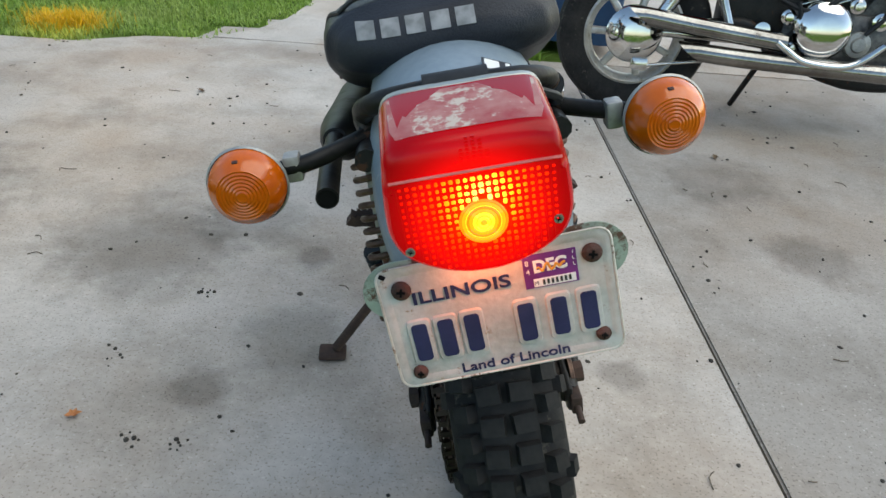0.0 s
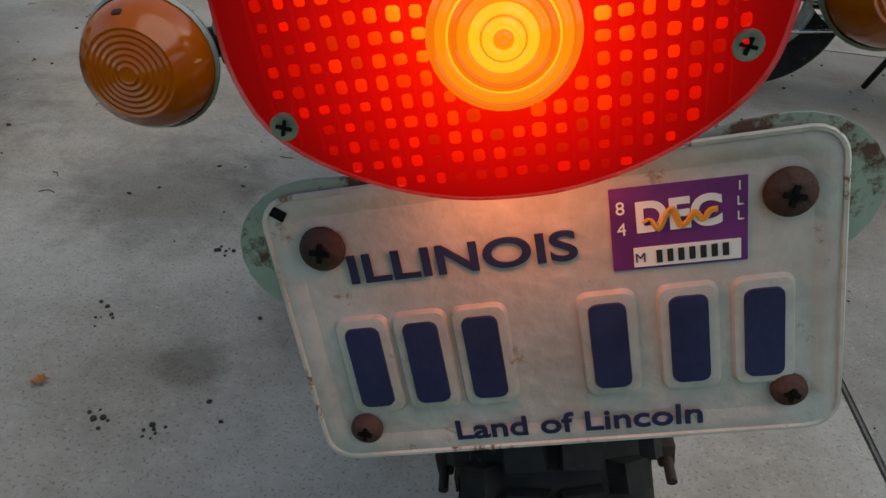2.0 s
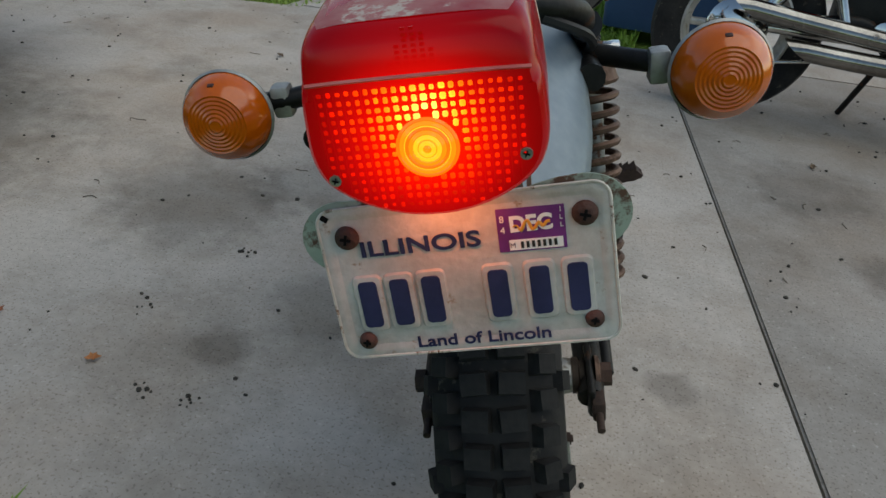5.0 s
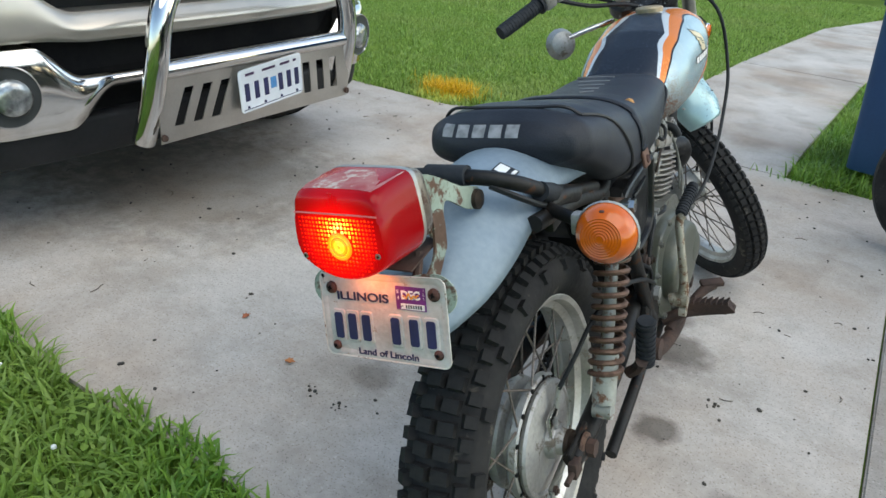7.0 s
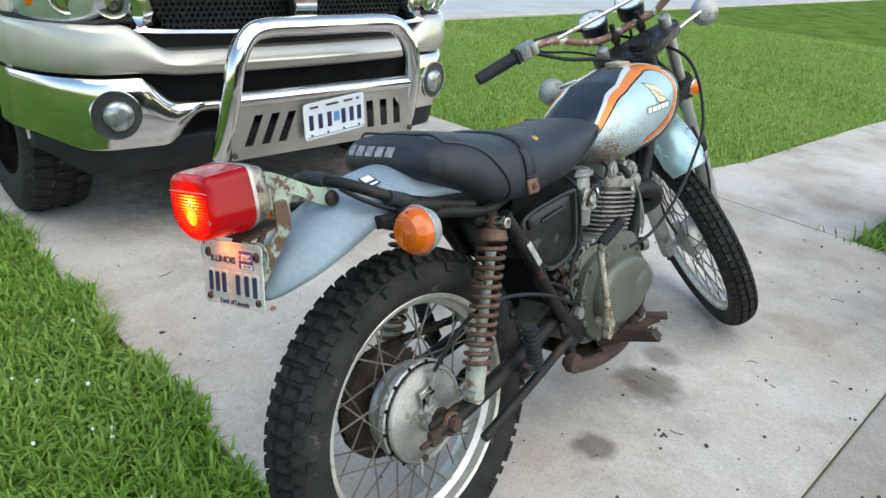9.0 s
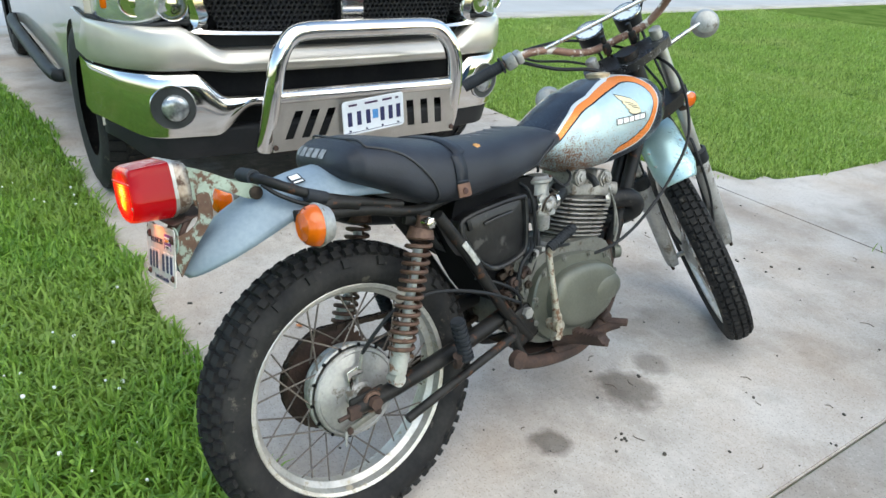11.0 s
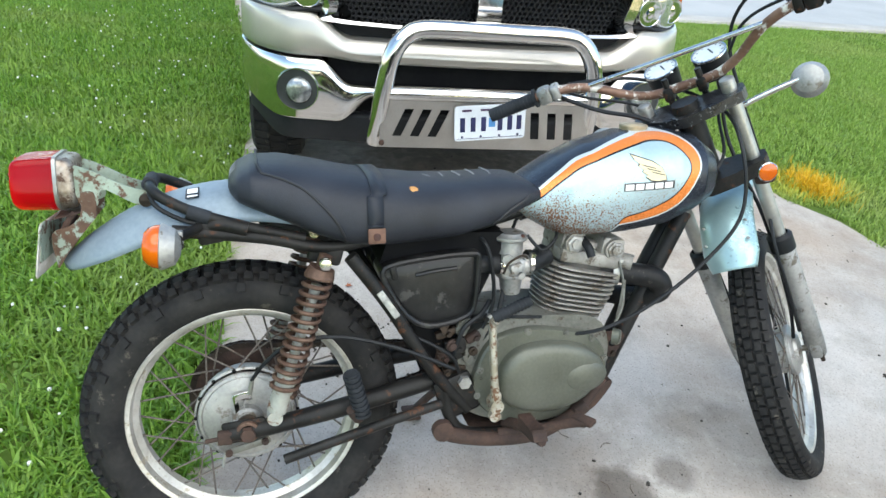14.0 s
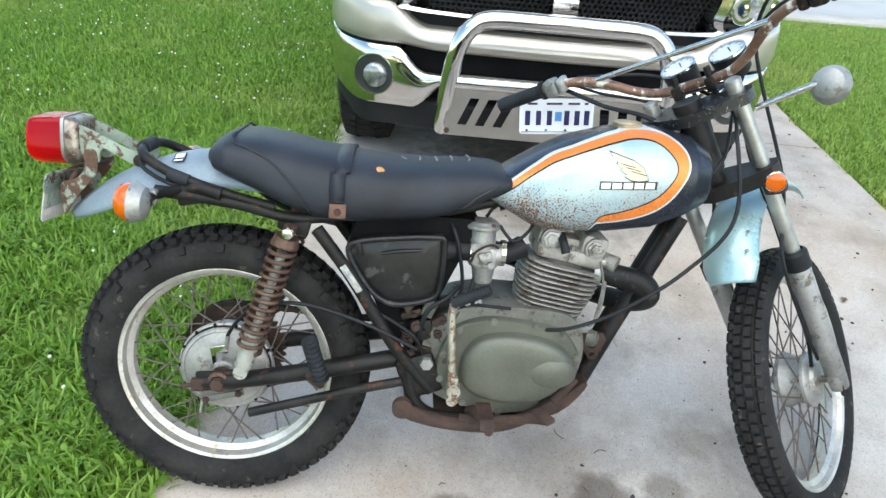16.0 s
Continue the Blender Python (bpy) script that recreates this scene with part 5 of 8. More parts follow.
for y in (-0.055, 0.05):
    bm = B()
    lathe(bm, [(0.0, 0.021), (0.004, 0.02), (0.005, 0.013), (0.009, 0.012), (0.009, 0.0)], HEAD @ pose(0.066, y, 0.048), 6)
    part("tappet_cap", bm, M_ALU, head, "dull hexagonal tappet cap")
for x, y in ((0.056, -0.074), (0.056, 0.0), (0.056, 0.07), (-0.056, -0.07), (-0.056, 0.07)):
    bm = B()
    lathe(bm, [(0.0, 0.0075), (0.009, 0.007), (0.009, 0.0)], HEAD @ pose(x, y, 0.032, 0, -90, 0), 6)
    part("head_nut", bm, M_GRIME, head)
bm = B()
tube(bm, [(0.05, 0.765, 0.71), (0.085, 0.765, 0.7), (0.095, 0.77, 0.68)], 0.01, 10)
part("spark_plug_cap", bm, M_CABLE, engine, "black spark plug cap")
for pts, r in (([(0.07, 0.875, 0.61), (0.085, 0.868, 0.55), (0.088, 0.85, 0.505)], 0.0035), ([(0.062, 0.86, 0.655), (0.075, 0.87, 0.6), (0.08, 0.86, 0.52)], 0.003)):
    bm = B()
    tube(bm, pts, r, 8)
    part("oil_pipe", bm, M_GRIME, engine)
# carburettor, boots and airbox
bm = B()
box(bm, (0.056, 0.06, 0.05), pose(0.055, 0.59, 0.655), 0.012)
bar(bm, (0.055, 0.587, 0.65), (0.055, 0.585, 0.722), 0.03, 20)
bar(bm, (0.055, 0.592, 0.64), (0.055, 0.593, 0.592), 0.029, 20, 0.022)
bar(bm, (0.055, 0.56, 0.66), (0.055, 0.64, 0.655), 0.024, 18)
bar(bm, (0.075, 0.575, 0.68), (0.092, 0.57, 0.68), 0.012, 12)
bar(bm, (0.075, 0.606, 0.64), (0.09, 0.606, 0.64), 0.008, 10)
box(bm, (0.02, 0.03, 0.022), pose(0.086, 0.592, 0.66, 12, 0, 0), 0.005)
carb = part("carburettor", bm, M_ALU, engine, "dull aluminium carburettor")
bm = B()
lathe(bm, [(0.0, 0.036), (0.004, 0.04), (0.01, 0.04), (0.013, 0.034), (0.018, 0.03), (0.02, 0.0)], pose(0.055, 0.585, 0.718, 0, -90, 0), 24)
part("carburettor_top", bm, M_ALU, carb)
bm = B()
lathe(bm, [(0.0, 0.034), (0.003, 0.036), (0.008, 0.036), (0.01, 0.03)], pose(0.055, 0.592, 0.632, 0, -90, 0), 24)
part("float_bowl_flange", bm, M_ALU, carb)
for a in (35, 145, 250):
    bm = B()
    bar(bm, (0.055 + 0.034 * math.cos(radians(a)), 0.585 + 0.034 * math.sin(radians(a)), 0.72), (0.055 + 0.034 * math.cos(radians(a)), 0.585 + 0.034 * math.sin(radians(a)), 0.735), 0.0045, 8)
    part("screw", bm, M_SCREW, carb)
bm = B()
tube(bm, [(0.08, 0.62, 0.68), (0.095, 0.6, 0.69), (0.098, 0.57, 0.675), (0.095, 0.56, 0.65)], 0.003, 6)
part("choke_link", bm, M_CHAIN, carb)
bm = B()
tube(bm, [(0.055, 0.565, 0.664), (0.058, 0.53, 0.665), (0.06, 0.49, 0.664)], [0.026, 0.024, 0.028], 18)
tube(bm, [(0.055, 0.632, 0.662), (0.05, 0.655, 0.665), (0.04, 0.68, 0.675)], [0.026, 0.024, 0.026], 18)
part("rubber_boot", bm, M_CABLE, engine, "black rubber intake boots")
for y in (0.563, 0.634):
    bm = B()
    lathe(bm, [(-0.005, 0.0285), (0.005, 0.0285)], pose(0.056, y, 0.663) @ pose(0, 0, 0, 0, 0, 90), 24)
    box(bm, (0.012, 0.01, 0.01), pose(0.075, y, 0.684))
    part("hose_clamp", bm, M_CHROME, engine)
for pts, r in (([(0.06, 0.575, 0.6), (0.075, 0.56, 0.55), (0.08, 0.53, 0.5), (0.07, 0.5, 0.43)], 0.006), ([(0.04, 0.5, 0.74), (0.085, 0.52, 0.715), (0.09, 0.535, 0.66), (0.08, 0.545, 0.58), (0.085, 0.52, 0.52)], 0.0045), ([(0.05, 0.7, 0.735), (0.085, 0.68, 0.72), (0.088, 0.65, 0.7), (0.07, 0.62, 0.73)], 0.004)):
    bm = B()
    tube(bm, pts, r, 8)
    part("breather_hose", bm, M_CABLE, engine, "thin black rubber hose")
BOX = round_outline([(0.288, 0.68), (0.39, 0.7), (0.485, 0.706), (0.503, 0.69), (0.5, 0.595), (0.485, 0.558), (0.43, 0.54), (0.38, 0.54), (0.338, 0.568), (0.3, 0.625)], 4)
for side in (1, -1):
    bm = B()
    loft(bm, [[Vector((side * x, 0.4 + (y - 0.4) * s, 0.63 + (z - 0.63) * s)) for y, z in BOX] for x, s in ((0.02, 1.0), (0.094, 1.0), (0.1, 0.985), (0.1, 0.9), (0.094, 0.885), (0.097, 0.8), (0.099, 0.5))])
    airbox = part("airbox", bm, M_AIRBOX, bike, "dusty black plastic airbox with scuffed cover")
    bm = B()
    tube(bm, [(side * 0.1, 0.4 + (y - 0.4) * 0.955, 0.63 + (z - 0.63) * 0.95) for y, z in BOX[::2]], 0.0065, 8, 3, True)
    part("cover_lip", bm, M_AIRBOX, airbox)
    bm = B()
    box(bm, (0.008, 0.014, 0.03), pose(side * 0.103, 0.312, 0.668, 15, 0, 0), 0.003)
    part("cover_latch", bm, M_BLACK, airbox)
    bm = B()
    tube(bm, [(side * 0.1, 0.36, 0.66), (side * 0.103, 0.4, 0.668), (side * 0.1, 0.45, 0.672)], 0.004, 6)
    part("moulded_rib", bm, M_AIRBOX, airbox)
    bm = B()
    prism(bm, [(0.412, 0.542), (0.44, 0.542), (0.426, 0.518)], side * 0.095, side * 0.102)
    part("mount_tab", bm, M_CHAIN, airbox)
# Added black block standing in for the shade between engine and airbox.
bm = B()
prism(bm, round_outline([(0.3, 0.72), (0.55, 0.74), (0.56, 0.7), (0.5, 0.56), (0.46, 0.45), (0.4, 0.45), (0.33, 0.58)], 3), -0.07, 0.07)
part("dark_filler", bm, M_DARK, bike, "black filler for the shade behind the engine")
# brackets, springs and hoses packed between frame and engine
for y, z, a, sy, sz, mat in ((0.435, 0.515, 20, 0.05, 0.018, M_CHAIN), (0.475, 0.53, -25, 0.03, 0.045, M_GRIME), (0.46, 0.475, 10, 0.05, 0.05, M_BLACK), (0.5, 0.5, 30, 0.035, 0.02, M_RUST), (0.43, 0.455, -15, 0.03, 0.03, M_RUST), (0.487, 0.455, 35, 0.025, 0.045, M_GRIME), (0.52, 0.545, 5, 0.05, 0.016, M_BLACK), (0.465, 0.425, -10, 0.04, 0.022, M_CHAIN)):
    bm = B()
    box(bm, (0.02, sy, sz), pose(0.082, y, z, a, 0, 0), 0.005)
    bar(bm, (0.09, y + 0.006, z), (0.098, y + 0.006, z), 0.0065, 6)
    part("bracket", bm, mat, bike, "grimy bracket behind the engine")
for y, z, r in ((0.448, 0.49, 0.014), (0.497, 0.472, 0.011), (0.472, 0.395, 0.017), (0.515, 0.408, 0.009), (0.438, 0.425, 0.009)):
    bm = B()
    lathe(bm, [(0.0, r), (0.006, r * 0.95), (0.007, r * 0.6), (0.012, r * 0.55), (0.012, 0.0)], pose(0.096, y, z), 14)
    part("bolt", bm, M_RUST if r > 0.012 else M_CHAIN, bike)
bm = B()
p0, p1 = Vector((0.1, 0.41, 0.5)), Vector((0.098, 0.465, 0.34))
tube(bm, [p0.lerp(p1, k / 96) + Vector((0.006 * math.cos(k * 0.9), 0.006 * math.sin(k * 0.9), 0)) for k in range(97)], 0.0014, 5, 1)
part("return_spring", bm, M_CHAIN, bike, "oily pedal return spring")
for pts, r in (([(0.09, 0.33, 0.53), (0.11, 0.4, 0.5), (0.11, 0.45, 0.46), (0.1, 0.47, 0.4)], 0.004), ([(0.07, 0.54, 0.58), (0.1, 0.51, 0.56), (0.105, 0.47, 0.53), (0.1, 0.45, 0.46)], 0.0055), ([(0.08, 0.56, 0.545), (0.1, 0.6, 0.548), (0.09, 0.66, 0.54)], 0.004)):
    bm = B()
    tube(bm, pts, r, 7)
    part("drain_hose", bm, M_CABLE, bike, "thin black drain hose")
for y, z, r in ((0.535, 0.545, 0.01), (0.56, 0.55, 0.007), (0.585, 0.552, 0.009)):
    bm = B()
    bar(bm, (0.06, y, z), (0.095, y, z), r, 10)
    part("linkage_pin", bm, M_ALU, bike)
# exhaust
bm = B()
tube(bm, [(0.02, 0.82, 0.63), (0.035, 0.9, 0.615), (0.055, 0.965, 0.605), (0.05, 0.985, 0.57), (0.0, 0.95, 0.54), (-0.08, 0.88, 0.53), (-0.135, 0.78, 0.56), (-0.14, 0.6, 0.62), (-0.14, 0.45, 0.66)], [0.026, 0.027, 0.028, 0.028, 0.026, 0.024, 0.024, 0.024, 0.026], 16)
ex = part("exhaust_pipe", bm, M_PLASTIC, bike, "matt black exhaust pipe")
bm = B()
lathe(bm, [(-0.008, 0.036), (0.008, 0.036)], pose(0.028, 0.868, 0.622, 0, 0, 74), 20)
box(bm, (0.014, 0.012, 0.014), pose(0.055, 0.868, 0.652), 0.003)
part("pipe_clamp", bm, M_FORK, ex, "steel exhaust clamp")
bm = B()
tube(bm, [(-0.14, 0.46, 0.655), (-0.145, 0.4, 0.66), (-0.15, 0.16, 0.7), (-0.152, 0.05, 0.735)], [0.026, 0.04, 0.038, 0.016], 16)
tube(bm, [(-0.152, 0.05, 0.735), (-0.15, -0.05, 0.742), (-0.148, -0.125, 0.743)], 0.0125, 14)
part("silencer", bm, M_PLASTIC, ex, "matt black silencer with short outlet")
bm = B()
lathe(bm, [(0, 0.0), (0, 0.0105)], pose(-0.148, -0.1262, 0.743) @ pose(0, 0, 0, 0, 0, -90), 14)
part("outlet_mouth", bm, M_DARK, ex)
# kick starter
bm = B()
tube(bm, [(0.13, 0.537, 0.363), (0.155, 0.536, 0.375), (0.16, 0.53, 0.42), (0.155, 0.524, 0.5), (0.152, 0.522, 0.555), (0.16, 0.525, 0.57)], [0.014, 0.013, 0.009, 0.0085, 0.009, 0.01], 10)
bar(bm, (0.135, 0.537, 0.363), (0.168, 0.537, 0.363), 0.016, 14)
box(bm, (0.022, 0.02, 0.05), pose(0.158, 0.537, 0.372), 0.006)
bar(bm, (0.15, 0.535, 0.338), (0.165, 0.535, 0.338), 0.013, 12)
kick = part("kick_starter", bm, surface("scuffed kick lever", (0.3, 0.27, 0.2), (0.5, 0.47, 0.4), 0.45, 0.7, scale=30, patch=(0.14, 0.07, 0.035), patch_at=0.55), bike, "worn plated kick-start lever")
bm = B()
bar(bm, (0.155, 0.52, 0.572), (0.165, 0.6, 0.612), 0.0115, 12)
for k in range(10):
    t = k / 10
    q = Vector((0.155, 0.52, 0.572)).lerp(Vector((0.165, 0.6, 0.612)), 0.06 + 0.88 * t)
    bar(bm, q, q + Vector((0.0005, 0.004, 0.002)), 0.0135, 12)
part("kick_rubber", bm, M_GRIP, kick, "black ribbed kick-start rubber")
# footrest tube and brake pedal
bm = B()
tube(bm, [(0.11, 0.42, 0.3), (0.12, 0.45, 0.278), (0.125, 0.55, 0.258), (0.125, 0.66, 0.26), (0.115, 0.755, 0.3), (0.11, 0.825, 0.38)], [0.016, 0.018, 0.016, 0.016, 0.014, 0.01], 10)
bar(bm, (0.115, 0.425, 0.295), (0.135, 0.425, 0.295), 0.024, 16)
box(bm, (0.03, 0.035, 0.03), pose(0.118, 0.765, 0.31, 35, 0, 0), 0.006)
pedal = part("brake_pedal", bm, M_RUST, bike, "rusty brown brake pedal")
for side in (1, -1):
    bm = B()
    tube(bm, [(side * 0.1, 0.585, 0.28), (side * 0.15, 0.6, 0.302), (side * 0.255, 0.612, 0.318)], [0.014, 0.013, 0.01], 8)
    peg = part("footpeg", bm, M_RUST, bike, "rusty serrated footpeg")
    bm = B()
    prism(bm, [(0.158 + 0.0125 * (k // 2), 0.008 if k % 2 else 0.016) for k in range(16)] + [(0.258, -0.006), (0.24, -0.014), (0.158, -0.012)], -0.016, 0.016)
    bm.transform(pose(0, 0.608, 0.305, 0, -5 * side, 0) @ Matrix(((0, side, 0, 0), (1, 0, 0, 0), (0, 0, 1, 0), (0, 0, 0, 1))))
    part("tread_plate", bm, M_RUST, peg)
bm = B()
tube(bm, [(0.12, 0.56, 0.27), (0.135, 0.64, 0.278), (0.15, 0.69, 0.29), (0.168, 0.725, 0.305), (0.188, 0.745, 0.313)], [0.011, 0.011, 0.011, 0.013, 0.012], 10)
box(bm, (0.055, 0.026, 0.012), pose(0.183, 0.743, 0.318, 12, 0, 30), 0.003)
part("pedal_arm", bm, M_RUST, pedal, "rusty brake pedal with serrated pad")
bm = B()
prism(bm, round_outline([(0.5, 0.272), (0.56, 0.25), (0.7, 0.25), (0.8, 0.272), (0.86, 0.34), (0.85, 0.355), (0.78, 0.29), (0.7, 0.265), (0.56, 0.265)], 3), -0.085, 0.085)
part("skid_plate", bm, M_RUST, bike, "rusted skid plate")
bm = B()
tube(bm, [(-0.1, 0.5, 0.3), (-0.21, 0.48, 0.2), (-0.325, 0.46, 0.092)], 0.011, 10)
box(bm, (0.06, 0.05, 0.012), pose(-0.335, 0.46, 0.082, 0, 12, 0), 0.005)
part("side_stand", bm, M_RUST, bike, "rusty side stand with flat foot")
bm = B()
prism(bm, [(0.822, 0.468), (0.895, 0.472), (0.905, 0.455), (0.882, 0.402), (0.868, 0.402)], 0.045, 0.05, 0.001)
mount = part("engine_mount", bm, M_RUST, bike, "rusty engine mounting plate")
bm = B()
lathe(bm, [(0.0, 0.0), (0.0, 0.0095), (0.001, 0.0)], pose(0.0505, 0.872, 0.44), 14)
part("plate_hole", bm, M_DARK, mount)
for y, z in ((0.838, 0.458), (0.876, 0.412)):
    bm = B()
    lathe(bm, [(0.0, 0.008), (0.006, 0.0075), (0.006, 0.0)], pose(0.05, y, z), 6)
    part("bolt", bm, M_CHAIN, mount)

# ---- front end, steered to the left ----
FM = pose(0, 1.06, 0.95, 30, 0, 0) @ pose(0, 0, 0, 0, 0, 50)
E, AX = 0.035, -0.725


def fpart(name, bm, mat, parent=None, label=""):
    bm.transform(FM)
    return part(name, bm, mat, parent or bike, label)


FRONT_HUB = [([(-0.05, 0.0), (-0.05, 0.03), (-0.04, 0.05), (-0.03, 0.07), (-0.02, 0.072), (0.0, 0.06), (0.02, 0.062), (0.03, 0.07), (0.038, 0.07), (0.042, 0.066), (0.046, 0.045), (0.055, 0.04), (0.06, 0.0)], M_ALU, "hub", "cast aluminium front brake hub"),
             ([(-0.105, 0.0), (-0.105, 0.0085), (0.105, 0.0085), (0.105, 0.0)], M_ALU, "axle", "")]
front = wheel("front_wheel", None, FM @ pose(0, E, AX), 0.347, 0.272, 0.046, FRONT_HUB, (36, 0.068, 0.028), "spoked front wheel with aluminium rim", front_tread)
for side in (1, -1):
    bm = B()
    bar(bm, (side * 0.098, E, 0.085), (side * 0.098, E, -0.4), 0.0175, 18)
    leg = fpart("fork_leg", bm, M_FORK, None, "dull grey fork tube with aluminium slider")
    bm = B()
    tube(bm, [(side * 0.098, E, -0.37), (side * 0.098, E, -0.4), (side * 0.098, E, -0.6), (side * 0.098, E, -0.7), (side * 0.098, E + 0.006, -0.75)], [0.026, 0.027, 0.025, 0.024, 0.02], 18, 2)
    box(bm, (0.03, 0.05, 0.05), pose(side * 0.095, E, AX), 0.008)
    fpart("slider", bm, M_ALU, leg, "dull cast aluminium slider")
    for dz in (-0.762, -0.755):
        bm = B()
        bar(bm, (side * 0.105, E + (0.015 if dz < -0.76 else -0.015), dz + 0.02), (side * 0.105, E + (0.015 if dz < -0.76 else -0.015), dz - 0.008), 0.006, 8)
        fpart("pinch_bolt", bm, M_CHAIN, leg)
    bm = B()
    lathe(bm, [(-0.03, 0.027), (-0.028, 0.031), (0.012, 0.031), (0.02, 0.022)], pose(side * 0.098, E, -0.365) @ pose(0, 0, 0, 0, -90, 0), 20)
    fpart("dust_boot", bm, M_CABLE, leg, "black rubber dust boot")
    bm = B()
    lathe(bm, [(0, 0.018), (0.008, 0.017), (0.012, 0.01), (0.012, 0.0)], pose(side * 0.098, E, 0.082) @ pose(0, 0, 0, 0, -90, 0), 16)
    fpart("fork_cap", bm, M_ALU, leg)
    # reflector
    rm = pose(side * 0.122, E - 0.026, -0.155, 0, 0, -65 if side > 0 else 245)
    bm = B()
    lathe(bm, [(0, 0.0), (0, 0.024), (0.006, 0.024), (0.008, 0.022)], rm, 24)
    fpart("reflector", bm, M_CHROME, leg, "round amber fork reflector in a chrome ring")
    bm = B()
    lathe(bm, [(0.0075, 0.0215), (0.0095, 0.018), (0.0105, 0.0)], rm, 24)
    fpart("amber_disc", bm, M_AMBER, leg, "amber reflector disc")
    bm = B()
    box(bm, (0.05, 0.04, 0.05), pose(side * 0.11, E, -0.17), 0.012)
    fpart("reflector_mount", bm, M_RUST, leg)
bm = B()
q = [(0.0, -0.05), (0.06, -0.03), (0.125, E - 0.028), (0.132, E), (0.125, E + 0.028), (0.06, E + 0.035), (0.0, E + 0.03)]
q = q + [(-x, y) for x, y in q[-2:0:-1]]
loft(bm, [[Vector((x, y, z)) for x, y in q] for z in (0.035, 0.06)])
fpart("top_yoke", bm, M_FLAKE, None, "flaking black top fork clamp")
bm = B()
loft(bm, [[Vector((x, y, z)) for x, y in q] for z in (-0.155, -0.12)])
bar(bm, (0, 0, -0.15), (0, 0, 0.06), 0.024, 16)
fpart("lower_yoke", bm, M_BLACK, None, "black lower fork clamp")
bm = B()
lathe(bm, [(0, 0.022), (0.014, 0.02), (0.014, 0.0)], pose(0, 0, 0.06) @ pose(0, 0, 0, 0, -90, 0), 6)
fpart("stem_nut", bm, M_CHROME)
# handlebar
M_BAR = surface("rusted chrome handlebar", (0.11, 0.055, 0.035), (0.24, 0.14, 0.1), 0.5, 0.4, scale=12, fine=90, patch=(0.6, 0.57, 0.52), patch_at=0.57, patch_rough=0.3)
BARP = [(0.455, -0.012, 0.212), (0.36, 0.004, 0.21), (0.27, 0.02, 0.204), (0.2, 0.04, 0.175), (0.13, 0.062, 0.12), (0.075, 0.072, 0.096), (0.0, 0.073, 0.094)]
bm = B()
tube(bm, BARP + [(-x, y, z) for x, y, z in BARP[-2::-1]], 0.0112, 12)
handle = fpart("handlebar", bm, M_BAR, None, "rusted chrome high handlebar with cross brace")
bm = B()
bar(bm, (0.215, 0.036, 0.184), (-0.215, 0.036, 0.184), 0.0065, 10)
fpart("cross_brace", bm, M_CHROME, handle)
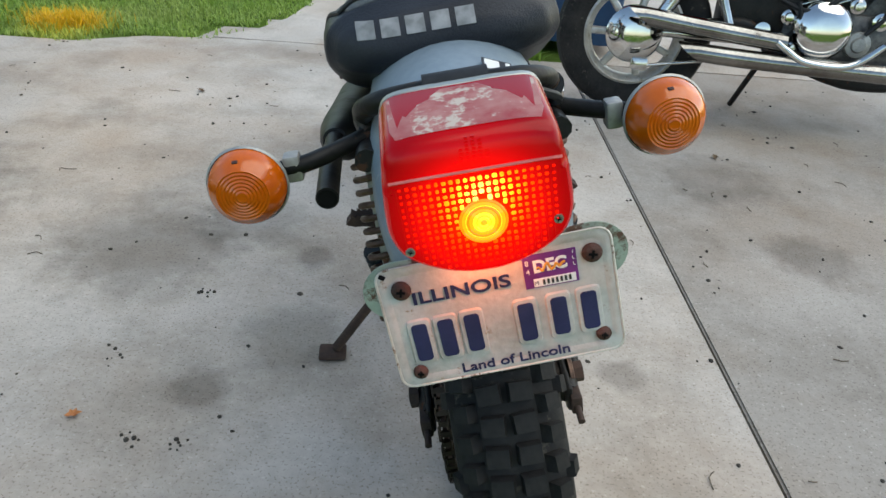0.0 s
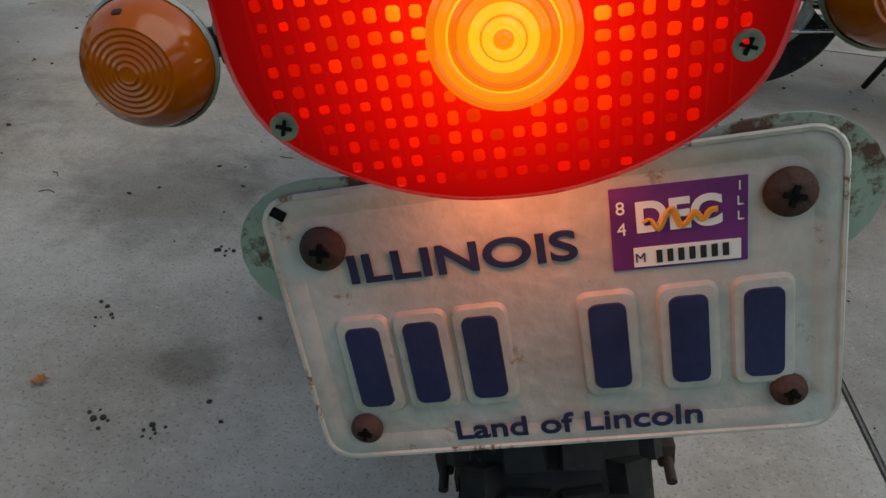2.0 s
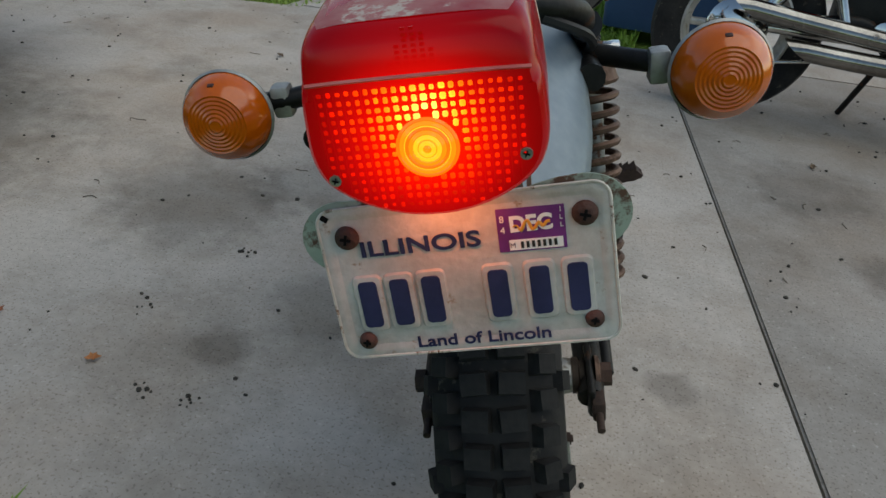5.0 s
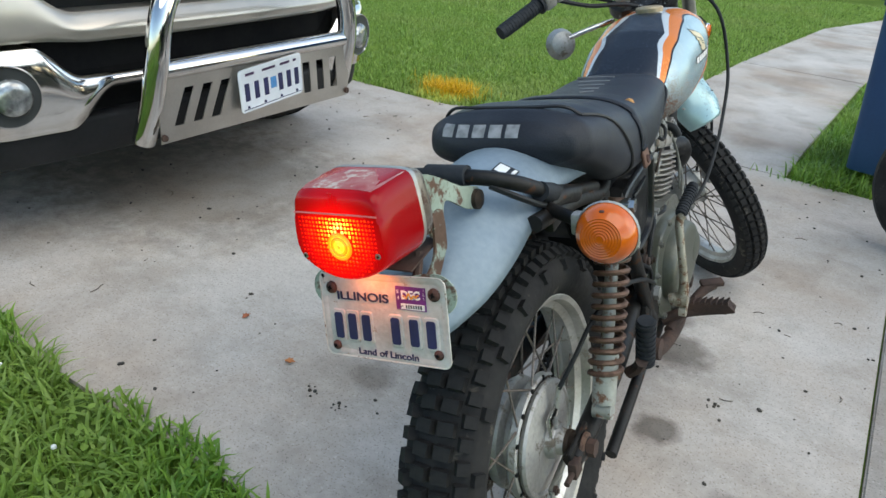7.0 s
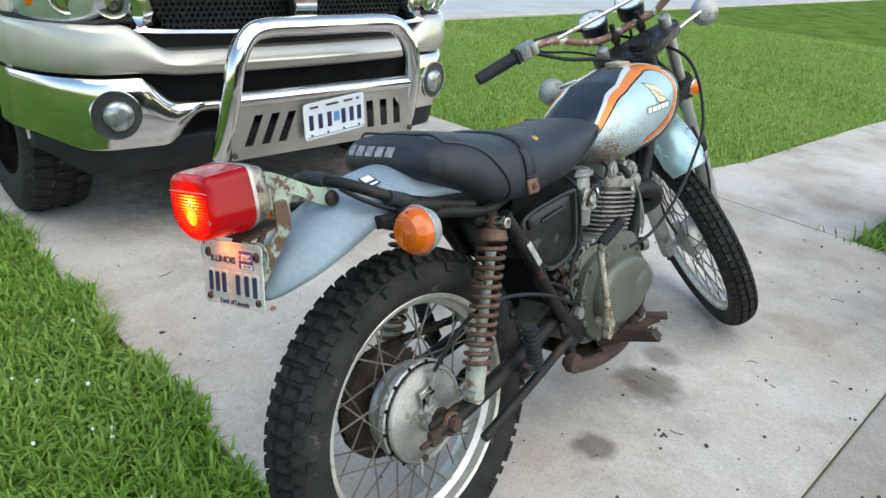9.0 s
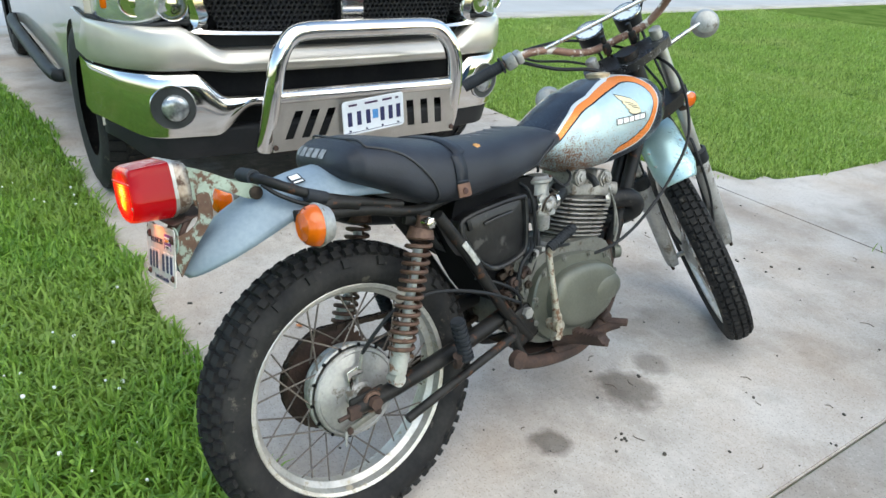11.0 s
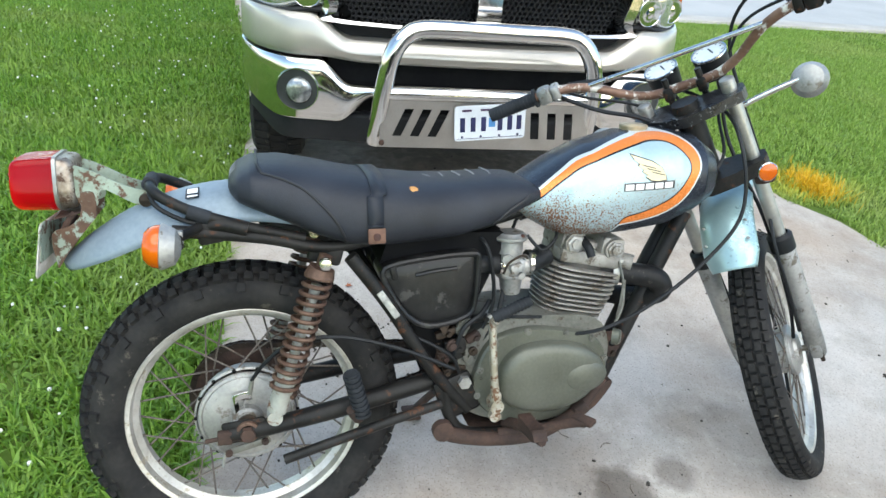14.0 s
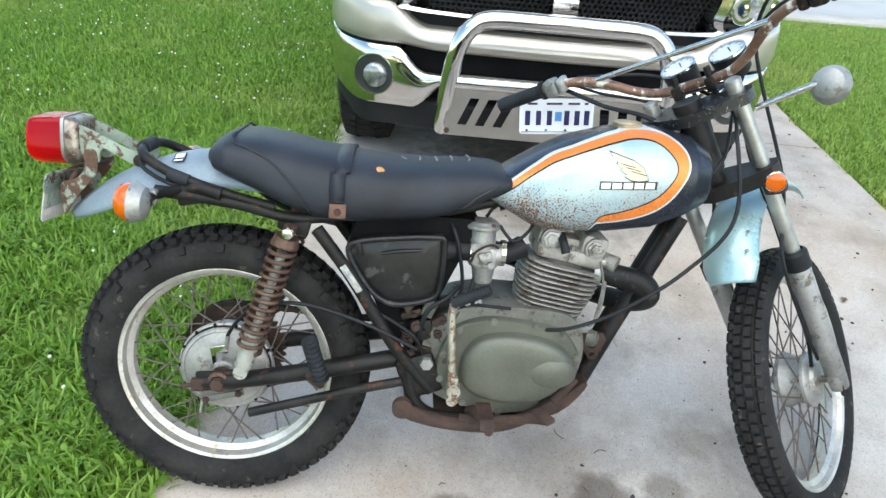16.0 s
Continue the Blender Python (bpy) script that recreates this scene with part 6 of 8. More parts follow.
for side in (1, -1):
    bm = B()
    bar(bm, (side * 0.335, 0.009, 0.209), (side * 0.458, -0.0125, 0.212), 0.0165, 16)
    for k in range(12):
        t = k / 12
        p0, p1 = Vector((side * 0.345, 0.007, 0.209)), Vector((side * 0.452, -0.0115, 0.212))
        bar(bm, p0.lerp(p1, t), p0.lerp(p1, t + 0.045), 0.0178, 14)
    bar(bm, (side * 0.332, 0.0095, 0.209), (side * 0.338, 0.0085, 0.209), 0.024, 18)
    fpart("grip", bm, M_GRIP, handle, "black ribbed rubber grip")
    bm = B()
    box(bm, (0.035, 0.04, 0.042), pose(side * 0.31, 0.014, 0.207, 0, 0, -10 * side), 0.008)
    box(bm, (0.022, 0.045, 0.036), pose(side * 0.283, 0.02, 0.205, 0, 0, -10 * side), 0.007)
    bar(bm, (side * 0.3, 0.0, 0.22), (side * 0.3, -0.014, 0.226), 0.007, 10)
    fpart("switch_housing", bm, M_ALU if side < 0 else M_BLACK, handle, "weathered switch housing")
    bm = B()
    box(bm, (0.024, 0.03, 0.035), pose(side * 0.04, 0.072, 0.085), 0.006)
    bar(bm, (side * 0.04, 0.072, 0.05), (side * 0.04, 0.072, 0.125), 0.008, 10)
    fpart("bar_clamp", bm, M_BLACK, handle, "black handlebar clamp")
    # clocks
    gm = pose(side * 0.06, 0.165, 0.115, 12, 0, 0)
    bm = B()
    lathe(bm, [(-0.055, 0.0), (-0.055, 0.03), (-0.045, 0.038), (0.0, 0.042), (0.006, 0.0425), (0.008, 0.04)], gm @ pose(0, 0, 0, 0, -90, 0), 30)
    g = fpart("gauge", bm, M_CABLE, None, "black round clock with white dial")
    bm = B()
    lathe(bm, [(0.0065, 0.0395), (0.0065, 0.0)], gm @ pose(0, 0, 0, 0, -90, 0), 30)
    fpart("dial", bm, surface("pale dial", (0.5, 0.56, 0.6), (0.68, 0.72, 0.75), 0.3), g, "pale dial face")
    bm = B()
    box(bm, (0.003, 0.028, 0.001), gm @ pose(0.004, 0.008, 0.0075, 0, 0, 25))
    for k in range(12):
        a = radians(30 * k)
        box(bm, (0.0018, 0.006, 0.0006), gm @ pose(0.033 * math.sin(a), 0.033 * math.cos(a), 0.0073, 0, 0, -30 * k))
    fpart("dial_marks", bm, M_INK, g)
    bm = B()
    lathe(bm, [(0.006, 0.0435), (0.0105, 0.043), (0.0105, 0.039), (0.0075, 0.039)], gm @ pose(0, 0, 0, 0, -90, 0), 30)
    fpart("bezel", bm, M_CHROME, g)
    # front signal on its stalk
    bm = B()
    tube(bm, [(side * 0.11, 0.075, 0.0), (side * 0.17, 0.09, 0.005), (side * 0.235, 0.105, 0.008)], 0.007, 10)
    stalk = fpart("signal_stalk", bm, M_CHROME, None, "pitted chrome signal stalk")
    s = signal(stalk, FM @ pose(side * 0.255, 0.12, -0.006, 30, 0, 180), M_ALU, "turn_signal")
bm = B()
box(bm, (0.15, 0.004, 0.05), pose(0, 0.12, 0.065, 70, 0, 0), 0.002)
fpart("gauge_bracket", bm, M_BLACK)
for side in (1, -1):
    bm = B()
    tube(bm, [(side * 0.06, 0.165, 0.07), (side * 0.05, 0.2, 0.0), (side * 0.04, 0.14, -0.12), (side * 0.075, 0.05, -0.3), (side * 0.07, 0.03, -0.55), (side * 0.05, 0.03, -0.68)], 0.0048, 8)
    fpart("gauge_cable", bm, M_CABLE, None, "black speedometer cable")
# front mudguard
bm = B()
CL = smooth_path([(0, -0.14, -0.315), (0, -0.095, -0.262), (0, -0.02, -0.218), (0, 0.08, -0.2), (0, 0.19, -0.215), (0, 0.3, -0.265), (0, 0.385, -0.345)], 6)
rings = []
for i, q in enumerate(CL):
    t = (CL[min(i + 1, len(CL) - 1)] - CL[max(i - 1, 0)]).normalized()
    nrm = Vector((0, -t.z, t.y))
    f = min(i, len(CL) - 1 - i) / 4
    w = 0.066 * (0.8 + 0.2 * min(1, f))
    rings.append([q + Vector((w * math.sin(a * 1.3) / math.sin(1.3), 0, 0)) - nrm * 0.036 * (1 - math.cos(a * 1.2)) / (1 - math.cos(1.2)) for a in np.linspace(-1, 1, 15)])
loft(bm, rings, closed_ring=False)
fg = fpart("front_mudguard", bm, M_TEAL, None, "glossy teal-silver front mudguard")
mod = fg.modifiers.new("thick", "SOLIDIFY")
mod.thickness = 0.004
for side in (1, -1):
    for y, z in ((-0.09, -0.272), (-0.05, -0.245)):
        bm = B()
        lathe(bm, [(0, 0.005), (0.003, 0.004), (0.004, 0)], pose(side * 0.05, y, z + 0.006) @ pose(0, 0, 0, 0, -60 * 1, 0), 10)
        fpart("mudguard_bolt", bm, M_ALU, fg)


def bike_cable(name, pts, r, label):
    b = B()
    tube(b, pts, r, 7, 8)
    return part(name, b, M_CABLE, bike, label)


F = lambda x, y, z: tuple(FM @ Vector((x, y, z)))  # noqa: E731
bike_cable("clutch_cable", [(0.1, 0.735, 0.495), (0.135, 0.8, 0.52), (0.15, 0.9, 0.575), (0.155, 1.02, 0.67), (0.15, 1.11, 0.79), F(0.1, -0.06, -0.02), F(0.04, 0.1, 0.02), F(-0.12, 0.16, 0.12), F(-0.26, 0.06, 0.2)], 0.0045, "black clutch cable")
bike_cable("throttle_cable", [(0.055, 0.59, 0.745), (0.03, 0.66, 0.78), (0.06, 1.0, 0.83), F(0.05, -0.06, -0.06), F(0.05, 0.12, 0.0), F(0.14, 0.18, 0.15), F(0.27, 0.06, 0.215)], 0.004, "black throttle cable")
bike_cable("brake_cable", [F(0.27, 0.05, 0.2), F(0.2, 0.2, 0.22), F(0.1, 0.24, 0.1), F(0.1, 0.12, -0.2), F(0.09, -0.01, -0.33), F(0.085, -0.02, -0.5), F(0.07, 0.03, -0.66)], 0.0045, "black front brake cable")
bike_cable("wiring_loom", [F(-0.29, 0.03, 0.19), F(-0.2, 0.02, 0.12), F(-0.1, 0.0, 0.07), F(-0.03, -0.03, 0.0), (0.02, 1.0, 0.83)], 0.0055, "black wiring loom")
bike_cable("starter_wire", [F(-0.28, 0.04, 0.2), F(-0.24, 0.09, 0.14), F(-0.14, 0.12, 0.07), F(-0.05, 0.08, 0.0), F(0, 0.05, -0.1)], 0.004, "thin black wire")

# ---- pickup truck, facing the motorcycle ----
TM = pose(-1.40, 1.70, 0, 0, 0, 2.5)
truck = thing("pickup_truck", TM, "pewter pickup truck with chrome bumper and polished steel bull bar", "truck")


def front_x(y):
    """How far the nose sweeps back towards the sides."""
    a = abs(y)
    return -0.235 - 0.09 * a ** 2 - 3.6 * max(0, a - 0.78) ** 2 - 10 * max(0, a - 0.95) ** 2


def nose_strip(name, prof, y0, y1, mat, label="", parent=None, n=40, ends=None):
    """A bumper band: the profile of (depth, z) swept along the nose."""
    b = B()
    rings = []
    for y in np.linspace(y0, y1, n):
        rings.append([Vector((front_x(y) + dx, y, z + (ends(y) if ends else 0))) for dx, z in prof])
    loft(b, rings)
    return part(name, b, mat, parent or truck, label)


def ease(v, a, b):
    t = min(1, max(0, (v - a) / (b - a)))
    return t * t * (3 - 2 * t)


def nose_shell(name, shape, y1, mat, label, n=120):
    """A moulded band across the whole nose; shape(|y|) gives its profile of (depth, z)."""
    b = B()
    rings = []
    for t in np.linspace(-math.pi / 2, math.pi / 2, n):
        y = y1 * math.sin(t) * 0.7 + y1 * t / (math.pi / 2) * 0.3
        rings.append([Vector((front_x(y) + q.x, y, q.y)) for q in smooth_path([(dx, z, 0) for dx, z in shape(abs(y))], 5)])
    loft(b, rings)
    return part(name, b, mat, truck, label)


def chrome_shape(a):
    top = 0.575 + 0.1 * ease(a, 0.56, 0.7)
    low = 0.525 - 0.12 * ease(a, 0.46, 0.62) + 0.05 * ease(a, 0.86, 1.03)
    h = top - low
    return [(-0.16, low), (-0.02, low), (0.004, low + 0.1 * h), (0.02, low + 0.38 * h), (0.024, low + 0.58 * h), (0.018, top - 0.16 * h), (0.004, top - 0.03 * h), (-0.02, top), (-0.16, top)]


def painted_shape(a):
    top = 0.765 + 0.095 * ease(a, 0.56, 0.74)
    low = 0.672 + 0.015 * ease(a, 0.5, 0.7)
    return [(-0.28, low), (-0.03, low), (0.012, low + 0.008), (0.034, low + 0.035), (0.036, (low + top) / 2), (0.024, top - 0.025), (0.004, top - 0.004), (-0.03, top), (-0.28, top + 0.004)]


nose_shell("chrome_bumper", chrome_shape, 1.035, M_BRIGHT, "mirror-bright chrome bumper rising round the fog lamps")
nose_shell("painted_bumper_top", painted_shape, 1.03, M_TRUCKPAINT, "pewter painted bumper top")
nose_shell("valance", lambda a: [(-0.25, 0.3 + 0.08 * ease(a, 0.85, 1.0)), (-0.07, 0.3 + 0.08 * ease(a, 0.85, 1.0)), (-0.04, 0.32 + 0.07 * ease(a, 0.85, 1.0)), (-0.025, 0.4 + 0.04 * ease(a, 0.85, 1.0)), (-0.05, 0.44), (-0.25, 0.44)], 1.0, M_TRIM, "black plastic front valance")
for side in (1, -1):
    fx = front_x(0.79)
    fm = pose(fx + 0.024, side * 0.79, 0.545, 0, 0, side * 10)
    b = B()
    lathe(b, [(-0.002, 0.0), (-0.002, 0.086), (0.002, 0.089)], fm, 36)
    corner = part("fog_lamp_surround", b, surface("grey recess plastic", (0.02, 0.023, 0.023), (0.035, 0.038, 0.038), 0.35), truck, "black recessed fog lamp surround")
    b = B()
    lathe(b, [(-0.004, 0.092), (0.002, 0.09), (0.002, 0.087), (-0.004, 0.085)], fm, 40)
    part("fog_rim", b, M_BRIGHT, corner)
    b = B()
    lathe(b, [(-0.002, 0.056), (0.008, 0.055), (0.016, 0.048), (0.022, 0.03), (0.024, 0.0)], fm @ pose(0, side * -0.008, -0.002), 32)
    part("fog_lamp", b, surface("fog lamp glass", (0.13, 0.14, 0.145), (0.5, 0.52, 0.52), 0.1, 0.7, scale=26, fine=90, bump=0.15), corner, "round clear fog lamp")
    # headlamp
    b = B()
    rings = []
    for y in np.linspace(0.66, 0.985, 16):
        t = (y - 0.66) / 0.325
        low = 0.872 + 0.02 * math.sin(t * math.pi * 2)
        top = 1.13 - 0.05 * t
        rings.append([Vector((front_x(y) + dx - 0.035, side * y, z)) for dx, z in ((-0.2, low), (0.0, low), (0.02, low + 0.03), (0.02, (low + top) / 2), (0.0, top - 0.02), (-0.06, top), (-0.2, top))])
    loft(b, rings)
    hl = part("headlamp", b, surface("headlamp lens", (0.5, 0.52, 0.53), (0.68, 0.7, 0.7), 0.06, 0.75, scale=16, fine=40, bump=0.0), truck, "clear headlamp with round reflectors")
    for y, z, r in ((0.75, 0.94, 0.062), (0.88, 0.945, 0.055), (0.79, 1.05, 0.05)):
        b = B()
        lathe(b, [(0.002, r), (0.004, r * 0.97), (0.001, r * 0.93), (-0.001, r * 0.5), (0.002, r * 0.25), (0.003, 0.0)], pose(front_x(y) - 0.013, side * y, z, 0, 0, side * 14), 28)
        part("reflector", b, M_BRIGHT, hl)
    b = B()
    box(b, (0.02, 0.035, 0.12), pose(front_x(0.965) - 0.02, side * 0.962, 0.97, 0, 0, side * 40), 0.008)
    part("marker_lens", b, M_AMBER, hl, "amber corner marker lens")
    b = B()
    rings = []
    for y in np.linspace(0.62, 1.02, 18):
        rings.append([Vector((front_x(y) + dx - 0.03, side * y, z + 0.012 * math.sin((y - 0.62) * 16))) for dx, z in ((-0.25, 0.852), (0.012, 0.852), (0.02, 0.862), (0.012, 0.872), (-0.25, 0.872))])
    loft(b, rings)
    part("lamp_gap", b, M_TRIM, truck)
# Dark sheet in the intake; its lower part stands for shade behind skid slots.
nose_strip("intake_shade", [(-0.14, 0.42), (-0.07, 0.42), (-0.07, 0.69), (-0.14, 0.69)], -0.66, 0.66, M_DARK, "dark sheet in the air intake, shade behind the panel slots")
nose_strip("nose_gap", [(-0.3, 0.755), (-0.075, 0.755), (-0.06, 0.83), (-0.3, 0.85)], -0.66, 0.66, M_TRIM)
# grille
gx = -0.255
GR = [(-0.57, 0.835), (0.57, 0.835), (0.64, 0.9), (0.69, 1.16), (0.66, 1.215), (-0.66, 1.215), (-0.69, 1.16), (-0.64, 0.9)]


def grille_ring(x, s, dz=0.0):
    pts = smooth_path([(0, y, z) for y, z in GR], 4, True)
    return [Vector((x - 0.06 * q.y ** 2, q.y * s, 1.02 + (q.z - 1.02) * s + dz)) for q in pts]


b = B()
loft(b, [grille_ring(gx - 0.08, 1.06), grille_ring(gx - 0.01, 1.07), grille_ring(gx + 0.02, 1.03), grille_ring(gx + 0.012, 0.97), grille_ring(gx - 0.03, 0.93), grille_ring(gx - 0.08, 0.93)], closed_ring=True, caps=False)
grille = part("grille", b, M_BRIGHT, truck, "chrome crosshair grille with black honeycomb mesh")
b = B()
loft(b, [grille_ring(gx - 0.09, 0.96), grille_ring(gx - 0.1, 0.96)])
part("grille_back", b, M_DARK, grille)
b = B()
loft(b, [[Vector((gx + x, y * w, z)) for y in (-1, 1)] for x, w, z in ((0.0, 0.06, 0.845), (0.035, 0.052, 0.86), (0.04, 0.045, 1.2))], closed_ring=False)
box(b, (0.05, 0.105, 0.36), pose(gx + 0.0, 0, 1.02), 0.012)
box(b, (0.05, 1.24, 0.05), pose(gx - 0.015, 0, 1.035), 0.014)
part("crosshair", b, M_BRIGHT, grille, "chrome crosshair bars")
b = B()
box(b, (0.01, 0.05, 0.06), pose(gx + 0.03, 0, 0.93), 0.004)
part("emblem", b, M_CHROME, grille, "plain chrome emblem plate")
b = B()
hexr = 0.0125
pitch_y, pitch_z = hexr * 1.9, hexr * 1.65
rowi = 0
z = 0.84
while z < 1.2:
    y = -0.64 + (pitch_y / 2 if rowi % 2 else 0)
    while y < 0.64:
        lim = 0.56 + 0.1 * min(1, (z - 0.84) / 0.2)
        if abs(y) < lim and not abs(y) < 0.055 and not abs(z - 1.035) < 0.025:
            x0 = gx - 0.05 - 0.06 * y * y
            a0 = [Vector((x0, y + hexr * math.sin(k * math.pi / 3), z + hexr * math.cos(k * math.pi / 3))) for k in range(6)]
            inner = [Vector((x0, y + hexr * 0.78 * math.sin(k * math.pi / 3), z + hexr * 0.78 * math.cos(k * math.pi / 3))) for k in range(6)]
            deep = [q + Vector((-0.02, 0, 0)) for q in inner]
            va, vi, vd = [[b.verts.new(q) for q in s] for s in (a0, inner, deep)]
            for k in range(6):
                j = (k + 1) % 6
                b.faces.new((va[k], va[j], vi[j], vi[k]))
                b.faces.new((vi[k], vi[j], vd[j], vd[k]))
        y += pitch_y
    z += pitch_z
    rowi += 1
tagged(part("honeycomb", b, M_TRIM, grille, "black honeycomb mesh", smooth=False), kind="stuff")

# bull bar
BW = 0.455
b = B()
tube(b, [(-0.13, -BW - 0.01, 0.375), (-0.11, -BW - 0.01, 0.42), (-0.075, -BW, 0.52), (-0.05, -BW + 0.01, 0.64), (-0.045, -BW + 0.035, 0.76), (-0.055, -BW + 0.085, 0.835), (-0.06, -BW + 0.16, 0.865), (-0.06, -0.1, 0.868), (-0.06, 0.1, 0.868), (-0.06, BW - 0.16, 0.865), (-0.055, BW - 0.085, 0.835), (-0.045, BW - 0.035, 0.76), (-0.05, BW - 0.01, 0.64), (-0.075, BW, 0.52), (-0.11, BW + 0.01, 0.42), (-0.13, BW + 0.01, 0.375)], 0.037, 22, 7)
bull = part("bull_bar", b, M_BRIGHT, truck, "polished stainless bull bar hoop")
b = B()
bar(b, (-0.06, -BW + 0.02, 0.605), (-0.06, BW - 0.02, 0.605), 0.03, 20)
part("cross_tube", b, M_BRIGHT, bull, "polished cross tube")
# slotted skid panel: strips between the slots
b = B()
slots = [-0.36, -0.285, -0.21, 0.21, 0.285, 0.36]
zs, zt = 0.385, 0.585


def panel_x(z):
    return -0.045 + 0.08 * (0.585 - z) * -0.6


edges = [-BW + 0.0] + [v for s in slots for v in (s - 0.019, s + 0.019)] + [BW]
for i in range(0, len(edges), 2):
    y0, y1 = edges[i], edges[i + 1]
    sk = [0.024 if y < -0.1 else (-0.008 if y > 0.1 else 0) for y in (y0, y1)]
    for za, zb in ((0.425, 0.545),):
        q = [Vector((panel_x(za), y0 - (sk[0] if i else 0), za)), Vector((panel_x(za), y1 - (sk[1] if i < len(edges) - 2 else 0), za)), Vector((panel_x(zb), y1 + (sk[1] if i < len(edges) - 2 else 0), zb)), Vector((panel_x(zb), y0 + (sk[0] if i else 0), zb))]
        loft(b, [q, [p + Vector((-0.004, 0, 0)) for p in q]])
for za, zb in ((0.545, 0.59), (0.375, 0.425)):
    q = [Vector((panel_x(za), y, za)) for y in (-BW, -0.15, 0.15, BW)] + [Vector((panel_x(zb), y, zb)) for y in (BW, 0.15, -0.15, -BW)]
    loft(b, [q, [p + Vector((-0.004, 0, 0)) for p in q]])
skid = part("skid_panel", b, M_BRUSHED, bull, "brushed steel panel with slanted slots", smooth=False)
for y in (-BW + 0.01, BW - 0.01):
    b = B()
    lathe(b, [(0, 0.012), (0.008, 0.011), (0.01, 0.0)], pose(panel_x(0.4), y, 0.395), 12)
    part("panel_bolt", b, M_RUST, bull)
b = B()
PLM = pose(-0.028, 0.005, 0.505, 0, -5, 90)
loft(b, [flat_ring(PLM, 0.305, 0.152, 0.014, 0.0), flat_ring(PLM, 0.305, 0.152, 0.014, -0.0015), flat_ring(PLM, 0.296, 0.143, 0.012, -0.0025), flat_ring(PLM, 0.29, 0.137, 0.011, -0.0012)])
tp = part("license_plate", b, surface("white reflective plate", (0.62, 0.65, 0.68), (0.7, 0.73, 0.76), 0.35), bull, "white licence plate with dark figures and a small blue patch")
for k, y in enumerate((-0.118, -0.073, -0.028, 0.043, 0.085, 0.125)):
    b = B()
    box(b, (0.021, 0.0012, 0.062), PLM @ pose(y, -0.0018, -0.006))
    part("plate_bar", b, M_NAVY, tp)
b = B()
box(b, (0.028, 0.001, 0.04), PLM @ pose(0.008, -0.0016, 0.0))
part("blue_patch", b, surface("blue plate patch", (0.05, 0.2, 0.45), (0.1, 0.28, 0.55), 0.4, scale=60), tp)
b = B()
tube(b, [PLM @ Vector(q) for q in ((-0.142, -0.0022, -0.066), (0.142, -0.0022, -0.066))], 0.0012, 5, 1)
for y in (-0.12, -0.04, 0.04, 0.12):
    bar(b, PLM @ Vector((y, -0.002, -0.058)), PLM @ Vector((y, -0.005, -0.058)), 0.005, 8)
part("plate_trim", b, M_NAVY, tp)
b = B()
for y, w in ((-0.1, 0.05), (-0.01, 0.08), (0.07, 0.06), (0.12, 0.02)):
    box(b, (w * 0.8, 0.001, 0.009), PLM @ pose(y, -0.0016, 0.055))
part("plate_bar", b, M_MAROON, tp)
# body
SWAP = Matrix(((0, 1, 0, 0), (1, 0, 0, 0), (0, 0, 1, 0), (0, 0, 0, 1)))


def arch(cx_, r, z0, n=14):
    return [(cx_ + r * math.cos(t), 0.4 + r * math.sin(t)) for t in np.linspace(0, math.pi, n)]


FWX, RWX = -1.0, -4.65
side_outline = [(-0.64, 0.62), (-0.66, 1.12), (-0.82, 1.2), (-1.75, 1.24), (-5.7, 1.24), (-5.75, 0.6), (-5.1, 0.5)] + arch(RWX, 0.47, 0)[::-1] + [(-4.1, 0.42), (-1.5, 0.42)] + arch(FWX, 0.41, 0)[::-1] + [(-0.605, 0.5)]
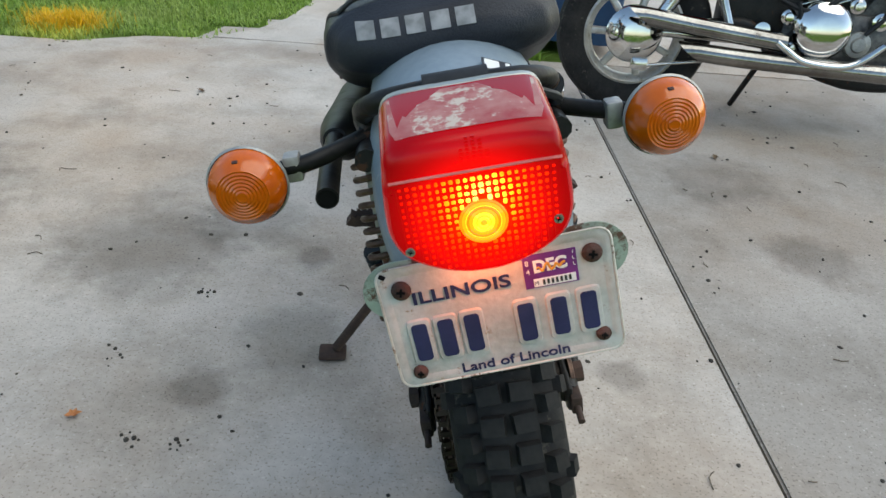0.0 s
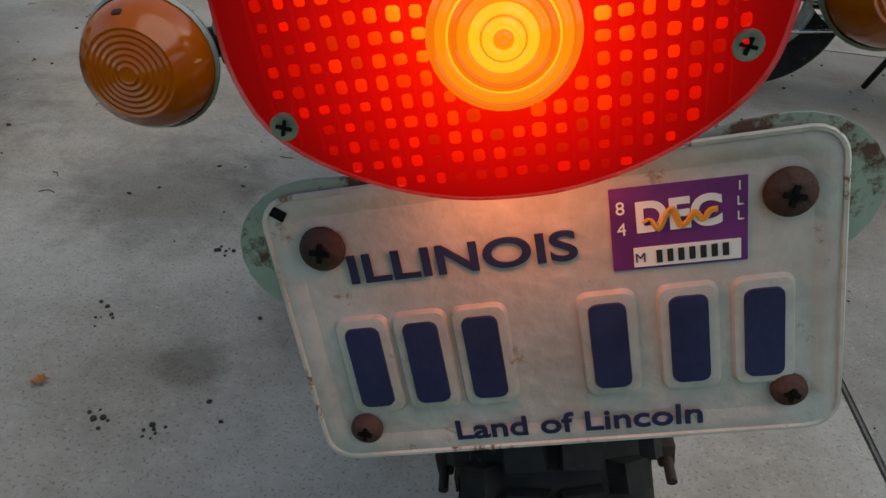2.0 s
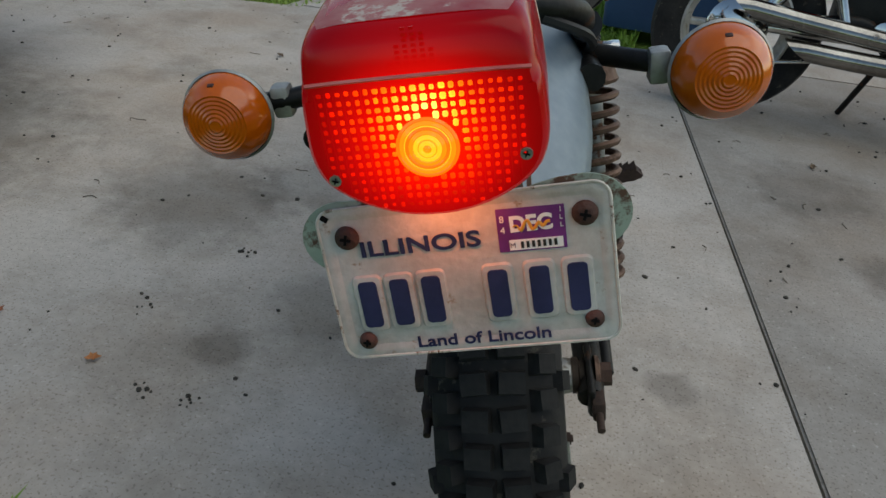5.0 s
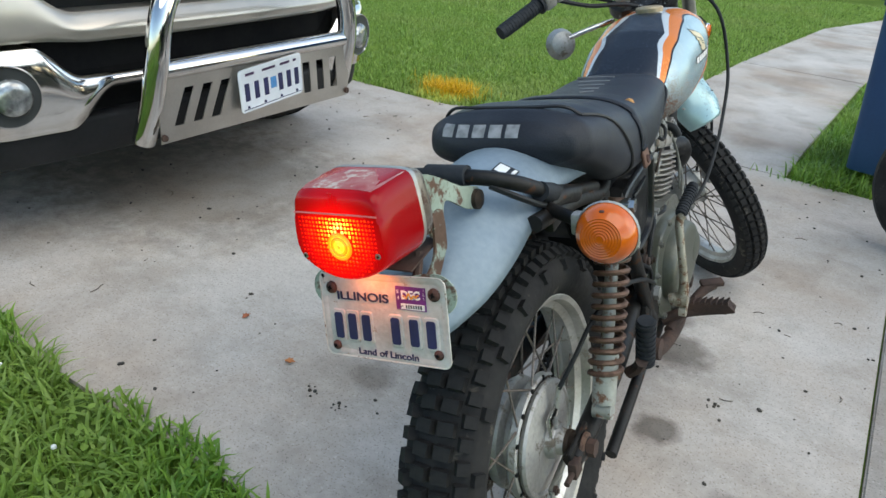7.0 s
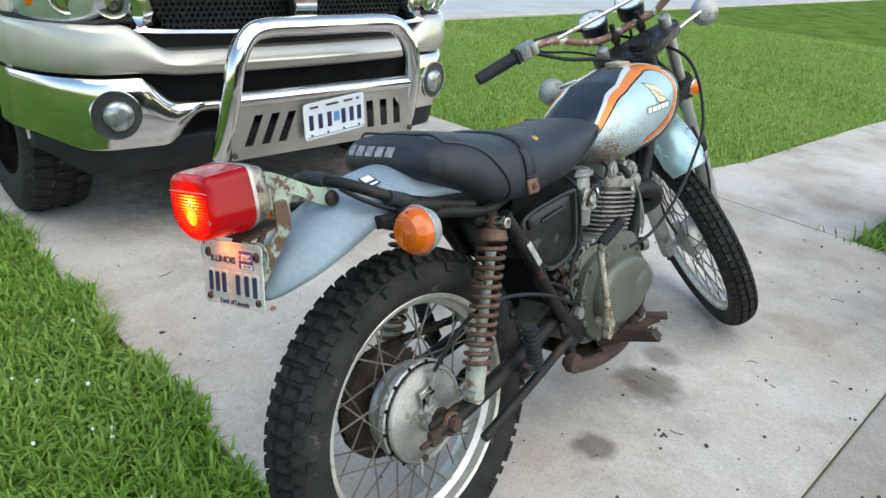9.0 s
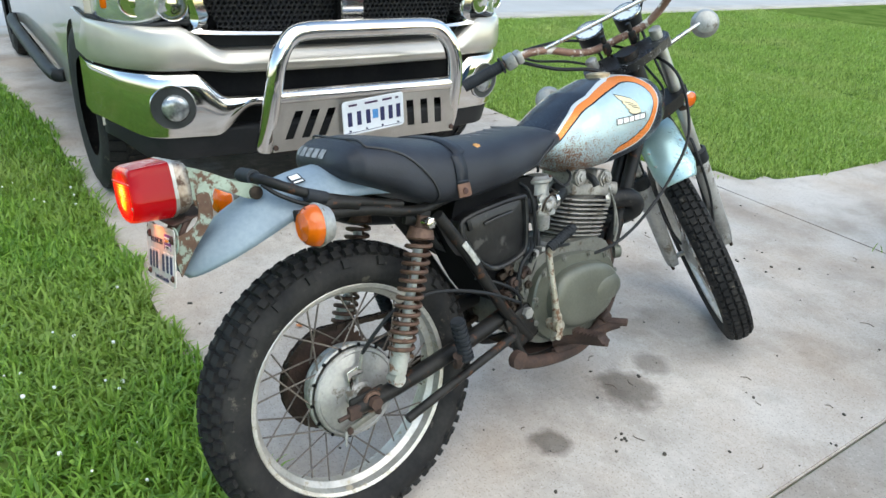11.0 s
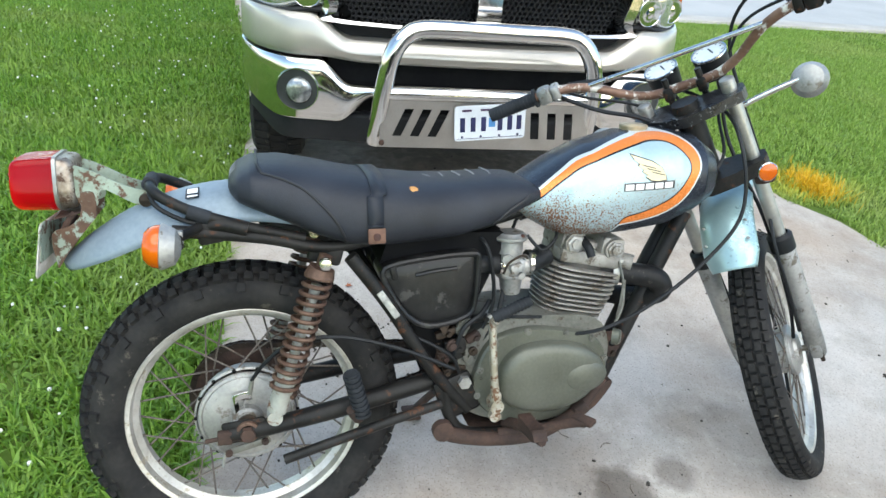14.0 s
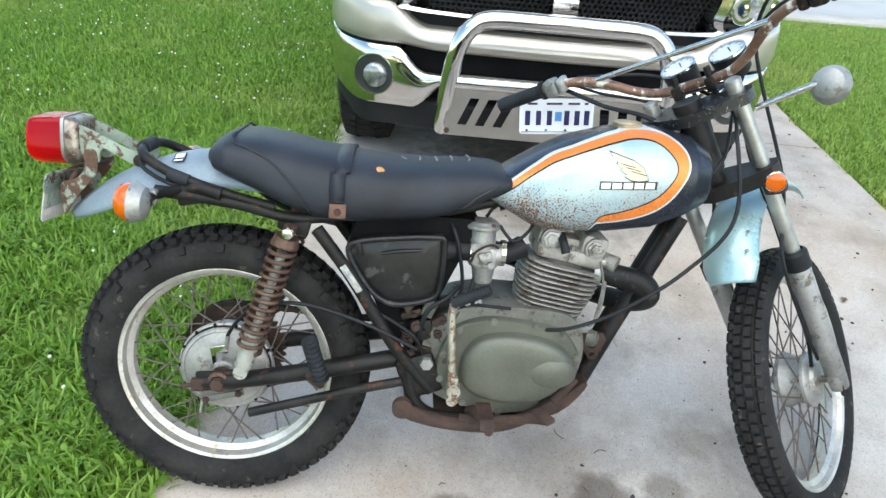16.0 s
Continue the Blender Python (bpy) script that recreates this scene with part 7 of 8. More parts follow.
for side in (1, -1):
    b = B()
    prism(b, side_outline, side * 0.92, side * 1.01, 0.012)
    b.transform(SWAP)
    part("body_side", b, M_TRUCKPAINT, truck, "pewter body side with wheel arches")
    for wx, nm in ((FWX, "front"), (RWX, "rear")):
        wm = pose(wx, side * 0.885, 0.395, 0, 0, 90)
        b = B()
        lathe(b, [(-0.12, 0.23), (-0.132, 0.3), (-0.13, 0.35), (-0.11, 0.385), (-0.06, 0.395), (0.06, 0.395), (0.11, 0.385), (0.13, 0.35), (0.132, 0.3), (0.12, 0.23)], None, 56)
        w = part("wheel", b, M_RUBBER, truck, "black truck tyre on a chrome wheel")
        w.matrix_local = wm
        b = B()
        for k in range(44):
            for sx in (-1, 0, 1):
                box(b, (0.068, 0.044, 0.008), pose(0, 0, 0, 360 / 44 * (k + 0.5 * (sx != 0)), 0, 0) @ pose(sx * 0.078, 0, 0.394, 0, sx * 12, 0))
        tagged(part("tread", b, M_RUBBER, w, smooth=False), kind="stuff")
        b = B()
        o = -1 if side > 0 else 1
        lathe(b, [(o * 0.1, 0.235), (o * 0.118, 0.228), (o * 0.1, 0.215), (o * 0.06, 0.2), (o * 0.05, 0.19)], None, 48)
        part("rim", b, M_BRIGHT, w, "chrome wheel rim")
        for k in range(5):
            b = B()
            box(b, (0.04, 0.06, 0.17), pose(0, 0, 0, 72 * k, 0, 0) @ pose(o * 0.09, 0, 0.12), 0.012)
            part("wheel_spoke", b, M_BRIGHT, w)
        b = B()
        lathe(b, [(o * 0.06, 0.07), (o * 0.115, 0.065), (o * 0.125, 0.04), (o * 0.125, 0.0)], None, 28)
        lathe(b, [(o * -0.05, 0.0), (o * -0.05, 0.2), (o * 0.03, 0.2)], None, 28)
        part("hub", b, M_CHROME, w)
    b = B()
    tube(b, [(-1.65, side * 1.0, 0.42), (-1.8, side * 1.06, 0.42), (-3.6, side * 1.06, 0.42), (-3.8, side * 1.0, 0.42)], 0.035, 14)
    part("side_step", b, M_TRIM, truck, "black tubular side step")
    b = B()
    box(b, (0.1, 0.22, 0.2), pose(-1.75, side * 1.12, 1.42), 0.03)
    part("door_mirror", b, M_TRIM, truck)
    b = B()
    box(b, (0.9, 0.006, 0.36), pose(-2.35, side * 0.93, 1.5), 0.0)
    box(b, (0.75, 0.006, 0.34), pose(-3.25, side * 0.93, 1.5), 0.0)
    part("side_window", b, M_TRIM, truck, "dark side windows")
b = B()
rings = []
for x, top, w in ((-0.3, 1.2, 0.72), (-0.36, 1.25, 0.84), (-0.6, 1.29, 0.9), (-1.2, 1.33, 0.92), (-1.8, 1.36, 0.92)):
    rings.append([Vector((x, w * math.sin(a), 1.12 + (top - 1.12) * math.cos(a) ** 0.6)) for a in np.linspace(-math.pi / 2 + 0.01, math.pi / 2 - 0.01, 15)] + [Vector((x, w, 1.1)), Vector((x, -w, 1.1))])
loft(b, rings)
part("hood", b, M_TRUCKPAINT, truck, "pewter hood")
b = B()
loft(b, [[Vector((x, y * w, z)) for y in (-1, 1)] for x, w, z in ((-1.75, 0.86, 1.33), (-2.4, 0.72, 1.86))], closed_ring=False)
part("windscreen", b, M_TRIM, truck, "dark windscreen")
b = B()
loft(b, [[Vector((x, y, z)) for x, z in ((-1.78, 1.24), (-2.42, 1.87), (-2.6, 1.9), (-3.6, 1.89), (-3.85, 1.8), (-3.9, 1.24))] for y in (-0.92, -0.72, 0.72, 0.92)])
for v in b.verts:
    if v.co.z > 1.7 and abs(v.co.y) > 0.8:
        v.co.y *= 0.82
part("cab", b, M_TRUCKPAINT, truck, "pewter cab")
b = B()
box(b, (1.8, 1.8, 0.05), pose(-4.85, 0, 0.75))
box(b, (0.05, 1.8, 0.5), pose(-5.72, 0, 1.0), 0.01)
box(b, (0.05, 1.8, 0.5), pose(-3.95, 0, 1.0), 0.01)
part("bed", b, M_TRUCKPAINT, truck)
b = B()
box(b, (5.0, 1.3, 0.3), pose(-3.0, 0, 0.55), 0.05)
box(b, (0.7, 1.7, 0.5), pose(-0.75, 0, 0.85), 0.05)
bar(b, (FWX, -0.75, 0.395), (FWX, 0.75, 0.395), 0.05)
bar(b, (RWX, -0.75, 0.395), (RWX, 0.75, 0.395), 0.06)
part("chassis", b, M_DARK, truck, "dark chassis and axles")

# ---- cruiser motorcycle parked beyond ----
CM = pose(0.72, 3.1, 0, 0, 0, -5) @ pose(0, 0, 0, -7, 0, 0)
cruiser = thing("cruiser_motorcycle", CM, "red cruiser motorcycle with chrome engine and slash-cut exhausts", "motorcycle")
for wx, R, half, rr, nm in ((0.0, 0.315, 0.068, 0.2, "rear_wheel"), (1.62, 0.33, 0.05, 0.235, "front_wheel")):
    b = B()
    lathe(b, [(-half * 0.7, rr), (-half * 0.98, rr + 0.04), (-half, R - 0.04), (-half * 0.8, R - 0.014), (-half * 0.4, R - 0.002), (0, R), (half * 0.4, R - 0.002), (half * 0.8, R - 0.014), (half, R - 0.04), (half * 0.98, rr + 0.04), (half * 0.7, rr)], None, 56)
    cw = part(nm, b, M_RUBBER, cruiser, "black tyre on a cast alloy wheel")
    cw.matrix_local = pose(wx, 0, R, 0, 0, 90)
    b = B()
    lathe(b, [(-half * 0.72, rr + 0.004), (-half * 0.8, rr - 0.006), (-half * 0.6, rr - 0.02), (-0.02, rr - 0.03), (0.02, rr - 0.03), (half * 0.6, rr - 0.02), (half * 0.8, rr - 0.006), (half * 0.72, rr + 0.004)], None, 56)
    part("rim", b, M_RIM, cw, "cream alloy rim")
    for k in range(7):
        b = B()
        box(b, (0.05, 0.028, rr - 0.06), pose(0, 0, 0, 360 / 7 * k + 12, 0, 0) @ pose(0, 0, 0.04 + (rr - 0.06) / 2), 0.009)
        part("wheel_spoke", b, M_RIM, cw)
    b = B()
    lathe(b, [(-0.075, 0.0), (-0.075, 0.04), (-0.065, 0.1), (-0.05, 0.115), (-0.02, 0.115), (0.02, 0.11), (0.06, 0.1), (0.075, 0.03), (0.075, 0.0)], None, 36)
    part("hub", b, M_BRIGHT, cw, "chrome hub cover")


M_ENGINE = surface("dark oily engine", (0.03, 0.03, 0.032), (0.14, 0.135, 0.13), 0.4, 0.6, scale=22, fine=90, bump=0.3)


def cpart(name, mat, label, fn):
    b = B()
    fn(b)
    return part(name, b, mat, cruiser, label)


def slash_pipe(b, p0, p1, p2, r):
    """Pipe with its rear mouth cut on the slant."""
    line = smooth_path([p0, p1, p2], 6)
    rings = []
    for i, q in enumerate(line):
        ring = []
        for k in range(20):
            a = 2 * math.pi * k / 20
            off = Vector((0, r * math.cos(a), r * math.sin(a)))
            ring.append(q + off + Vector((-0.05 * math.sin(a) + 0.02 * math.cos(a) if i == 0 else 0, 0, 0)))
        rings.append(ring)
    loft(b, rings, caps=False)
    return rings[0]


for p0, p1, p2 in (((0.0, -0.18, 0.402), (0.22, -0.18, 0.378), (0.56, -0.17, 0.345)), ((0.21, -0.185, 0.285), (0.5, -0.185, 0.272), (1.05, -0.17, 0.262))):
    b = B()
    mouth = slash_pipe(b, p0, p1, p2, 0.036)
    pipe = part("exhaust", b, M_CHROME_DIM, cruiser, "chrome slash-cut exhaust")
    b = B()
    c = sum(mouth, Vector()) / len(mouth)
    b.faces.new([b.verts.new(c + (q - c) * 0.93 + Vector((0.004, 0, 0))) for q in mouth])
    part("mouth", b, M_DARK, pipe)
cpart("engine_cover", M_BRIGHT, "round chrome engine cover", lambda b: lathe(b, [(0.0, 0.0), (0.0, 0.11), (0.03, 0.108), (0.05, 0.09), (0.06, 0.05), (0.062, 0.0)], pose(0.69, -0.13, 0.4) @ pose(0, 0, 0, 0, 0, -90), 36))
cpart("engine_case", M_ENGINE, "aluminium engine case", lambda b: (box(b, (0.55, 0.24, 0.24), pose(0.82, 0, 0.36), 0.05), box(b, (0.2, 0.2, 0.3), pose(0.72, 0, 0.55, 0, -20, 0), 0.03), box(b, (0.2, 0.2, 0.3), pose(0.98, 0, 0.55, 0, 25, 0), 0.03)))
for k in range(7):
    cpart("cooling_fin", M_CHROME, "", lambda b, k=k: (box(b, (0.23, 0.24, 0.006), pose(0.72 - 0.012 * k, 0, 0.5 + 0.028 * k, 0, -20, 0), 0.002)))
    cpart("cooling_fin", M_CHROME, "", lambda b, k=k: (box(b, (0.23, 0.24, 0.006), pose(0.97 + 0.013 * k, 0, 0.5 + 0.026 * k, 0, 25, 0), 0.002)))
cpart("pedal_linkage", M_BRIGHT, "chrome footpeg linkage", lambda b: tube(b, [(0.52, -0.2, 0.35), (0.57, -0.2, 0.32), (0.645, -0.21, 0.285), (0.8, -0.21, 0.287), (0.91, -0.2, 0.37)], 0.014, 10))
cpart("frame_cover", M_BLACK, "black frame and side cover", lambda b: (box(b, (0.35, 0.2, 0.22), pose(0.5, 0, 0.47), 0.03), tube(b, [(0.1, -0.1, 0.34), (0.4, -0.1, 0.4), (0.55, -0.1, 0.3), (0.9, -0.09, 0.2), (1.2, -0.05, 0.3), (1.32, 0, 0.8)], 0.022, 10)))
for k, (x, z, r) in enumerate(((0.56, 0.44, 0.03), (0.6, 0.33, 0.022), (0.84, 0.36, 0.05), (0.9, 0.45, 0.035), (0.8, 0.5, 0.03), (0.63, 0.53, 0.028), (0.98, 0.36, 0.03))):
    cpart("engine_cap", (M_BRIGHT, M_CHROME, M_ALU)[k % 3], "chrome engine cap", lambda b: lathe(b, [(0.0, r), (0.012, r * 0.95), (0.016, r * 0.6), (0.026, r * 0.5), (0.028, 0.0)], pose(x, -0.125, z) @ pose(0, 0, 0, 0, 0, -90), 20))
for pts in ([(0.52, -0.13, 0.5), (0.62, -0.16, 0.47), (0.72, -0.16, 0.52), (0.78, -0.13, 0.6)], [(0.56, -0.14, 0.36), (0.6, -0.16, 0.42), (0.58, -0.15, 0.5)], [(0.85, -0.15, 0.4), (0.92, -0.15, 0.5), (0.9, -0.13, 0.62)]):
    cpart("engine_hose", M_CABLE, "black engine hose", lambda b: tube(b, pts, 0.009, 8))
cpart("swingarm_bolt", M_BRIGHT, "chrome pivot cap", lambda b: lathe(b, [(0, 0.032), (0.02, 0.03), (0.026, 0.0)], pose(0.47, -0.13, 0.385) @ pose(0, 0, 0, 0, 0, -90), 18))
cpart("brake_rod", M_CHROME, "chrome brake rod", lambda b: (bar(b, (0.02, -0.13, 0.2), (0.42, -0.13, 0.27), 0.007), box(b, (0.07, 0.02, 0.05), pose(0.03, -0.13, 0.21), 0.01), bar(b, (0.1, -0.11, 0.34), (0.45, -0.11, 0.34), 0.02)))
cpart("shock", M_CHROME, "chrome shock absorber", lambda b: (bar(b, (0.06, -0.13, 0.36), (0.2, -0.13, 0.62), 0.028, 16), bar(b, (0.3, -0.12, 0.5), (0.36, -0.14, 0.36), 0.02)))


def fender_arc(b, cx_, R, a0, a1, w, cz_=0.315):
    rings = []
    for a in np.linspace(radians(a0), radians(a1), 22):
        c = Vector((cx_ - R * math.cos(a), 0, cz_ + R * math.sin(a)))
        n_ = Vector((-math.cos(a), 0, math.sin(a)))
        rings.append([c + Vector((0, w * math.sin(t * 1.4), 0)) - n_ * 0.06 * (1 - math.cos(t * 1.3)) for t in np.linspace(-1, 1, 13)])
    loft(b, rings, closed_ring=False)


fd = cpart("rear_fender", M_REDPAINT, "glossy red rear fender", lambda b: fender_arc(b, 0.03, 0.385, 50, 150, 0.1))
fd.modifiers.new("thick", "SOLIDIFY").thickness = 0.005
fd = cpart("front_fender", M_REDPAINT, "glossy red front fender", lambda b: fender_arc(b, 1.62, 0.37, 30, 140, 0.075, 0.33))
fd.modifiers.new("thick", "SOLIDIFY").thickness = 0.005
cpart("tail_lamp", surface("unlit red lens", (0.3, 0.008, 0.012), (0.4, 0.012, 0.018), 0.15, coat=0.4), "red tail lamp", lambda b: box(b, (0.09, 0.13, 0.06), pose(-0.31, 0, 0.66, 0, -10, 0), 0.018))
cpart("tail_lamp_base", M_BRIGHT, "chrome tail lamp base", lambda b: (box(b, (0.05, 0.1, 0.06), pose(-0.25, 0, 0.655), 0.01), box(b, (0.09, 0.015, 0.1), pose(-0.2, -0.08, 0.68, 0, 30, 0), 0.006)))
cpart("seat", M_SEAT, "black cruiser seat", lambda b: (box(b, (0.7, 0.26, 0.12), pose(0.45, 0, 0.72), 0.05, 3), box(b, (0.3, 0.22, 0.14), pose(0.1, 0, 0.8), 0.05, 3)))
cpart("fuel_tank", M_REDPAINT, "glossy red teardrop tank", lambda b: loft(b, [[Vector((x, q.x, q.z)) for q in superring(0, 0, 0.85, w, h, 2.3, 24)] for x, w, h in ((0.75, 0.04, 0.04), (0.85, 0.1, 0.09), (1.05, 0.14, 0.13), (1.2, 0.12, 0.12), (1.27, 0.04, 0.06))]))
cpart("fork", M_CHROME, "chrome fork", lambda b: [bar(b, (1.64, s * 0.09, 0.32), (1.32, s * 0.09, 0.95), 0.022) for s in (1, -1)])
cpart("handlebar", M_CHROME, "chrome handlebar", lambda b: tube(b, [(0.98, -0.4, 1.02), (1.1, -0.33, 1.06), (1.3, -0.15, 1.02), (1.32, 0, 1.0), (1.3, 0.15, 1.02), (1.1, 0.33, 1.06), (0.98, 0.4, 1.02)], 0.013, 10))
cpart("headlamp", M_BRIGHT, "chrome headlamp", lambda b: lathe(b, [(-0.1, 0.0), (-0.06, 0.07), (0.05, 0.09), (0.06, 0.085), (0.065, 0.0)], pose(1.45, 0, 0.9), 24))
cpart("side_stand", M_BLACK, "black side stand", lambda b: bar(b, (0.53, -0.02, 0.25), (0.5, 0.17, 0.03), 0.012))

# ---- recycling bin ----
wheelie = thing("wheeled_bin", pose(0.55, 4.17, 0, 0, 0, -6), "tall blue plastic wheeled bin with lid", "bin")
b = B()
loft(b, [[Vector((x * w, y * w + oy, z)) for x, y in rounded_rect(1, 1, 0.08)] for z, w, oy in ((0.05, 0.5, 0), (0.06, 0.56, 0), (0.83, 0.655, 0), (0.832, 0.675, 0), (0.9, 0.685, 0))])
part("body", b, M_BIN, wheelie, "blue moulded bin body")
b = B()
loft(b, [[Vector((x * w, y * w * 1.05, z)) for x, y in rounded_rect(1, 1, 0.1)] for z, w in ((0.9, 0.69), (0.86, 0.77), (0.865, 0.785), (0.95, 0.76), (0.955, 0.72), (1.06, 0.71), (1.09, 0.66), (1.11, 0.5))])
part("lid", b, M_BIN, wheelie, "domed blue lid with lip")
for s in (1, -1):
    b = B()
    lathe(b, [(-0.03, 0.0), (-0.03, 0.1), (0.03, 0.1), (0.03, 0.0)], pose(s * 0.27, 0.24, 0.1), 24)
    part("bin_wheel", b, M_RUBBER, wheelie)
b = B()
bar(b, (-0.25, 0.4, 0.98), (0.25, 0.4, 0.98), 0.014)
part("handle", b, M_BIN, wheelie)

# ---- grass ----


def grass_material(name, a, c, tip):
    m = bpy.data.materials.new(name)
    m.use_nodes = True
    n, l = nodes_of(m)
    bs = n["Principled BSDF"]
    geo = n.new("ShaderNodeNewGeometry")
    mx = n.new("ShaderNodeMix")
    mx.data_type = "RGBA"
    mx.inputs["A"].default_value, mx.inputs["B"].default_value = (*a, 1), (*c, 1)
    l.new(geo.outputs["Random Per Island"], mx.inputs["Factor"])
    tx = n.new("ShaderNodeTexNoise")
    tx.inputs["Scale"].default_value, tx.inputs["Detail"].default_value = 0.9, 5
    l.new(geo.outputs["Position"], tx.inputs["Vector"])
    mr = n.new("ShaderNodeMapRange")
    mr.inputs["From Min"].default_value, mr.inputs["From Max"].default_value = 0.48, 0.72
    mr.inputs["To Max"].default_value = 0.55
    l.new(tx.outputs["Fac"], mr.inputs["Value"])
    m2 = n.new("ShaderNodeMix")
    m2.data_type = "RGBA"
    m2.inputs["B"].default_value = (*tip, 1)
    l.new(mr.outputs[0], m2.inputs["Factor"])
    l.new(mx.outputs["Result"], m2.inputs["A"])
    l.new(m2.outputs["Result"], bs.inputs["Base Color"])
    bs.inputs["Roughness"].default_value = 0.5
    tr, ad = n.new("ShaderNodeBsdfTranslucent"), n.new("ShaderNodeMixShader")
    ad.inputs[0].default_value = 0.4
    l.new(m2.outputs["Result"], tr.inputs["Color"])
    l.new(bs.outputs[0], ad.inputs[1])
    l.new(tr.outputs[0], ad.inputs[2])
    l.new(ad.outputs[0], n["Material Output"].inputs["Surface"])
    return m


M_GRASS = grass_material("lawn grass", (0.1, 0.22, 0.024), (0.26, 0.43, 0.06), (0.33, 0.38, 0.1))
# Lighter copy of M_GRASS; the far lawn's bright haze is put into its colour.
M_MOWN_LIT = grass_material("mown lawn, light in its colour", (0.175, 0.3, 0.045), (0.36, 0.5, 0.105), (0.43, 0.46, 0.15))
# Grass coloured yellow for a patch of warm light on the verge.
M_GLOW_GRASS = grass_material("grass with yellow glow in its colour", (0.42, 0.32, 0.02), (0.62, 0.46, 0.03), (0.55, 0.4, 0.04))
rng = np.random.default_rng(7)


def blades(name, xy, length, width, material, label, lean=0.6, z0=-0.018):
    """Bent tapering blades, three joints each, as one mesh."""
    n = len(xy)
    ln = length * rng.uniform(0.55, 1.25, n)
    az, bend = rng.uniform(0, 2 * np.pi, n), rng.uniform(0.1, lean, n)
    wd = width * rng.uniform(0.6, 1.3, n)
    d = np.stack([np.cos(az), np.sin(az)], 1)
    s = np.stack([-np.sin(az), np.cos(az)], 1)
    tw = rng.uniform(-0.6, 0.6, n)
    s = s * np.cos(tw)[:, None] + d * np.sin(tw)[:, None]
    co = np.zeros((n, 7, 3))
    for j, (t, w) in enumerate(((0, 0.8), (0.4, 1.0), (0.75, 0.7))):
        out = ln * bend * t ** 1.8
        h = ln * t * (1 - 0.35 * bend * t)
        for k, sg in enumerate((-1, 1)):
            co[:, 2 * j + k, :2] = xy + d * out[:, None] + s * (sg * 0.5 * wd * w)[:, None]
            co[:, 2 * j + k, 2] = z0 + h
    co[:, 6, :2] = xy + d * (ln * bend)[:, None]
    co[:, 6, 2] = z0 + ln * (1 - 0.42 * bend)
    base = (np.arange(n) * 7)[:, None]
    quads = np.concatenate([base + np.array([[0, 1, 3, 2]]), base + np.array([[2, 3, 5, 4]])], 1).reshape(-1, 4)
    tris = base + np.array([[4, 5, 6]])
    me = bpy.data.meshes.new(name)
    me.vertices.add(n * 7)
    me.vertices.foreach_set("co", co.ravel())
    nq, nt = len(quads), len(tris)
    me.loops.add(nq * 4 + nt * 3)
    me.loops.foreach_set("vertex_index", np.concatenate([quads.ravel(), tris.ravel()]))
    me.polygons.add(nq + nt)
    me.polygons.foreach_set("loop_start", np.concatenate([np.arange(nq) * 4, nq * 4 + np.arange(nt) * 3]))
    me.update(calc_edges=True)
    me.materials.append(material)
    return tagged(new(name, me), label, "grass", kind="stuff")


def scatter(x0, x1, y0, y1, per_m2, keep):
    n = int((x1 - x0) * (y1 - y0) * per_m2)
    xy = np.stack([rng.uniform(x0, x1, n), rng.uniform(y0, y1, n)], 1)
    return xy[keep(xy[:, 0], xy[:, 1])]


def wob(x, k):
    return 0.02 * np.sin(x * 9 + k) + 0.015 * np.sin(x * 23 + 2 * k)


def left_lawn(x, y):
    return y < 0.69 + 0.045 * x - 0.12 * np.maximum(0, -x - 3.5) + 0.014 + wob(x, 1)


def walk_left(y):
    return np.interp(y, [3.7, 3.92, 4.2, 4.6, 6.6, 9.6, 12.8], [-1.28, -1.1, -1.0, -0.96, -0.98, -0.86, -0.1])


def walk_right(y):
    return np.interp(y, [3.7, 4.4, 6.6, 9.6, 12.8], [0.02, 0.0, -0.02, 0.1, 0.9])


def far_lawn(x, y):
    edge = np.where(x > -1.7, 3.7, 3.44 + 0.02 * (x + 4) + 0.12 * np.maximum(0, -x - 4.2))
    edge = np.where((x > -1.8) & (x < -1.2), 3.66, edge)
    old = ((x > -1.38) & (x < -1.07) & (y > 3.71) & (y < 4.0)) | ((x > -1.13) & (y > 3.94) & (y < 4.23))
    return (y > edge + wob(x, 3)) & (x < walk_left(y) + wob(y, 5)) & (x > -7.5 - 0.07 * (y - 10)) & ~(old & (rng.random(len(x)) < 0.9))


def clumpy(xy, scale, keep):
    v = np.array([noise.noise((x * scale, y * scale, 3.3)) for x, y in xy])
    return xy[rng.random(len(xy)) < np.clip(keep + v * 0.9, 0.12, 1)]


blades("near_grass", clumpy(scatter(-2.6, 0.9, -1.0, 0.9, 10000, left_lawn), 6, 0.75), 0.075, 0.0085, M_GRASS, "dense bright green lawn grass along the driveway", 1.2)
blades("side_grass", np.concatenate([scatter(-7.5, -2.6, -4.0, 0.7, 4000, left_lawn), scatter(-2.6, 1.5, -3.5, -1.0, 2200, left_lawn)]), 0.06, 0.008, M_GRASS, "green lawn beside the driveway", 1.1)
blades("far_grass", np.concatenate([scatter(-7.6, -0.8, 3.3, 7.0, 5200, far_lawn), scatter(-9, -0.5, 7.0, 13, 1600, far_lawn)]), 0.048, 0.0062, M_MOWN_LIT, "mown green lawn across the driveway", 1.1)
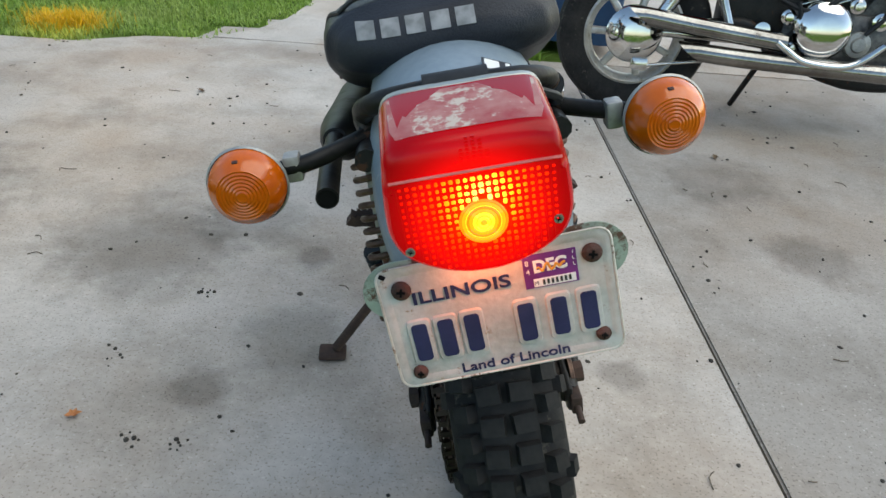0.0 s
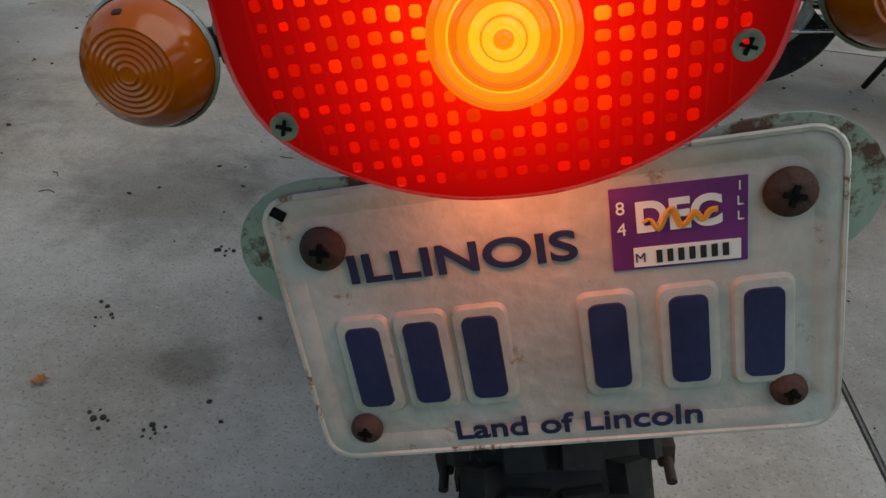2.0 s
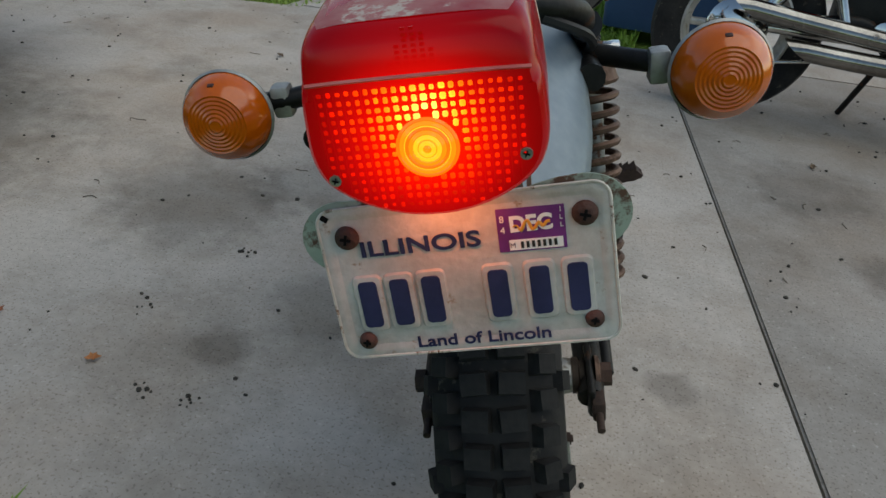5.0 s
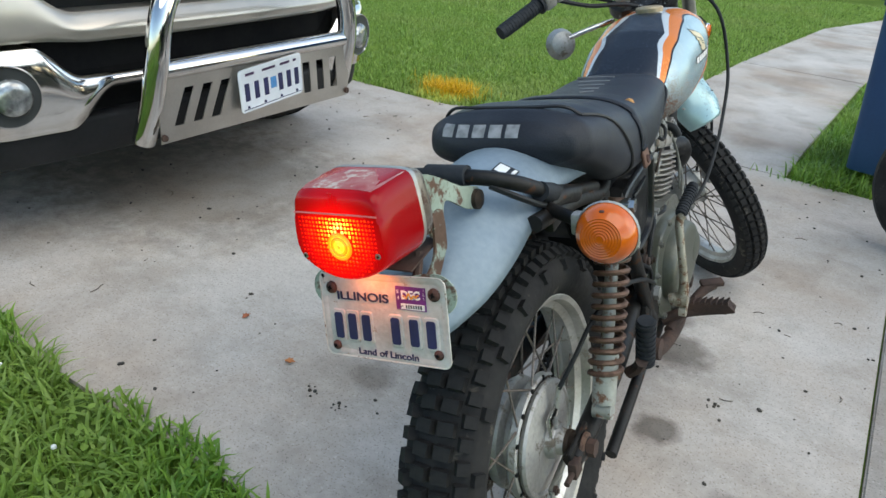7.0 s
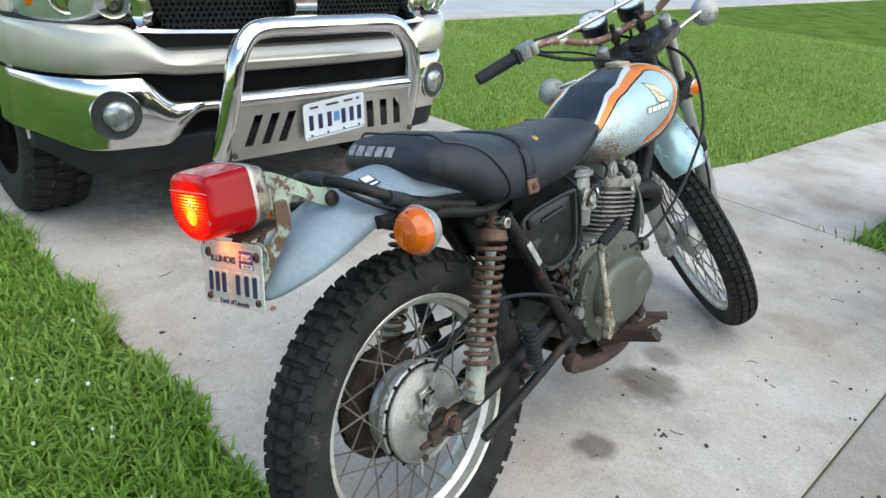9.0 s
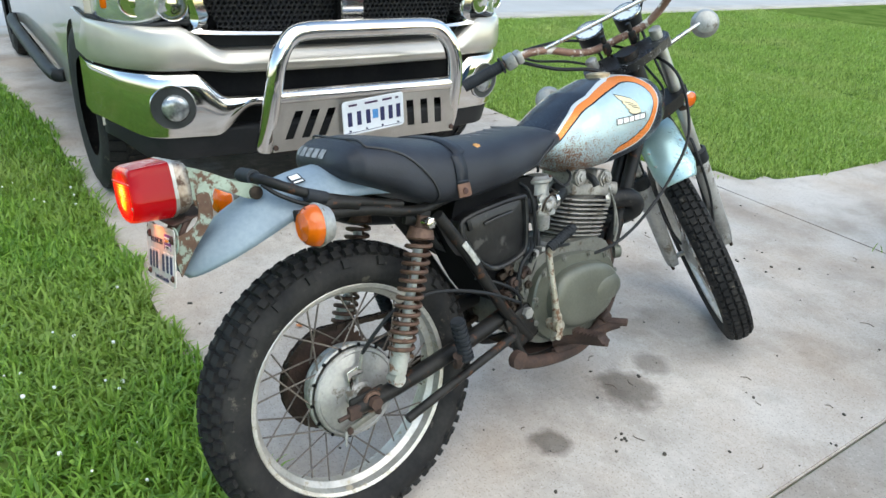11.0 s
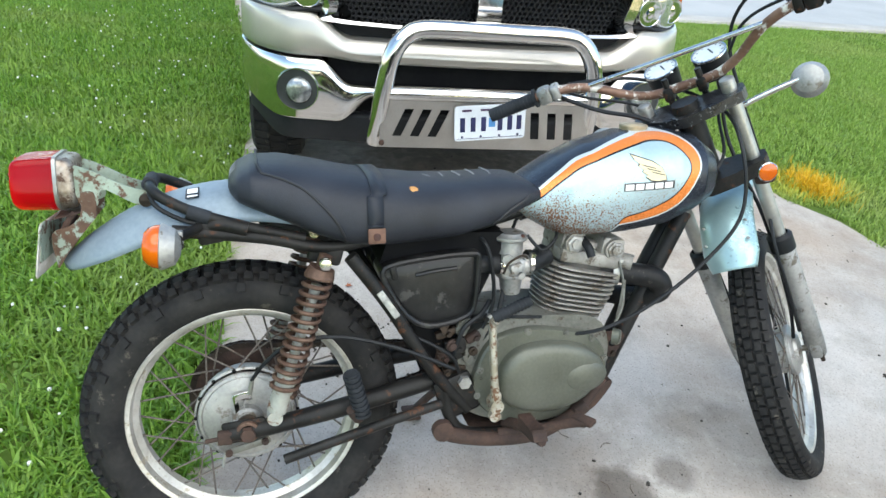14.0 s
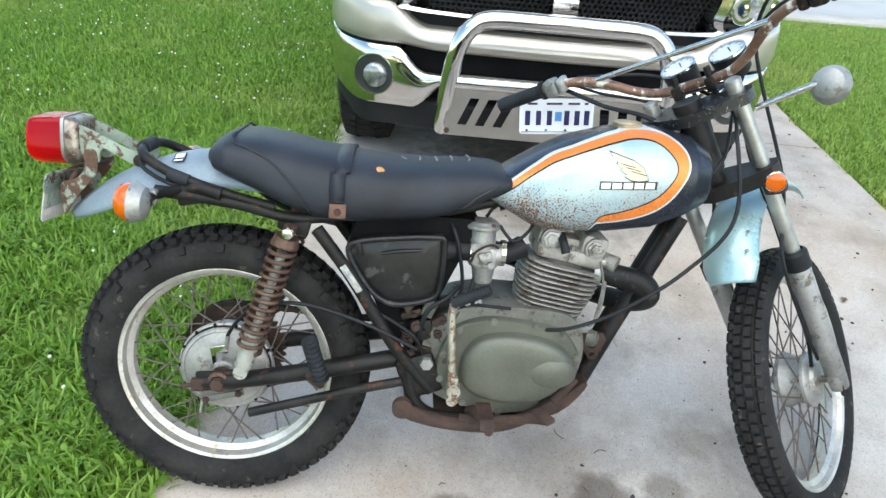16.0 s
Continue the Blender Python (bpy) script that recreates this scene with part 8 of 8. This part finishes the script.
blades("edge_weeds", np.concatenate([scatter(0.03, 0.42, 3.7, 6.5, 3000, lambda x, y: (x > walk_right(y) + wob(y, 2)) & (x < 0.44)), scatter(-0.15, 0.3, 3.66, 3.76, 700, lambda x, y: np.ones(len(x), bool))]), 0.1, 0.008, M_GRASS, "unmown green weeds beside the bin", 1.3)
# Yellow tuft where warm light falls; the glow is in the blades' colour.
xy = rng.normal((-2.07, 3.78), (0.1, 0.065), (900, 2))
blades("glow_grass", xy[xy[:, 1] > 3.5], 0.09, 0.005, M_GLOW_GRASS, "tuft of grass at the driveway edge with a yellow glow in its colour", 0.9)
far_ground = tagged(part("far_lawn", box(B(), (160, 240, 0.02), pose(-96.8, 60, -0.03, 0, 0, 4)), M_FARLAWN, None, smooth=False), "distant mown lawn across the street", "ground", kind="structure")

# clover heads
b = B()
spots = np.concatenate([scatter(-2.3, 0.1, -0.9, 0.55, 45, lambda x, y: left_lawn(x, y) & (y > 0.3 + 0.6 * np.sin(3 * x))), scatter(-6, -2.3, -3, 0.3, 16, left_lawn)])
for x, y in spots:
    bmesh.ops.create_icosphere(b, subdivisions=1, radius=random.uniform(0.004, 0.0075), matrix=pose(x, y, random.uniform(0.02, 0.05)))
clover = part("clover_flowers", b, M_WHITE, None)
tagged(clover, "scattered small white clover heads in the lawn", "flowers", kind="stuff")
# broad clover and weed leaves
b = B()
for x, y in np.concatenate([scatter(-2.4, 0.6, -0.9, 0.75, 420, left_lawn), scatter(-6, -2.4, -2.5, 0.4, 120, left_lawn)]):
    for k in range(3):
        a = random.uniform(0, 6.3)
        m = pose(x, y, random.uniform(-0.01, 0.03), random.uniform(-30, 30), random.uniform(-30, 30), math.degrees(a))
        r = random.uniform(0.006, 0.012)
        b.faces.new([b.verts.new(m @ Vector((r + r * math.cos(t), 0.8 * r * math.sin(t), 0.15 * r * math.cos(2 * t)))) for t in np.linspace(0, 2 * math.pi, 7)[:-1]])
tagged(part("clover_leaves", b, M_GRASS, None), "small round clover leaves in the lawn", "plants", kind="stuff")

# ---- litter on the concrete ----
M_CRUMB = surface("dark grit", (0.02, 0.018, 0.015), (0.07, 0.06, 0.05), 0.9, scale=60)
b = B()
for k in range(520):
    x, y = random.uniform(-3.2, 2.2), random.uniform(0.75, 3.6)
    r = random.choice((0.002, 0.003, 0.003, 0.005, 0.007))
    bmesh.ops.create_icosphere(b, subdivisions=1, radius=r, matrix=pose(x, y, r * 0.3, 0, 0, random.uniform(0, 360)) @ Matrix.Diagonal((1, random.uniform(0.5, 1.6), 0.6, 1)))
for cx0, cy0 in ((-0.524, 1.0), (-0.44, 1.0), (-0.66, 1.23), (-0.36, 2.98), (0.3, 1.65), (-0.55, 1.5)):
    for k in range(7):
        r = random.uniform(0.002, 0.006)
        bmesh.ops.create_icosphere(b, subdivisions=1, radius=r, matrix=pose(cx0 + random.gauss(0, 0.012), cy0 + random.gauss(0, 0.012), r * 0.3))
for v in b.verts:
    v.co += noise.noise_vector(v.co * 300) * 0.0012
tagged(part("grit", b, M_CRUMB, None, smooth=False), "dark crumbs and grit scattered on the concrete", "litter", kind="stuff")
b = B()
for k in range(70):
    x, y, a = random.uniform(-3.0, 2.0), random.uniform(0.8, 3.6), random.uniform(0, 6.3)
    ln = random.uniform(0.015, 0.05)
    tube(b, [(x, y, 0.002), (x + ln * 0.5 * math.cos(a), y + ln * 0.5 * math.sin(a), 0.004), (x + ln * math.cos(a + 0.4), y + ln * math.sin(a + 0.4), 0.002)], 0.0012, 4, 2)
tagged(part("twigs", b, surface("dry twig", (0.06, 0.045, 0.03), (0.14, 0.11, 0.08), 0.9), None), "short dry twigs and grass clippings on the concrete", "litter", kind="stuff")


def fallen_leaf(x, y, s, a, colour):
    b = B()
    q = [(-1, 0), (-0.5, 0.35), (-0.35, 0.75), (0.0, 0.45), (0.45, 0.65), (0.5, 0.25), (1.1, 0.0), (0.5, -0.3), (0.3, -0.7), (-0.1, -0.45), (-0.5, -0.5)]
    m = pose(x, y, 0.006, 8, -6, a)
    c = b.verts.new(m @ Vector((0, 0, -0.003)))
    vs = [b.verts.new(m @ Vector((s * u, s * v, 0.004 * abs(v) + random.uniform(0, 0.003)))) for u, v in q]
    for i in range(len(vs)):
        b.faces.new((c, vs[i], vs[(i + 1) % len(vs)]))
    ob = part("fallen_leaf", b, surface("dry leaf", tuple(0.7 * v for v in colour), colour, 0.7, scale=80), None, smooth=False)
    ob.modifiers.new("thick", "SOLIDIFY").thickness = 0.0008
    return tagged(ob, "curled dry orange-brown leaf lying on the concrete", "leaf", "fallen leaves")


fallen_leaf(-0.661, 1.049, 0.016, 20, (0.5, 0.2, 0.07))
fallen_leaf(-0.92, 1.12, 0.014, 80, (0.35, 0.12, 0.06))
fallen_leaf(-1.05, 2.9, 0.02, 140, (0.16, 0.1, 0.06))
fallen_leaf(1.0, 2.6, 0.018, 60, (0.14, 0.09, 0.05))
# Added warm spot light for the verge's yellow glow; no lit lamp is known
spot = new("added_verge_glow", bpy.data.lights.new("added_verge_glow", "SPOT"))
spot.data.energy, spot.data.color, spot.data.spot_size, spot.data.spot_blend, spot.data.shadow_soft_size = 45.0, (1.0, 0.55, 0.09), radians(23), 0.9, 0.03
spot.matrix_world = look((-1.74, 2.78, 0.9), (-2.06, 3.76, 0.0))
